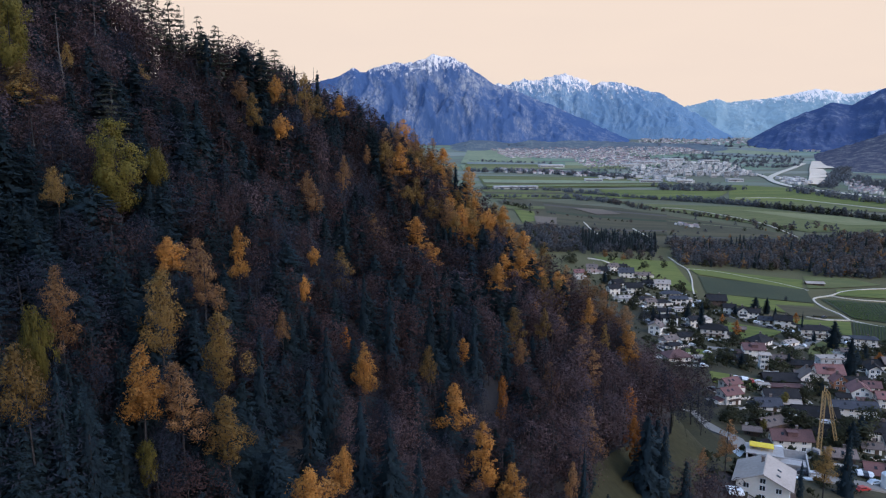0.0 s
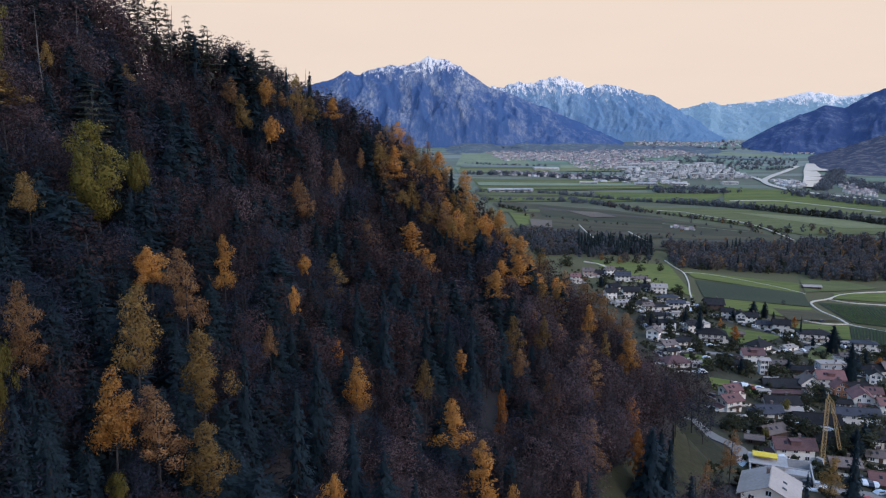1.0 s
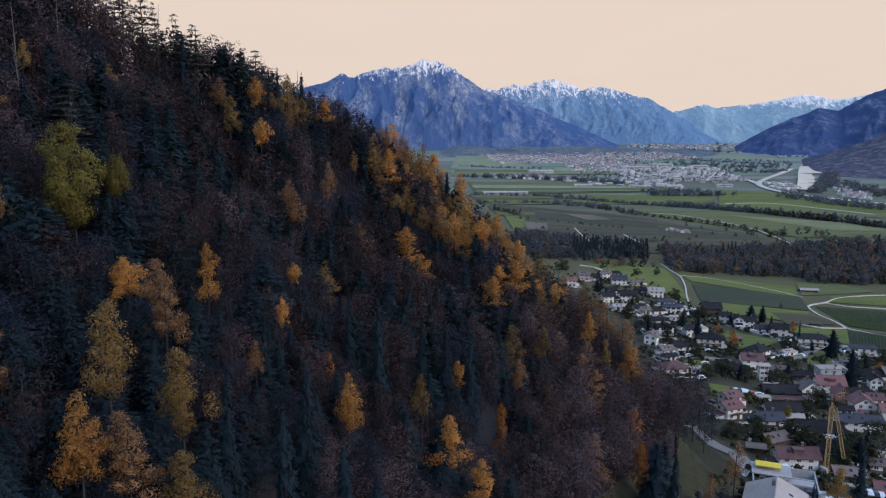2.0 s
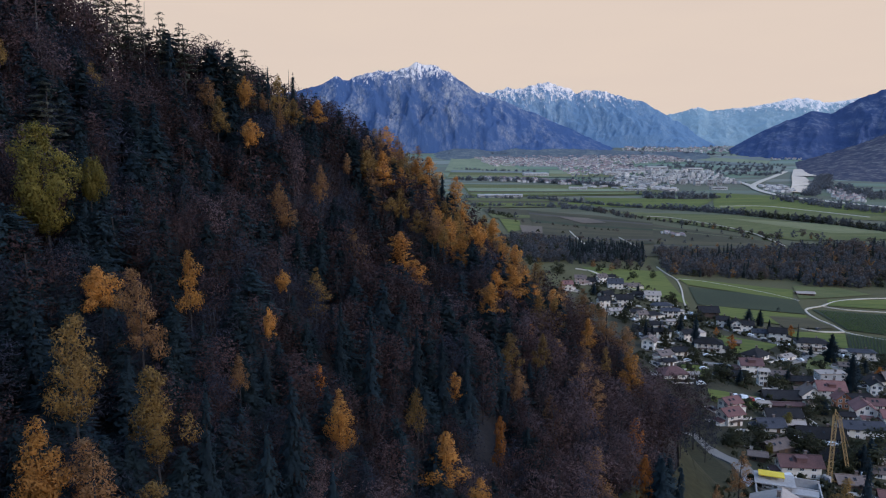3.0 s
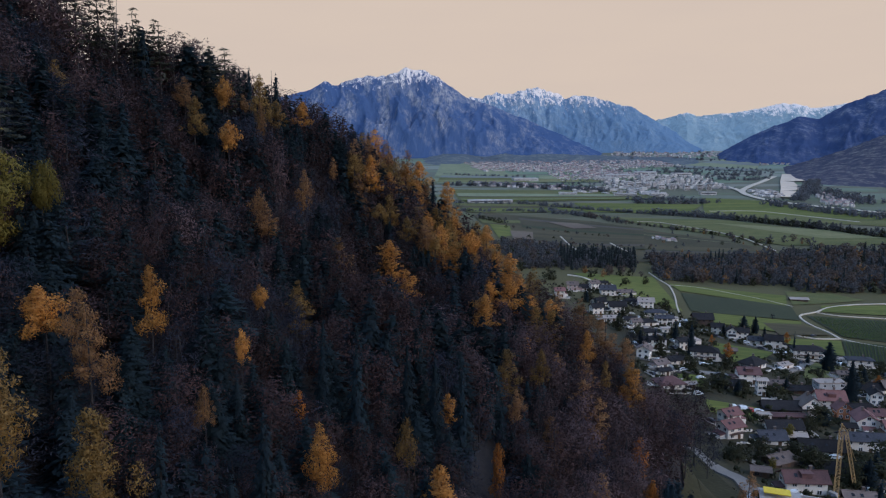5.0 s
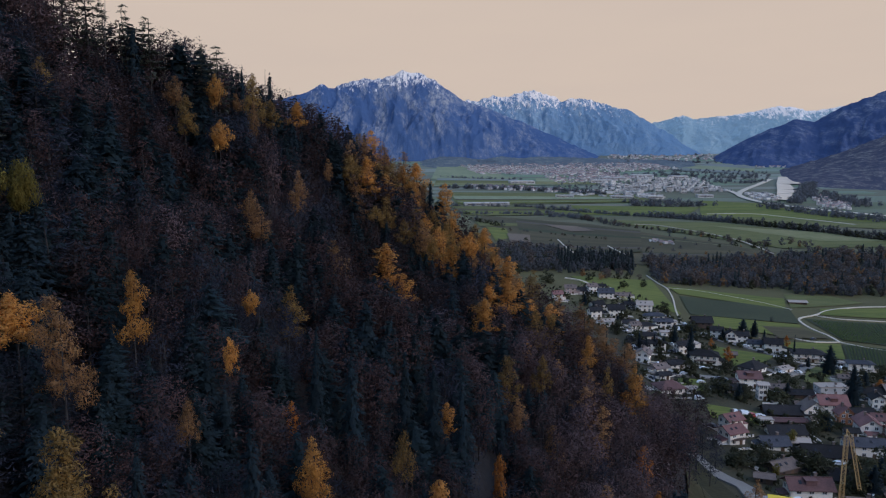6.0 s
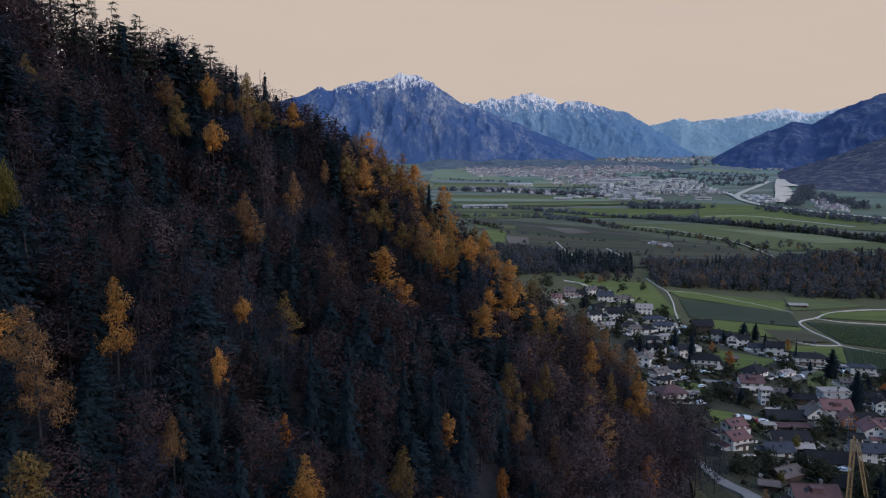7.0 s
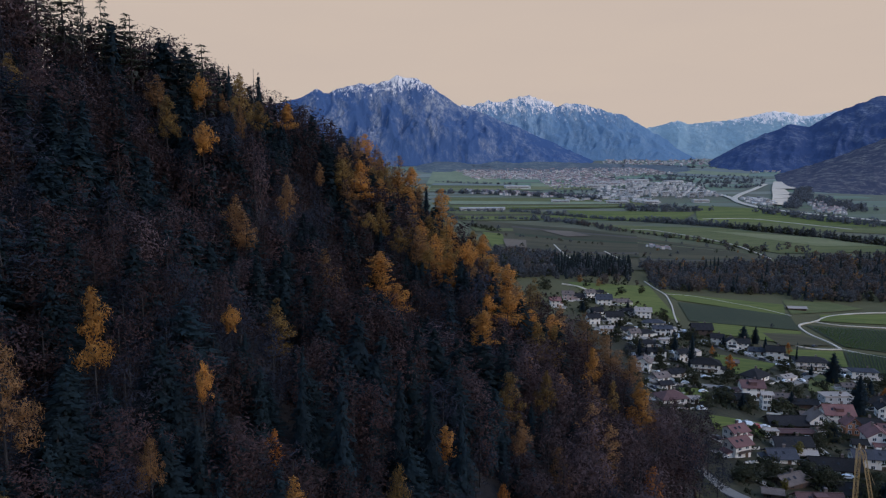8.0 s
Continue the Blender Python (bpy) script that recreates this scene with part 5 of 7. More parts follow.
WINDOW = {"white": window_data("window", 1.5, 1.5, M["frame_white"]), "brown": window_data("window", 1.5, 1.5, M["frame_brown"]),
          "big": window_data("window", 2.6, 2.1, M["frame_white"])}
DOOR = bpy.data.meshes.new("door")
DOOR.from_pydata(*(lambda g: (g[0], [], g[1]))(join([box(-0.55, -0.06, 0, 0.55, 0.04, 2.1), box(-0.68, -0.1, 0, -0.55, 0.04, 2.22), box(0.55, -0.1, 0, 0.68, 0.04, 2.22)])))
DOOR.materials.append(M["frame_brown"])


def house(x, y, w, depth=0.8, storeys=2, turn=0, roof="gable", pitch=28, roof_m="slate", wall_m="plaster", wins="white", balcony=False, chimney=True, dormer=False, label="", category="house", big=False, over=0.95):
    """A house with its ridge along its own x axis; the walls carry gables, the roof has thick eaves."""
    w = w * 0.84
    d = w * depth
    z = float(min(ground_z(x + a * w * 0.4, y + b * d * 0.4) for a in (-1, 1) for b in (-1, 1)))
    e = storeys * 2.5 + 0.3
    rise = math.tan(radians(pitch)) * d / 2
    ob = new("house" if category == "house" else category.replace(" ", "_"))
    ob.matrix_world = pose(x, y, z, 0, 0, turn)
    hw, hd = w / 2, d / 2
    if roof == "gable":
        vs = [(-hw, -hd, -1.5), (hw, -hd, -1.5), (hw, hd, -1.5), (-hw, hd, -1.5), (-hw, -hd, e), (hw, -hd, e), (hw, hd, e), (-hw, hd, e), (-hw, 0, e + rise), (hw, 0, e + rise)]
        fs = [(0, 1, 5, 4), (1, 2, 6, 9, 5), (2, 3, 7, 6), (3, 0, 4, 8, 7)]
    else:
        vs, fs = box(-hw, -hd, -1.5, hw, hd, e)
    part("wall", (vs, fs), M[wall_m], ob)
    o, th = over, 0.28
    if roof == "gable":
        k = math.tan(radians(pitch))
        rs = []
        for sgn in (-1, 1):
            y0, z0 = sgn * (hd + o), e - o * k + 0.06
            a = [(-hw - o, 0, e + rise + 0.06), (hw + o, 0, e + rise + 0.06), (hw + o, y0, z0), (-hw - o, y0, z0)]
            b = [(p[0], p[1], p[2] + th) for p in a]
            rs.append((a + b, [(0, 1, 2, 3), (7, 6, 5, 4), (0, 4, 5, 1), (1, 5, 6, 2), (2, 6, 7, 3), (3, 7, 4, 0)] if sgn < 0 else
                       [(3, 2, 1, 0), (4, 5, 6, 7), (1, 5, 4, 0), (2, 6, 5, 1), (3, 7, 6, 2), (0, 4, 7, 3)]))
        rs.append(box(-hw - o, -0.16, e + rise + 0.25, hw + o, 0.16, e + rise + 0.45))
        rf = part("roof", join(rs), M[roof_m], ob)
    elif roof == "hip":
        k = math.tan(radians(pitch))
        rx = max(hw - hd, 0.3)
        a = [(-hw - o, -hd - o, e - 0.05), (hw + o, -hd - o, e - 0.05), (hw + o, hd + o, e - 0.05), (-hw - o, hd + o, e - 0.05)]
        b = [(p[0], p[1], p[2] + th) for p in a]
        t = [(-rx, 0, e + rise + th + o * k), (rx, 0, e + rise + th + o * k)]
        rf = part("roof", (a + b + t, [(3, 2, 1, 0), (0, 1, 5, 4), (1, 2, 6, 5), (2, 3, 7, 6), (3, 0, 4, 7), (4, 5, 9, 8), (5, 6, 9), (6, 7, 8, 9), (7, 4, 8)]), M[roof_m], ob)
    else:
        rise = 0
        rf = part("roof", join([box(-hw - 0.3, -hd - 0.3, e + 0.003, hw + 0.3, hd + 0.3, e + 0.35), box(-hw - 0.3, -hd - 0.3, e + 0.353, hw + 0.3, -hd, e + 0.6), box(-hw - 0.3, hd, e + 0.353, hw + 0.3, hd + 0.3, e + 0.6)]), M[roof_m], ob)
    if chimney:
        cx = w * 0.18
        part("chimney", join([box(cx - 0.4, 0.3, e + rise * 0.5, cx + 0.4, 1.1, e + rise + 1.3), box(cx - 0.52, 0.18, e + rise + 1.3, cx + 0.52, 1.22, e + rise + 1.45)]), M["brown_roof"], rf)
        for s in (-0.25, 0.05):
            yy = -hd * 0.55
            zz = e + rise * 0.45 + 0.38 if roof != "flat" else e + 0.4
            kk = math.tan(radians(pitch)) if roof != "flat" else 0
            sv, sf = box(w * s - 0.45, yy - 0.5, 0, w * s + 0.45, yy + 0.5, 0.1)
            part("skylight", ([(p[0], p[1], p[2] + zz + kk * (p[1] - yy)) for p in sv], sf), M["glass"], rf)
    if dormer:
        k = math.tan(radians(pitch))
        dz = e + 0.5
        part("dormer", join([box(-1.6, -hd * 0.85, dz, 1.6, -hd * 0.2, dz + 1.7), box(-1.9, -hd * 0.85 - 0.3, dz + 1.7, 1.9, -hd * 0.1, dz + 1.92)]), M[roof_m], rf)
    rnd = random.Random(int(x * 7 + y * 13))
    if category == "house" and rnd.random() < 0.7:
        sd = rnd.choice((-1, 1))
        aw, ad = rnd.uniform(2.6, 4.2), d * rnd.uniform(0.45, 0.7)
        a0, a1 = sorted((sd * (hw + 0.004), sd * (hw + aw)))
        an = part("annex", box(a0, -ad / 2, -1.5, a1, ad / 2, 2.3), M[wall_m], ob)
        rv = [(a0, -ad / 2 - 0.4, 2.5 if sd < 0 else 3.0), (a1 + 0.003, -ad / 2 - 0.4, 3.0 if sd < 0 else 2.5), (a1 + 0.003, ad / 2 + 0.4, 3.0 if sd < 0 else 2.5), (a0, ad / 2 + 0.4, 2.5 if sd < 0 else 3.0)]
        part("annex_roof", ([(p[0], p[1], p[2] - 0.3) for p in rv] + rv, [(3, 2, 1, 0), (4, 5, 6, 7), (0, 1, 5, 4), (1, 2, 6, 5), (2, 3, 7, 6), (3, 0, 4, 7)]), M[roof_m], an)
    if category == "house" and rnd.random() < 0.75:
        tw = w * rnd.uniform(0.35, 0.8)
        tx = rnd.uniform(-1, 1) * (w - tw) / 2
        part("terrace", box(tx - tw / 2, -hd - rnd.uniform(2.4, 5.0), -1.6, tx + tw / 2, -hd - 0.004, rnd.uniform(0.15, 0.4)), M[rnd.choice(["concrete", "path", "path"])], ob, "pale paved terrace")
    kind_w = WINDOW["big"] if big else WINDOW[wins]
    for fl in range(storeys):
        zz = fl * 2.5 + 0.95
        n = max(2, int(w / 3.6))
        m = max(2, int(d / 4.0))
        for side in range(4):
            cnt, half, off = ((n, hw, hd), (m, hd, hw), (n, hw, hd), (m, hd, hw))[side]
            for i in range(cnt):
                s = (-1 + 2 * (i + 0.5) / cnt) * half * 0.92
                if fl == 0 and i == cnt // 2 and side in (0, 2):
                    q = new("door", DOOR)
                    zq = 0.1
                else:
                    q = new("window", kind_w)
                    zq = zz
                q.parent = ob
                q.matrix_basis = pose(0, 0, 0, 0, 0, 90 * side) @ pose(s, -off, zq)
    if roof == "gable" and rise > 2.4:
        for side in (1, 3):
            q = new("window", kind_w)
            q.parent = ob
            q.matrix_basis = pose(0, 0, 0, 0, 0, 90 * side) @ pose(0, -hw, e + 0.15)
    if balcony:
        bz = 2.65
        side = -hd
        pieces = [box(-hw * 0.8, side - 1.4, bz, hw * 0.8, side - 0.01, bz + 0.16), box(-hw * 0.8, side - 1.4, bz + 0.95, hw * 0.8, side - 1.3, bz + 1.05)]
        nb = int(w / 0.9)
        for i in range(nb + 1):
            xx = -hw * 0.8 + 1.6 * hw * i / nb
            pieces.append(box(xx - 0.06, side - 1.38, bz + 0.16, xx + 0.06, side - 1.32, bz + 0.95))
        part("balcony", join(pieces), M["timber"], ob)
    return tagged(ob, label or "white plastered village house with a dark pitched roof", "house" if category == "house" else category, group="houses of the village")


WHITE = "white plastered village house with a %s roof"
# The new-built and near houses.
house(92.2, 179.3, 13.9, 1.1, 3, 60, "gable", 24, "grey_roof", "plaster", balcony=True, label="large white apartment house with pale grey gable roof", over=1.1)
house(136.8, 302.9, 8.2, 0.9, 2, 18, "gable", 26, "red_roof", "plaster", label=WHITE % "red tiled")
house(129.9, 287.9, 8.9, 0.9, 2, 18, "gable", 26, "red_roof", "plaster", balcony=True, label=WHITE % "red tiled")
house(129.7, 236.8, 14.9, 0.5, 2, -8, "gable", 34, "maroon", "plaster", label=WHITE % "long maroon tiled", dormer=True)
house(145.0, 284.9, 11.1, 0.75, 1, -4, "gable", 30, "blue_roof", "plaster", label=WHITE % "blue-grey")
house(157.9, 299.4, 16.1, 0.5, 1, -6, "gable", 32, "slate", "plaster", label=WHITE % "dark slate")
house(134.5, 260.6, 10.7, 0.7, 1, 20, "gable", 26, "brown_roof", "timber", "brown", label="dark timber house with weathered brown roof")
house(174.1, 326.8, 23.5, 0.4, 1, -8, "gable", 30, "slate", "timber", "brown", chimney=False, label="long dark timber barn with slate roof", category="barn")
house(165.7, 313.4, 20.3, 0.22, 1, -8, "gable", 12, "maroon", "timber", "brown", chimney=False, label="open timber shed along the barn", category="shed")
house(173.7, 347.7, 4.7, 1.0, 3, -8, "gable", 14, "grey_roof", "plaster", chimney=False, label="narrow white tower house beside the barn")
house(184.2, 324.4, 7.9, 1.3, 2, 82, "gable", 38, "brown_roof", "plaster", label=WHITE % "steep brown")
house(201.1, 337.1, 14.0, 0.7, 2, -10, "gable", 34, "red_roof", "plaster", label=WHITE % "faded red tiled", dormer=True)
house(197.2, 321.2, 5.2, 1.4, 2, 84, "gable", 40, "red_roof", "timber_orange", label="small orange timber house with red gable roof")
house(209.4, 329.2, 12.7, 0.7, 1, -8, "gable", 32, "slate", "plaster", label=WHITE % "dark slate")
house(200.0, 309.7, 10.8, 0.9, 2, 75, "gable", 32, "red_roof", "plaster", label=WHITE % "red tiled")
house(182.2, 284.7, 19.5, 0.4, 2, -12, "gable", 28, "blue_roof", "plaster", label=WHITE % "long blue-grey")
house(207.0, 301.3, 9.6, 0.8, 2, -12, "gable", 30, "red_roof", "plaster", label=WHITE % "orange-red tiled")
house(162.0, 278.7, 19.7, 0.5, 1, -14, "gable", 30, "slate", "plaster", label=WHITE % "broad dark slate")
house(156.3, 256.6, 16.5, 0.6, 1, -10, "gable", 26, "slate", "plaster_grey", label="grey house with a broad dark slate roof")
house(175.8, 258.2, 11.4, 0.7, 2, -8, "gable", 30, "slate", "plaster", label=WHITE % "dark slate")
house(144.6, 231.2, 10.1, 0.7, 1, -14, "gable", 24, "brown_roof", "timber", "brown", label="dark timber house with a brown roof")
house(152.3, 219.3, 12.6, 0.7, 1, -20, "gable", 28, "red_roof", "timber", "brown", label="low timber house with reddish tiled roof")
house(199.4, 273.8, 16.7, 0.6, 2, -8, "gable", 30, "slate", "plaster", label=WHITE % "dark slate")
house(237.8, 323.3, 16.3, 0.7, 2, -8, "gable", 30, "brown_roof", "plaster", label=WHITE % "brown tiled")
# The middle of the village.
house(129.9, 350.5, 14.0, 0.75, 1, 8, "hip", 26, "maroon", "plaster", label=WHITE % "maroon hipped")
house(151.0, 396.0, 10.2, 0.8, 1, 12, "gable", 22, "slate", "plaster", label=WHITE % "dark slate")
house(173.8, 410.8, 17.2, 0.6, 2, -18, "hip", 24, "slate", "plaster", balcony=True, label=WHITE % "dark hipped")
house(178.9, 370.9, 12.0, 0.8, 2, -10, "gable", 28, "maroon", "plaster", label=WHITE % "maroon tiled", dormer=True)
house(196.8, 401.0, 14.4, 0.8, 1, 35, "hip", 30, "slate", "plaster", label=WHITE % "steep dark")
house(190.3, 364.0, 8.6, 0.8, 1, -12, "gable", 18, "brown_roof", "plaster_pink", label="low pink house with a shallow brown roof")
house(248.8, 435.4, 20.9, 0.5, 2, -14, "hip", 22, "slate", "plaster", balcony=True, label=WHITE % "dark hipped")
house(267.4, 425.5, 16.1, 0.45, 1, -20, "flat", 20, "grey_roof", "plaster", big=True, label="low white house with pale flat roof")
house(270.4, 418.9, 16.0, 0.5, 2, -14, "hip", 16, "blue_roof", "plaster", label=WHITE % "shallow grey")
house(218.2, 363.8, 16.5, 0.5, 2, -4, "flat", 20, "grey_roof", "plaster_grey", label="grey block house with pale flat roof")
house(241.4, 368.3, 15.6, 0.6, 1, -6, "gable", 26, "slate", "plaster", label=WHITE % "dark slate")
house(254.3, 366.9, 14.4, 0.6, 2, -6, "gable", 30, "brown_roof", "plaster", label=WHITE % "brown tiled")
house(284.2, 401.6, 15.8, 0.6, 2, -10, "gable", 30, "slate", "plaster", label=WHITE % "dark slate")
house(214.0, 481.9, 8.4, 0.8, 2, -20, "gable", 30, "slate", "plaster", label=WHITE % "dark slate")
house(219.3, 472.5, 6.2, 1.1, 2, 70, "gable", 36, "slate", "plaster", label=WHITE % "steep dark slate")
house(226.0, 471.6, 8.3, 0.8, 2, -20, "gable", 32, "slate", "plaster", label=WHITE % "dark slate")
house(231.4, 462.7, 11.6, 0.6, 1, -20, "gable", 28, "blue_roof", "plaster", label=WHITE % "grey")
house(238.5, 456.0, 11.5, 0.8, 2, -22, "gable", 30, "slate", "plaster", label=WHITE % "dark slate")
house(363.9, 644.1, 17.5, 0.5, 1, -12, "gable", 14, "grey_roof", "timber", "brown", chimney=False, label="timber field barn with pale sheet roof", category="barn")
house(215.6, 509.0, 15.0, 0.8, 2, -10, "gable", 30, "slate", "timber", "brown", label="dark timber house with a slate roof")
house(178.3, 445.3, 10.7, 0.7, 1, 10, "gable", 20, "grey_roof", "plaster", label=WHITE % "pale grey")
house(138.3, 384.8, 8.6, 0.8, 1, 20, "gable", 26, "brown_roof", "plaster", label=WHITE % "brown tiled")
house(162.8, 356.1, 13.3, 0.5, 1, -10, "gable", 30, "slate", "plaster_grey", label="grey house with a dark slate roof")
house(197.2, 356.1, 13.2, 0.5, 1, -10, "gable", 24, "slate", "timber", "brown", label="low dark timber house with slate roof")
# The far corner of the village.
house(175.9, 601.8, 13.9, 0.8, 2, -8, "gable", 32, "blue_roof", "plaster", label=WHITE % "steep blue-grey")
house(192.0, 609.8, 15.2, 0.6, 1, -6, "gable", 22, "brown_roof", "plaster", label=WHITE % "grey-brown")
house(161.2, 529.5, 13.2, 0.7, 2, -4, "gable", 34, "slate", "plaster", label=WHITE % "dark slate")
house(145.5, 495.3, 10.7, 0.6, 1, 0, "gable", 20, "grey_roof", "plaster", label=WHITE % "pale grey")
house(192.6, 558.6, 13.1, 0.8, 2, -12, "gable", 26, "grey_roof", "plaster", label=WHITE % "pale grey")
house(190.2, 529.6, 14.3, 0.6, 1, -6, "hip", 20, "blue_roof", "plaster", label=WHITE % "blue-grey hipped")
house(183.7, 498.1, 13.5, 0.6, 2, -8, "gable", 20, "blue_roof", "plaster", big=True, label=WHITE % "blue-grey")
house(168.4, 490.1, 12.4, 0.6, 1, 4, "hip", 24, "slate", "plaster", label=WHITE % "dark hipped")
house(158.9, 459.6, 12.4, 0.6, 1, 4, "hip", 22, "slate", "plaster", label=WHITE % "dark hipped")
house(151.9, 430.1, 15.4, 0.5, 2, 0, "hip", 20, "slate", "plaster", big=True, label=WHITE % "dark shallow")
house(136.8, 403.6, 8.2, 1.0, 2, 60, "gable", 30, "brown_roof", "plaster", label=WHITE % "brown tiled")
house(154.8, 554.9, 11.0, 0.8, 1, 20, "gable", 30, "slate", "plaster", label=WHITE % "dark slate")
house(171.4, 626.8, 9.2, 0.8, 2, 10, "gable", 32, "brown_roof", "plaster", label=WHITE % "brown tiled")
house(157.6, 614.2, 11.0, 0.8, 1, 0, "gable", 30, "slate", "plaster", label=WHITE % "dark slate")
house(148.6, 609.7, 9.9, 0.8, 2, -10, "gable", 30, "brown_roof", "plaster_pink", label="pink village house with a brown tiled roof")
house(129.4, 573.9, 8.4, 0.8, 2, 0, "gable", 32, "red_roof", "plaster", label=WHITE % "red tiled")
house(142.5, 517.2, 9.4, 0.8, 2, 10, "gable", 30, "slate", "plaster", label=WHITE % "dark slate")
house(158.8, 495.3, 8.3, 0.8, 1, 0, "gable", 26, "slate", "plaster", label=WHITE % "dark slate")


# Sheds, garages and small houses in the gaps.
house(197.2, 426.5, 6.0, 0.8, 1, -20, "gable", 24, "brown_roof", "timber", "brown", chimney=False, label="small timber garden shed", category="shed")
house(140.1, 349.7, 5.5, 0.7, 1, 5, "gable", 20, "grey_roof", "plaster", chimney=False, label="white garage with a pale roof", category="garage")
house(156.0, 310.9, 6.3, 0.6, 1, -10, "flat", 10, "grey_roof", "plaster", chimney=False, label="white garage with a flat roof", category="garage")
house(187.3, 337.0, 6.3, 0.7, 1, -15, "gable", 26, "brown_roof", "timber", "brown", chimney=False, label="small timber garden shed", category="shed")
house(121.0, 246.9, 6.0, 0.6, 1, -22, "gable", 22, "brown_roof", "timber", "brown", chimney=False, label="small timber garden shed", category="shed")
house(157.3, 288.0, 7.0, 0.6, 1, -14, "gable", 24, "grey_roof", "plaster", chimney=False, label="white garage with a pale roof", category="garage")
house(189.0, 304.1, 5.9, 0.7, 1, -10, "gable", 26, "slate", "plaster", chimney=False, label="white garage with a slate roof", category="garage")
house(209.9, 316.5, 7.4, 0.8, 2, -14, "gable", 34, "maroon", "plaster", label=WHITE % "maroon tiled")
house(231.7, 348.6, 8.1, 0.8, 2, 70, "gable", 34, "slate", "plaster", label=WHITE % "dark slate")
house(244.5, 392.3, 8.9, 0.6, 1, -14, "gable", 26, "brown_roof", "plaster", label=WHITE % "brown tiled")
house(214.7, 401.8, 8.1, 0.7, 1, 20, "gable", 20, "grey_roof", "plaster", label=WHITE % "pale grey")
house(168.7, 430.4, 7.4, 0.8, 2, 15, "gable", 30, "slate", "plaster", label=WHITE % "dark slate")
house(156.9, 476.9, 7.2, 0.8, 2, 10, "gable", 30, "brown_roof", "plaster", label=WHITE % "brown tiled")
house(177.0, 472.9, 9.7, 0.6, 1, -10, "flat", 10, "grey_roof", "plaster", chimney=False, label="low white house with pale flat roof")
house(194.6, 509.9, 8.7, 0.7, 1, -10, "flat", 10, "grey_roof", "plaster", chimney=False, label="low white house with pale flat roof")
house(185.5, 569.3, 9.5, 0.7, 1, -10, "gable", 24, "slate", "plaster", label=WHITE % "dark slate")
house(185.7, 649.1, 9.6, 0.7, 1, -10, "gable", 24, "slate", "plaster", label=WHITE % "dark slate")
house(135.2, 370.6, 6.4, 0.7, 1, 10, "gable", 24, "slate", "plaster", label=WHITE % "dark slate")
house(163.4, 243.2, 7.3, 0.7, 1, -14, "gable", 26, "brown_roof", "plaster", label=WHITE % "brown tiled")
house(176.2, 246.4, 12.6, 0.6, 2, -14, "gable", 28, "slate", "plaster", label=WHITE % "dark slate")
house(158.7, 217.8, 11.3, 0.6, 2, -14, "gable", 28, "brown_roof", "plaster", label=WHITE % "brown tiled")


# ---- building site ----
def crane(x, y, height=22.0):
    """A self-erecting tower crane: lattice mast, folded jib hanging down beside it, ballast and cross base."""
    z = float(ground_z(x, y))
    ob = new("tower_crane")
    ob.matrix_world = pose(x, y, z, 0, 0, 25)

    def lattice(a, b, w, n):
        a, b = Vector(a), Vector(b)
        d = (b - a).normalized()
        s = d.orthogonal().normalized() * w / 2
        t = d.cross(s).normalized() * w / 2
        cs = [s + t, s - t, -s - t, t - s]
        out = [bar(a + c, b + c, 0.11) for c in cs]
        for i in range(n):
            p, q = a.lerp(b, i / n), a.lerp(b, (i + 1) / n)
            for k in range(4):
                out.append(bar(p + cs[k], q + cs[(k + 1) % 4], 0.06))
                out.append(bar(q + cs[k], q + cs[(k + 1) % 4], 0.06))
        return join(out)

    part("mast", lattice((0, 0, 1.2), (0, 0, height), 1.1, 18), M["crane_yellow"], ob)
    part("jib", lattice((0.9, -0.9, height - 0.5), (4.6, -2.6, height * 0.24), 0.9, 14), M["crane_yellow"], ob, "folded yellow lattice jib")
    part("stay", join([bar((0.2, 0, height + 1.6), (3.4, -3.4, height * 0.55), 0.08), bar((-0.2, 0, height), (-1.8, 0, 2.6), 0.08)]), M["crane_yellow"], ob)
    part("head", join([bar((0, 0, height), (0, 0, height + 1.8), 0.3), bar((0, 0, height + 1.7), (1.2, -1.2, height - 0.6), 0.15)]), M["crane_yellow"], ob)
    part("ballast", box(-2.4, -1.2, 0.3, -1.0, 1.2, 2.6), M["concrete"], ob, "grey concrete ballast blocks")
    part("base", join([bar((-2.6, -2.6, 0.5), (2.6, 2.6, 0.5), 0.35), bar((-2.6, 2.6, 0.5), (2.6, -2.6, 0.5), 0.35), box(-0.9, -0.9, 0.3, 0.9, 0.9, 1.3)]), M["crane_yellow"], ob)
    tagged(ob, "yellow lattice tower crane with a folded jib", "crane")


crane(137.8, 232.0, 23)


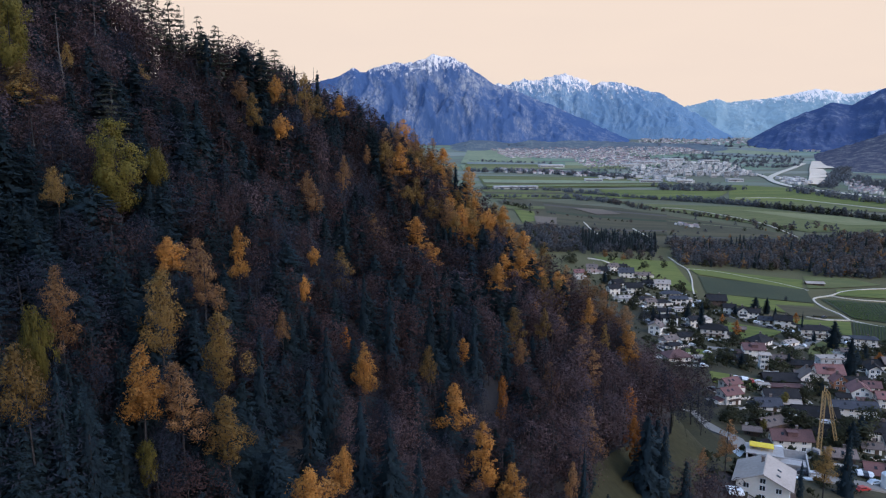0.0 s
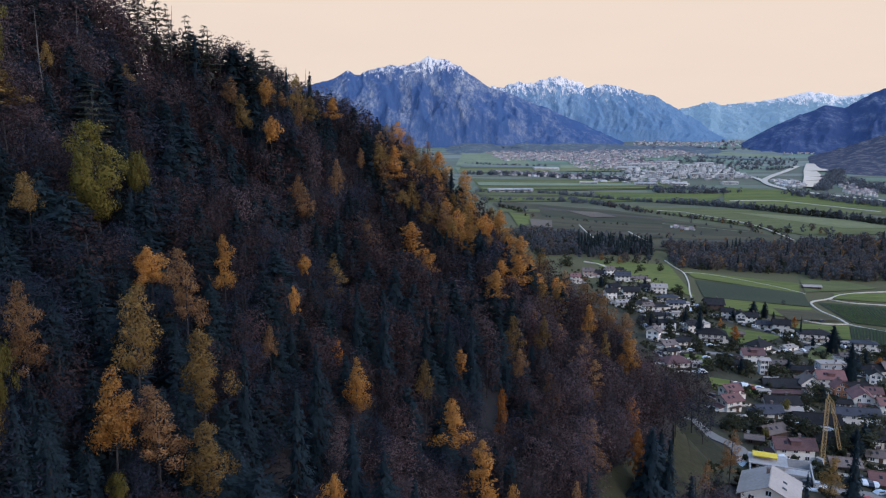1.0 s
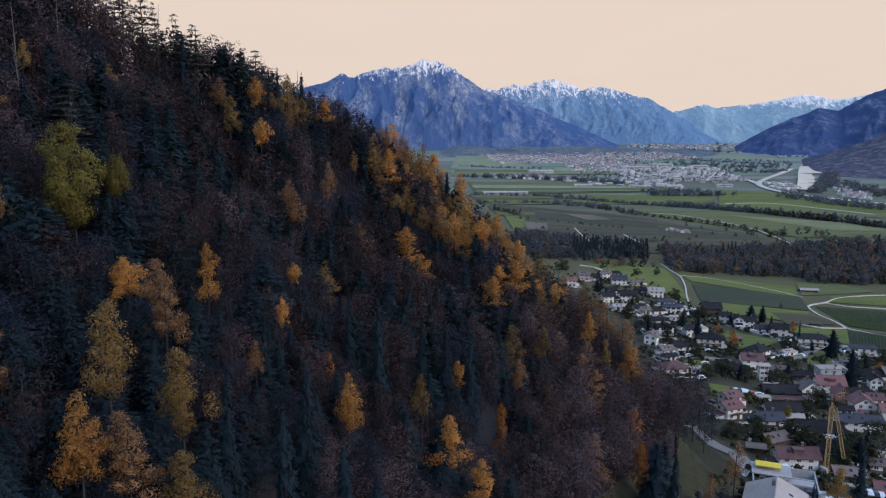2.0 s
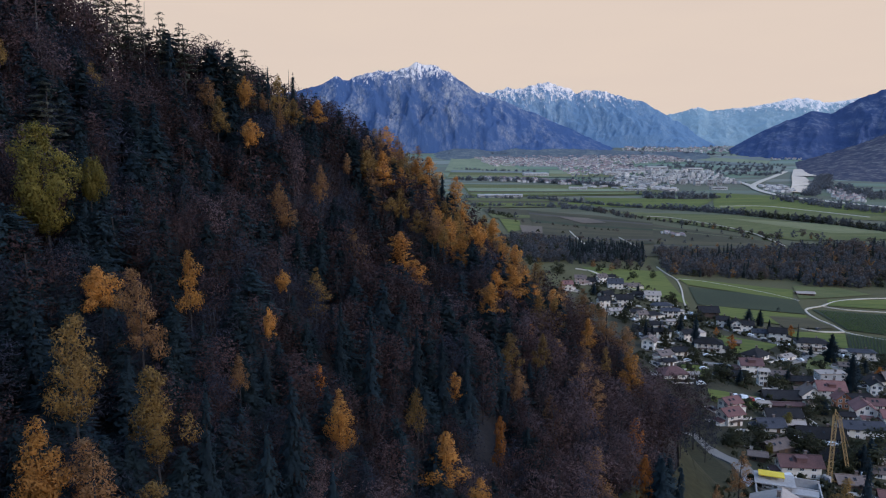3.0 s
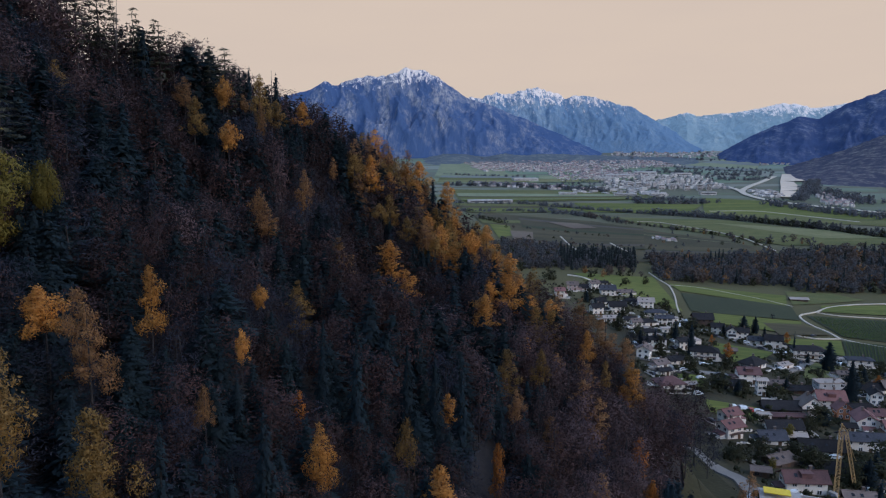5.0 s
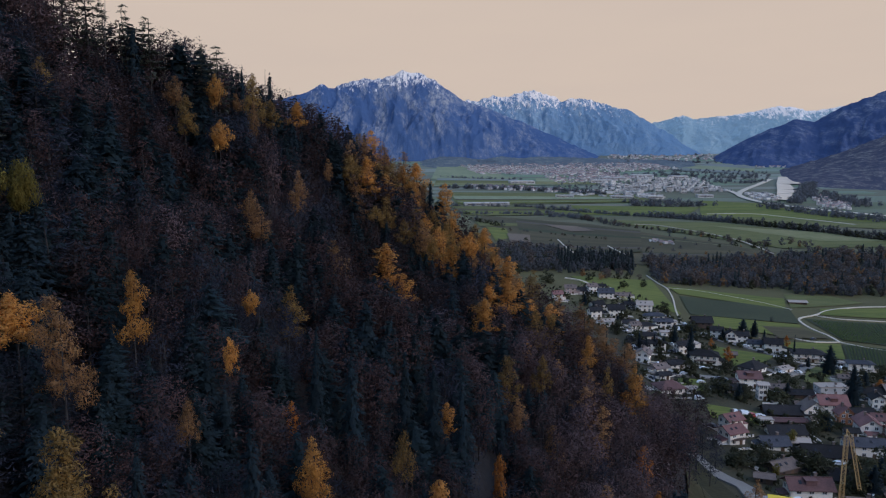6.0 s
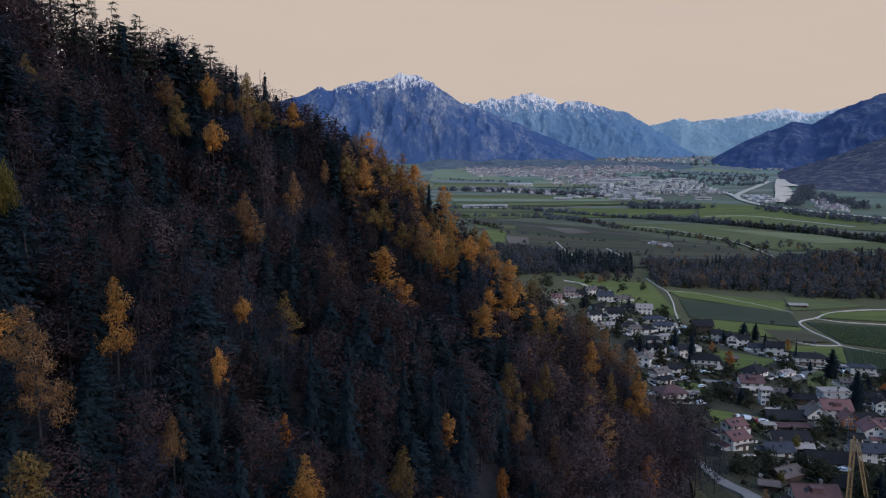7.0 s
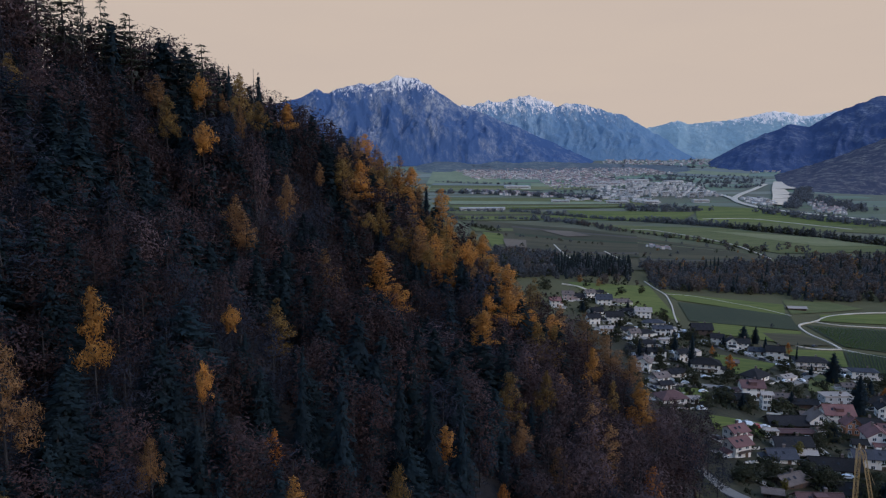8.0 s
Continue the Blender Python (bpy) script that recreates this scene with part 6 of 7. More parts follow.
def building_site(x, y):
    """A house shell under construction: slabs, walls with openings and a yellow formwork deck."""
    z = float(ground_z(x, y))
    ob = new("house_shell")
    ob.matrix_world = pose(x, y, z, 0, 0, -24)
    part("slab", box(-9, -7, -0.5, 9, 7, 0.3), M["concrete"], ob)
    part("wall", join([box(-9, 6.6, 0.3, 9, 7, 3.0), box(-9, -7, 0.3, -8.6, 6.6, 3.0), box(8.6, -7, 0.3, 9, 6.6, 2.4), box(-3, -2, 0.3, -2.7, 6.6, 3.0), box(-8.6, -7, 0.3, -4, -6.6, 3.0), box(-1, -7, 0.3, 3, -6.6, 3.0)]), M["concrete"], ob)
    part("upper_slab", box(-9.2, -1.0, 3.0, 2.0, 7.2, 3.3), M["concrete"], ob)
    tagged(ob, "concrete house shell on a building site", "building site")
    deck = new("formwork_deck")
    deck.matrix_world = ob.matrix_world @ pose(-4.5, 3.5, 3.3)
    part("panel", join([box(-3.6, -1.9, 1.2, 3.6, 1.9, 1.38)] + [box(-3.6, yy - 0.08, 1.0, 3.6, yy + 0.08, 1.2) for yy in (-1.6, -0.6, 0.6, 1.6)]), M["formwork"], deck)
    for sx in (-3.2, 0, 3.2):
        for sy in (-1.6, 1.6):
            part("prop", box(sx - 0.06, sy - 0.06, 0, sx + 0.06, sy + 0.06, 1.0), M["crane_yellow"], deck)
    tagged(deck, "bright yellow formwork deck on props", "formwork")
    for px, py, a in ((-11, 2, 70), (-12, 5, 64), (11, 3, 10), (10, -4, 30), (-2, -9.5, 0), (6, -9, 8)):
        st = new("timber_stack")
        st.matrix_world = ob.matrix_world @ pose(px, py, 0.0, 0, 0, a)
        st.location.z = float(ground_z(st.location.x, st.location.y))
        for i in range(4):
            part("beam", box(-3.5, -0.8 + 0.42 * i, 0.0, 3.5, -0.5 + 0.42 * i, 0.35), M["frame_white"], st)
        tagged(st, "stack of pale timber beams on the site", "timber", group="stacks on the building site")


building_site(112.8, 212.4)
house(116.7, 209.9, 8.1, 0.6, 1, -24, "flat", 10, "concrete", "concrete", "white", chimney=False, label="raw concrete house shell with an open flat top", category="house shell")


def car_body(van):
    top = 2.0 if van else 1.45
    prof = [(-2.2, 0.35), (-2.25, 0.8), (-1.9, top * 0.62 if not van else top * 0.97), (-1.2, top), (0.5, top), (1.25, 0.98), (2.1, 0.85), (2.22, 0.4)]
    vs = [(px, s * (0.86 if pz < 1.05 else 0.7), pz) for s in (-1, 1) for px, pz in prof]
    n = len(prof)
    fs = [tuple(range(n)), tuple(range(2 * n - 1, n - 1, -1))] + [(i, i + n, (i + 1) % n + n, (i + 1) % n) for i in range(n)]
    return vs, fs


def car(x, y, turn, paint, van=False, label=""):
    ob = new("van" if van else "car")
    ob.matrix_world = pose(x, y, float(ground_z(x, y)) + 0.55, 0, 0, turn)
    part("body", car_body(van), M[paint], ob)
    part("windscreen", ([(0.58, -0.64, 1.38), (0.58, 0.64, 1.38), (1.22, 0.74, 1.02), (1.22, -0.74, 1.02), (0.54, -0.62, 1.34), (0.54, 0.62, 1.34), (1.16, 0.72, 0.98), (1.16, -0.72, 0.98)],
                        [(0, 3, 2, 1), (4, 5, 6, 7), (0, 1, 5, 4), (1, 2, 6, 5), (2, 3, 7, 6), (3, 0, 4, 7)]), M["glass"], ob)
    for sy in (-1, 1):
        y0, y1 = sorted((sy * 0.80, sy * 0.845))
        part("side_window", box(-1.7 if van else -1.3, y0, 1.0, 0.55, y1, 1.5 if van else 1.28), M["glass"], ob)
    for sx in (-1.35, 1.35):
        for sy in (-0.8, 0.8):
            vs = [(sx + 0.32 * math.cos(a), sy + q, 0.32 + 0.32 * math.sin(a)) for q in (-0.1, 0.1) for a in [2 * math.pi * k / 10 for k in range(10)]]
            fs = [tuple(range(10)), tuple(range(19, 9, -1))] + [(k, k + 10, (k + 1) % 10 + 10, (k + 1) % 10) for k in range(10)]
            part("wheel", (vs, fs), M["tyre"], ob)
    tagged(ob, label or {"car_white": "white parked car", "car_dark": "dark blue parked car", "car_red": "red parked car"}[paint] + " beside the village road", "van" if van else "car", group="parked cars")


car(54.1, 150.6, 60, "car_white", True, "white van parked on the meadow")
car(79.6, 171.2, 80, "car_white")
car(82.2, 172.4, 84, "car_white")
car(149.0, 323.5, 80, "car_white")
car(150.4, 323.0, 80, "car_dark")
car(151.9, 322.6, 80, "car_white")
car(153.3, 322.2, 80, "car_white")
car(155.0, 320.1, 80, "car_red")
car(122.0, 228.1, 10, "car_white", True)
car(124.0, 223.4, -20, "car_white")
car(141.8, 215.4, 70, "car_white")
car(143.2, 214.6, 70, "car_dark")
car(144.9, 214.3, 70, "car_white")
car(132.4, 198.6, 10, "car_red", False, "red car parked beside the village road")
car(288.1, 493.8, 20, "car_dark", False, "dark car on the vineyard path")
car(152.5, 366.2, 10, "car_white")
car(139.3, 338.2, 12, "car_white", True)
for cx, cy, ct, cp in ((220.9, 455.9, -25, "car_white"), (224.1, 443.8, -25, "car_dark"), (228.9, 433.0, -25, "car_white"), (206.7, 469.4, -20, "car_dark"), (149.3, 379.3, 0, "car_white"),
                       (166.7, 375.7, -5, "car_dark"), (136.7, 382.1, 10, "car_white"), (191.1, 488.6, 60, "car_white"), (193.9, 500.4, 60, "car_dark"), (212.1, 397.5, 20, "car_white"),
                       (233.7, 415.0, 30, "car_dark"), (158.2, 319.3, -10, "car_white"), (164.4, 314.6, -10, "car_dark"), (170.9, 311.6, -10, "car_white"), (166.1, 393.6, 5, "car_white"),
                       (169.8, 509.2, 20, "car_white"), (201.5, 534.4, -10, "car_white"), (257.3, 399.4, -15, "car_white"), (217.2, 356.9, -10, "car_dark"), (195.3, 341.7, 60, "car_white"),
                       (109.1, 215.7, -30, "car_white"), (117.1, 204.8, -20, "car_dark"), (141.9, 207.4, 10, "car_white"), (150.2, 274.4, 20, "car_white"), (161.7, 269.8, -10, "car_white")):
    car(cx, cy, ct, cp)


def tank(x, y):
    ob = new("storage_tank")
    z = float(ground_z(x, y))
    ob.matrix_world = pose(x, y, z)
    vs, fs = stem([((0, 0, 0), 2.2), ((0, 0, 5.2), 2.2), ((0, 0, 5.9), 1.2), ((0, 0, 6.0), 0.05)], 20)
    part("shell", (vs, fs), M["car_white"], ob)
    part("ladder", join([bar((2.3, -0.25, 0), (2.3, -0.25, 5.4), 0.06), bar((2.3, 0.25, 0), (2.3, 0.25, 5.4), 0.06)] + [bar((2.3, -0.25, 0.4 * k), (2.3, 0.25, 0.4 * k), 0.05) for k in range(1, 13)]), M["concrete"], ob)
    tagged(ob, "white cylindrical storage tank beside the road", "tank")


tank(144.8, 205.2)

# ---- yards ----
M["paving"] = mat("pale_concrete_paving", (0.36, 0.33, 0.29), (0.48, 0.44, 0.39), 0.3, 3.0, 0.9, 0.15)
M["gravel"] = mat("grey_gravel_yard", (0.20, 0.18, 0.16), (0.30, 0.27, 0.24), 0.4, 4.0, 0.95, 0.3)


def garden_wall(a, b):
    """A low rendered wall with a stone coping, stepped down the slope in short lengths."""
    a, b = Vector(a), Vector(b)
    d = b - a
    n = max(1, round(d.length / 3.0))
    turn = math.degrees(math.atan2(d.y, d.x))
    ob = new("garden_wall")
    ob.matrix_world = pose(a.x, a.y, float(ground_z(a.x, a.y)), 0, 0, turn)
    step = d.length / n
    z0 = float(ground_z(a.x, a.y))
    wall, coping = [], []
    for k in range(n):
        q = a.lerp(b, (k + 0.5) / n)
        z = float(ground_z(q.x, q.y)) - z0
        wall.append(box(k * step, -0.12, z - 0.4, (k + 1) * step, 0.12, z + 0.85))
        coping.append(box(k * step, -0.18, z + 0.853, (k + 1) * step, 0.18, z + 0.94))
    part("wall", join(wall), M["plaster"], ob)
    part("coping", join(coping), M["concrete"], ob, "grey stone coping")
    tagged(ob, "low white rendered garden wall with grey coping", "garden wall", group="garden walls of the village")


def yards():
    """Drives, terraces, low walls and parked cars round the houses."""
    g = random.Random(21)
    homes = [o for o in bpy.data.objects if o.parent is None and o.name.split(".")[0] == "house"]
    at = [(o.matrix_world.translation.x, o.matrix_world.translation.y) for o in homes]
    for o, (hx, hy) in zip(homes, at):
        size = max((c.dimensions.x for c in o.children), default=9.0)
        m = o.matrix_world
        if hx > 300:
            continue
        for _ in range(2):
            side = g.choice((-1, 1))
            lx, ly = side * (size / 2 + g.uniform(2.2, 4.0)), g.uniform(-4, 2)
            w, d = g.uniform(1.4, 2.2), g.uniform(2.5, 5.0)
            q = [m @ Vector((lx + i * w, ly + j * d, 0)) for i, j in ((-1, -1), (1, -1), (1, 1), (-1, 1))]
            mid = m @ Vector((lx, ly, 0))
            if min(math.hypot(mid.x - x, mid.y - y) for x, y in at if (x, y) != (hx, hy)) < 9:
                continue
            drape("driveway", [(v.x, v.y) for v in q], M[g.choice(("paving", "gravel", "asphalt"))], 0.42, "paved drive beside a village house", "driveway")
            if g.random() < 0.45:
                car(mid.x, mid.y, math.degrees(m.to_euler().z) + 90 + g.uniform(-8, 8), g.choice(("car_white", "car_dark", "car_white", "car_dark")))
        if g.random() < 0.7:
            ly = -(size * 0.4 + g.uniform(4.0, 6.5))
            a, b = m @ Vector((-size * g.uniform(0.3, 0.8), ly, 0)), m @ Vector((size * g.uniform(0.3, 0.8), ly, 0))
            mid = (a + b) / 2
            if min(math.hypot(mid.x - x, mid.y - y) for x, y in at if (x, y) != (hx, hy)) > 10:
                garden_wall((a.x, a.y, 0), (b.x, b.y, 0))


yards()


# ---- trees of the village ----
for i, (hh, rr) in enumerate(((9, 3.4), (7, 3.2))):
    kind(f"bush{i}", M["bush"], clump_leaves(hh, rr, 22, 44, 0.36, 101 + i, 0.05, "round", 0.4, 0.6), None, hh, 0.2, 5, 31 + i)
kind("cypress0", M["spruce"], spruce_leaves(15, 2.6, 200, 13, 0.42, 103, 0.02, -0.2, 0.85, 0.1), None, 15, 0.2, 0, 33)
kind("small_twig0", M["twig"], clump_leaves(8, 3.2, 20, 40, 0.36, 104, 0.2, "round", 0.4, 0.2, 1.0, 0.5, 0.5), None, 8, 0.16, 10, 34)
LABEL["cypress"] = ("tall dark green cypress in a village garden", "cypress tree")
LABEL["small_twig"] = ("small bare garden tree with fine twigs", "bare tree")


def village_tree(nm, x, y, h, wide=1.0):
    ob = add_tree(nm, x, y, h, 0, True, wide)
    if ob:
        ob["group"] = "trees of the village"


village_tree("cypress0", 243.0, 404.5, 17, 1.75)
village_tree("cypress0", 216.5, 344.6, 21, 1.3)
village_tree("cypress0", 168.7, 416.8, 19, 0.9)
village_tree("cypress0", 240.4, 435.4, 15, 0.35)
village_tree("cypress0", 236.3, 490.4, 12, 2.2)
village_tree("cypress0", 245.2, 491.9, 12, 1.5)
village_tree("cypress0", 242.7, 474.5, 9, 1.0)
for px, py, hh, ww in ((187.6, 577.3, 9, 1.3), (149.3, 487.8, 8, 1.5), (143.7, 430.0, 11, 0.9), (145.5, 423.7, 10, 0.8), (152.2, 428.8, 11, 0.8), (158.0, 429.4, 10, 0.8), (172.4, 449.1, 11, 1.3),
                       (214.4, 473.8, 8, 1.4), (237.9, 416.3, 7, 1.4), (242.1, 372.5, 11, 1.6), (232.4, 363.9, 10, 1.5), (191.3, 356.4, 7, 1.8), (161.0, 344.3, 8, 1.6), (158.4, 352.9, 7, 1.8),
                       (166.8, 254.8, 10, 1.9), (156.2, 243.2, 11, 1.8), (174.3, 261.1, 9, 1.8), (201.8, 489.2, 9, 1.4), (146.6, 557.9, 9, 1.5), (147.1, 535.9, 8, 1.4), (181.8, 309.8, 9, 1.9)):
    village_tree("cypress0", px, py, hh, ww)
village_tree("spruce0", 105.4, 184.8, 11, 0.8)
village_tree("spruce1", 123.1, 192.4, 20, 0.9)
village_tree("spruce2", 57.4, 145.1, 12, 1.3)
village_tree("spruce0", 48.8, 146.5, 16, 1.3)
village_tree("spruce1", 54.1, 154.7, 14, 1.3)
village_tree("rust1", 82.6, 182.0, 15, 1.2)
village_tree("dull1", 113.2, 186.9, 16, 1.35)
village_tree("rust1", 69.6, 166.8, 12, 1.0)
village_tree("yellow1", 153.9, 287.2, 7, 1.0)
village_tree("yellow1", 126.8, 250.1, 6, 1.0)
village_tree("orange0", 185.9, 407.3, 11, 1.0)
village_tree("orange0", 192.4, 442.9, 7, 0.9)
village_tree("orange0", 249.7, 460.0, 9, 1.0)
village_tree("orange0", 248.6, 370.3, 8, 1.2)
village_tree("brown0", 123.1, 310.2, 15, 1.1)
village_tree("brown1", 120.7, 294.2, 14, 1.0)
village_tree("brown0", 111.2, 291.7, 15, 1.0)
village_tree("twig0", 97.6, 235.7, 13, 0.9)
for k, (px, py) in enumerate(((110.2, 306.7), (117.0, 315.0), (118.7, 307.4), (121.8, 302.0), (120.8, 288.4), (102.4, 280.5), (107.3, 274.7), (68.2, 192.9), (96.9, 255.7), (63.9, 184.5), (58.9, 173.8), (107.0, 262.2), (100.4, 288.8))):
    village_tree(("mauve0", "brown1", "mauve1", "twig0")[k % 4], px, py, 11 + (k * 5) % 4, 1.15)
village_tree("twig1", 108.9, 255.9, 11, 0.9)
village_tree("twig0", 70.2, 189.0, 13, 0.9)
for px, py, hh, ww in ((207.8, 556.5, 8, 1.1), (198.5, 488.0, 8, 1.3), (148.1, 449.2, 9, 1.0), (175.9, 459.6, 9, 1.0), (148.1, 407.3, 8, 1.0), (156.2, 397.6, 6, 1.1),
                       (177.8, 390.3, 7, 1.4), (164.6, 347.0, 7, 1.4), (178.8, 346.3, 7, 1.5), (197.9, 366.1, 8, 1.5), (221.4, 406.3, 6, 1.4), (156.0, 354.2, 7, 1.6),
                       (144.2, 343.3, 7, 1.4), (129.7, 265.5, 8, 1.5)):
    village_tree(random.choice(["bush0", "bush1"]), px, py, hh, ww * 0.9)
for px, py, hh, ww in ((119.4, 262.5, 6, 1.6), (144.5, 263.5, 8, 1.6), (168.2, 299.2, 7, 1.2), (180.2, 309.3, 9, 1.5),
                       (173.1, 262.0, 12, 1.3), (159.6, 247.4, 10, 1.5), (191.6, 287.6, 7, 1.2), (222.4, 327.5, 7, 1.2), (246.9, 380.0, 10, 1.4), (235.3, 371.6, 9, 1.3),
                       (271.9, 403.8, 8, 1.4), (145.9, 257.8, 8, 1.2), (151.9, 245.2, 8, 1.3)):
    village_tree(random.choice(["bush0", "bush1"]), px, py, hh, ww * 0.9)
for px, py, hh, ww in ((160.0, 557.2, 7, 1.1), (158.7, 508.5, 8, 1.1), (177.1, 542.9, 9, 0.9), (149.1, 563.9, 8, 1.1), (210.8, 662.2, 7, 1.1), (232.9, 673.7, 8, 1.0),
                       (139.9, 654.9, 10, 1.3), (160.3, 602.0, 8, 1.0), (142.1, 466.1, 9, 1.3), (136.3, 423.2, 9, 1.3), (143.7, 430.0, 8, 0.8), (144.6, 422.0, 7, 0.8),
                       (154.5, 425.4, 8, 0.8), (160.2, 431.6, 8, 0.8), (228.6, 479.1, 6, 1.3), (218.8, 483.8, 5, 1.3), (202.8, 469.6, 5, 1.2), (136.9, 358.5, 7, 0.9),
                       (152.3, 379.1, 9, 0.9), (225.9, 420.2, 8, 1.4), (277.7, 488.6, 3, 0.7), (287.2, 546.9, 5, 0.8)):
    village_tree(random.choice(["bush0", "bush1", "small_twig0"]), px, py, hh, ww * 0.9)


def gardens():
    """Hedges and shrubs that fill the plots between the houses, too many to count."""
    g = np.random.default_rng(12)
    base = crown_leaves(2.6, 1.6, 48, 120, 0.46, 0.0, 5)
    out = []
    spots = [(o.matrix_world.translation.x, o.matrix_world.translation.y) for o in bpy.data.objects if o.name.startswith("house") and o.parent is None]
    for hx, hy in spots:
        for _ in range(26):
            a, r = g.uniform(0, 6.28), g.uniform(9, 20)
            x, y = hx + r * math.cos(a), hy + r * math.sin(a)
            if min(math.hypot(x - sx, y - sy) for sx, sy in spots) < 8.5:
                continue
            s = g.uniform(0.5, 1.6)
            out.append(base * s + np.array([x, y, float(ground_z(x, y)) - 0.1]))
    ob = new("garden_hedges", leaf_mesh("garden_hedges", np.concatenate(out), M["bush"]))
    tagged(ob, "dark green shrubs and hedges between the houses", "shrubs", kind="stuff")


gardens()


# ---- the far town ----
def town():
    """Far rows of houses and halls as plain blocks with pitched or flat roofs."""
    g = random.Random(9)
    vs, fs, mi = [], [], []

    def block(x, y, w, d, h, a, pitched):
        z = float(ground_z(x, y)) + 0.5
        ca, sa = math.cos(a), math.sin(a)
        pts = [(-w, -d, 0), (w, -d, 0), (w, d, 0), (-w, d, 0), (-w, -d, h), (w, -d, h), (w, d, h), (-w, d, h)]
        q = [(0, 1, 5, 4), (1, 2, 6, 5), (2, 3, 7, 6), (3, 0, 4, 7)]
        m = [0] * 4
        if pitched:
            pts += [(-w, 0, h + d * 0.8), (w, 0, h + d * 0.8)]
            q += [(4, 5, 9, 8), (6, 7, 8, 9), (5, 6, 9), (7, 4, 8)]
            r = g.choice([1, 1, 2])
            m += [r, r, 0, 0]
        else:
            q.append((4, 5, 6, 7))
            m.append(3)
        n = len(vs)
        vs.extend((x + ca * p[0] - sa * p[1], y + sa * p[0] + ca * p[1], z + p[2]) for p in pts)
        fs.extend(tuple(n + i for i in f) for f in q)
        mi.extend(m)

    def quarter(corners, count, size, pitched, tall=1.0):
        c = [np.array(q, float) for q in corners]
        for _ in range(int(2.0 * count)):
            u, v = g.random(), g.random()
            q = (c[0] * (1 - u) + c[1] * u) * (1 - v) + (c[3] * (1 - u) + c[2] * u) * v
            s = size * g.uniform(0.35, 0.85)
            block(q[0], q[1], s, s * g.uniform(0.4, 0.8), g.uniform(3.5, 7) * tall, g.choice([0.1, 0.35, 1.7, -0.3]) + g.uniform(-0.2, 0.2), pitched)

    quarter([(335.2, 3470.1), (722.6, 3591.0), (730.9, 2941.7), (364.9, 2946.2)], 330, 7, True)
    quarter([(668.1, 3598.1), (1251.2, 3498.3), (1263.7, 3117.4), (708.6, 2944.7)], 300, 8, True)
    quarter([(628.1, 3117.2), (886.0, 2920.7), (941.0, 2622.4), (574.3, 2461.6)], 150, 9, True)
    quarter([(808.6, 2809.9), (1115.7, 2594.6), (993.2, 2109.0), (636.9, 2147.6)], 170, 9, False, 1.3)
    quarter([(786.8, 2590.1), (1036.4, 2453.7), (913.5, 2118.8), (681.9, 2183.8)], 12, 9, False, 2.6)
    quarter([(264.4, 2436.1), (532.7, 2281.3), (582.8, 2074.3), (267.5, 2299.4)], 60, 8, True)
    quarter([(523.0, 2239.4), (735.3, 2138.1), (751.5, 1917.1), (516.3, 2005.7)], 40, 13, False)
    quarter([(1247.9, 4239.7), (1838.5, 4072.4), (1800.5, 3604.5), (1090.7, 3700.4)], 120, 9, True)
    quarter([(1680.4, 3308.3), (1881.0, 3245.3), (1850.1, 3104.9), (1603.4, 3105.8)], 50, 7, True)
    quarter([(1023.0, 2066.5), (1078.9, 1985.9), (992.3, 1797.2), (954.2, 1864.5)], 40, 9, False)
    quarter([(1167.6, 1974.0), (1102.7, 1698.2), (1023.0, 1573.5), (994.0, 1653.5)], 40, 6, True)
    quarter([(397.3, 1105.4), (425.8, 1087.5), (415.7, 1061.1), (385.2, 1071.1)], 9, 4, True, 0.6)
    me = bpy.data.meshes.new("town")
    me.from_pydata(vs, [], fs)
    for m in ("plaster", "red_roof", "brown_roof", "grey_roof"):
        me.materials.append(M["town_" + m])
    me.polygons.foreach_set("material_index", mi)
    tagged(new("far_town", me), "pale roofs and walls of a far valley town", "town", kind="stuff")

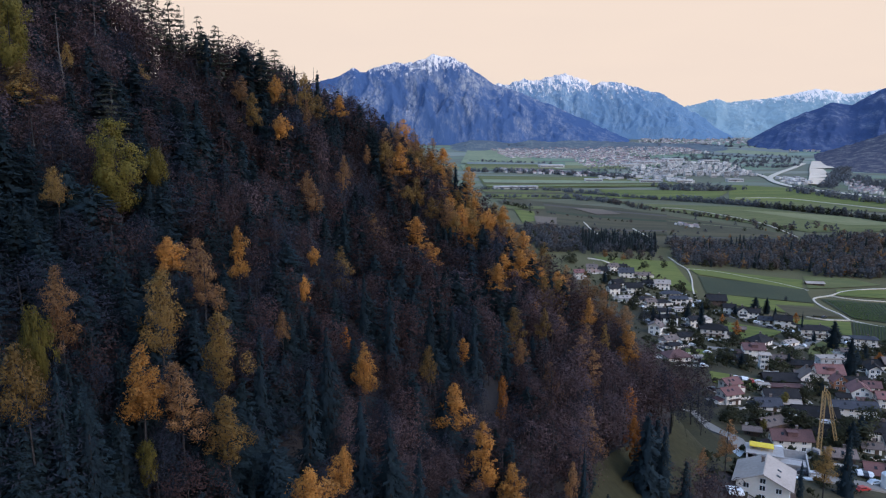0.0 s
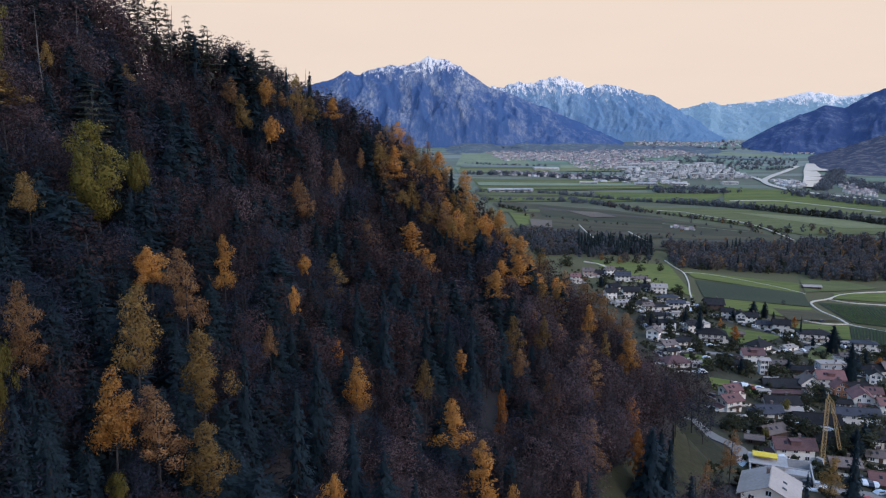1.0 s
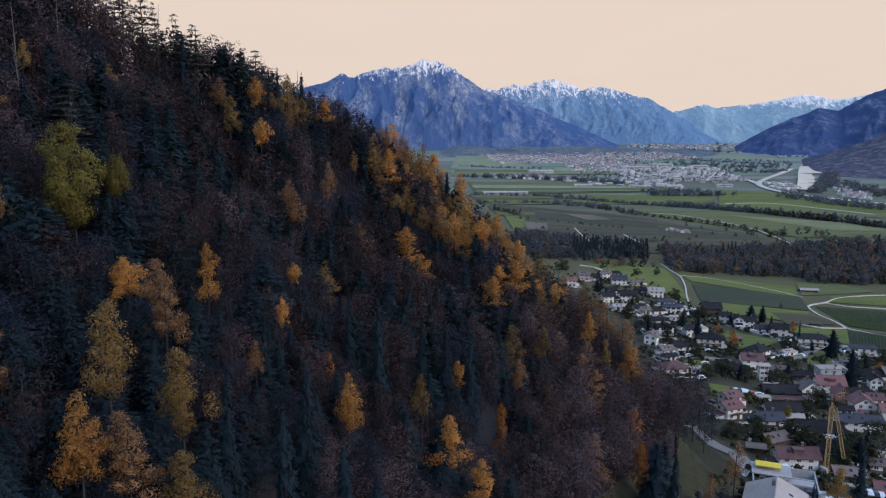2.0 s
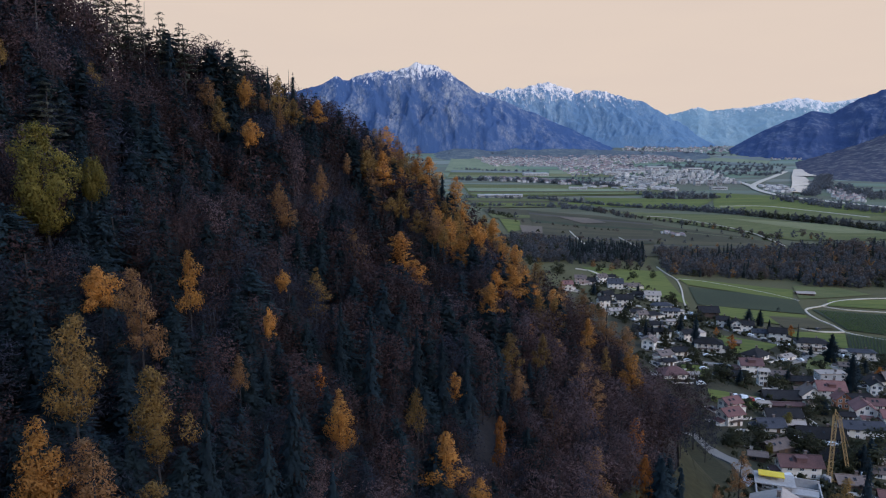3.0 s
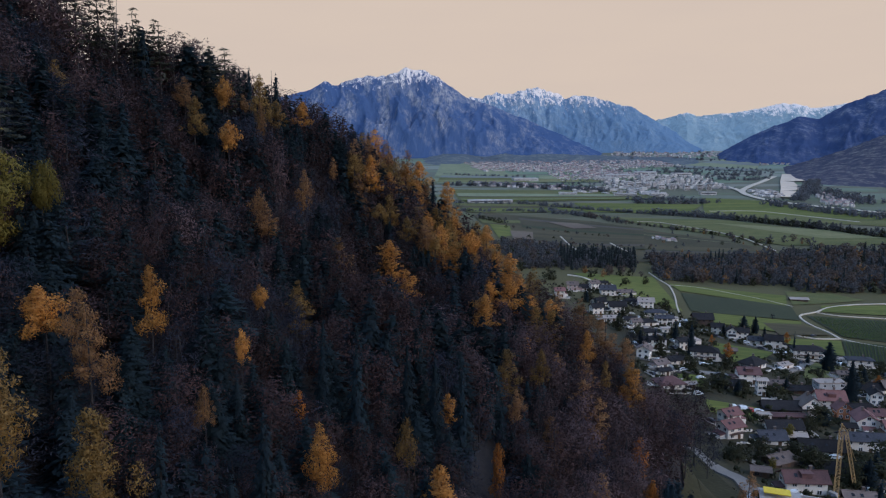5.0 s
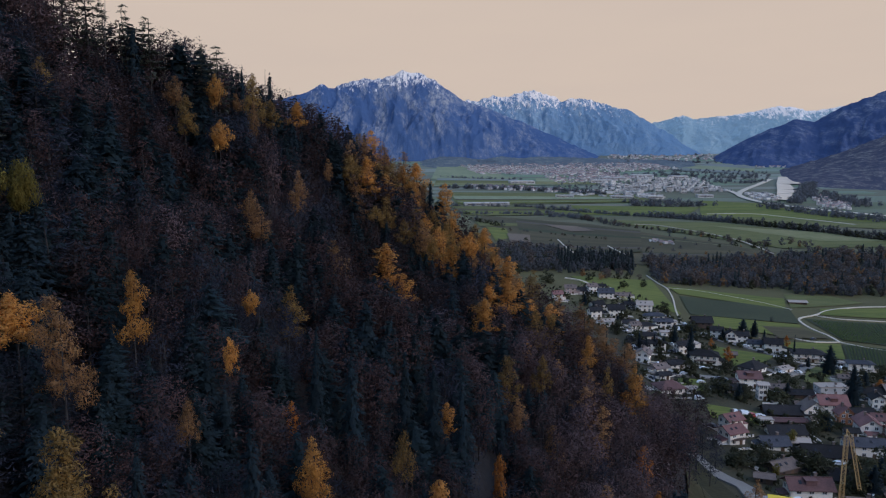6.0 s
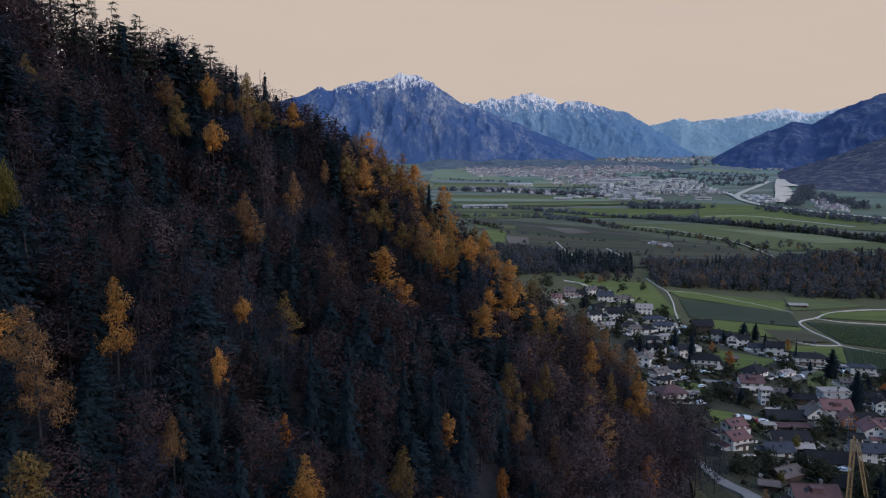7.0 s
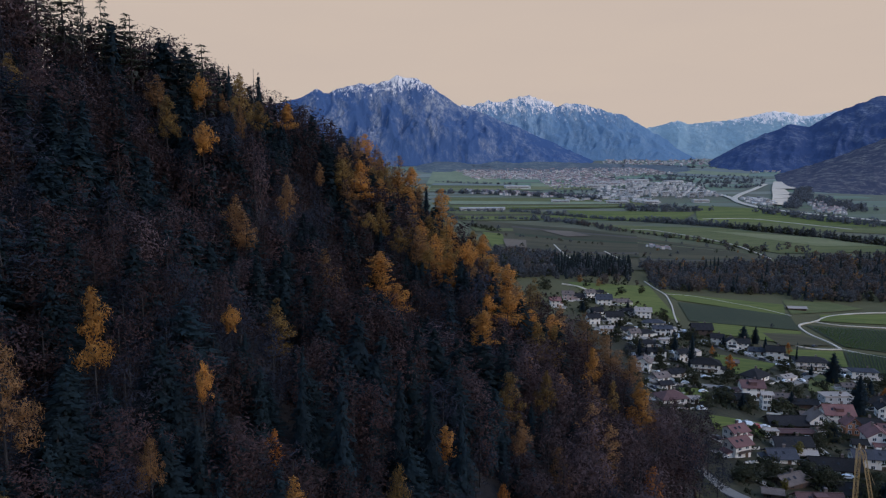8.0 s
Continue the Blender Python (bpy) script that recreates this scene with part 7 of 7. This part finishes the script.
    def hall(x, y, w, d, h, turn, tall=False):
        ob = new("apartment_block" if tall else "factory_hall")
        z = float(ground_z(x, y))
        ob.matrix_world = pose(x, y, z, 0, 0, turn)
        part("wall", box(-w / 2, -d / 2, 0, w / 2, d / 2, h), M["town_plaster"], ob)
        part("roof", join([box(-w / 2 - 0.5, -d / 2 - 0.5, h + 0.01, w / 2 + 0.5, d / 2 + 0.5, h + 1.2)]), M["town_grey_roof"], ob)
        n = max(2, int(h / 3.5))
        for k in range(n if tall else 1):
            zz = (k + 0.35) * h / n if tall else h * 0.45
            part("window_band", box(-w * 0.45, -d / 2 - 0.15, zz, w * 0.45, -d / 2 - 0.01, zz + 1.5), M["glass"], ob)
        tagged(ob, "tall pale apartment block in the valley town" if tall else "low white factory hall in the valley", "apartment block" if tall else "factory hall", group="large buildings of the town")

    for x, y, w, d, h in ((455.4, 2496.0, 82.8, 45, 9), (238.1, 1779.4, 109.0, 22, 5), (814.2, 2613.1, 85.0, 40, 10), (957.9, 2730.8, 80.9, 40, 10), (476.9, 1972.7, 47.3, 20, 7), (618.3, 1928.1, 53.5, 22, 7), (707.2, 1920.7, 41.4, 20, 7), (728.6, 2494.5, 68.6, 30, 10), (1068.6, 2657.0, 66.7, 30, 9), (853.5, 1941.4, 42.9, 18, 7)):
        hall(x, y, w, d, h, g.uniform(-14, 4))
    for x, y, w, d, h in ((721.8, 2200.6, 16.2, 14, 30), (741.9, 2177.7, 16.1, 14, 30), (768.5, 2175.1, 16.1, 14, 26), (794.1, 2132.3, 17.7, 14, 24), (826.5, 2128.6, 16.0, 14, 26), (853.6, 2087.0, 15.8, 14, 24), (889.9, 2082.7, 15.8, 14, 30), (916.8, 2079.9, 14.1, 14, 32), (995.0, 1859.9, 11.5, 12, 24)):
        hall(x, y, w, d, 0.55 * h, g.uniform(-14, 4), True)


town()

def flush_bulk():
    for (base, mname), parts in BULK.items():
        me = leaf_mesh("forest", np.concatenate([p[0] for p in parts]), bpy.data.materials[mname], np.concatenate([p[1] for p in parts]))
        ob = new(base + "_woodland", me)
        tagged(ob, "dense " + LABEL[base][1] + " woodland too thick to count", "woodland", kind="stuff")


flush_bulk()
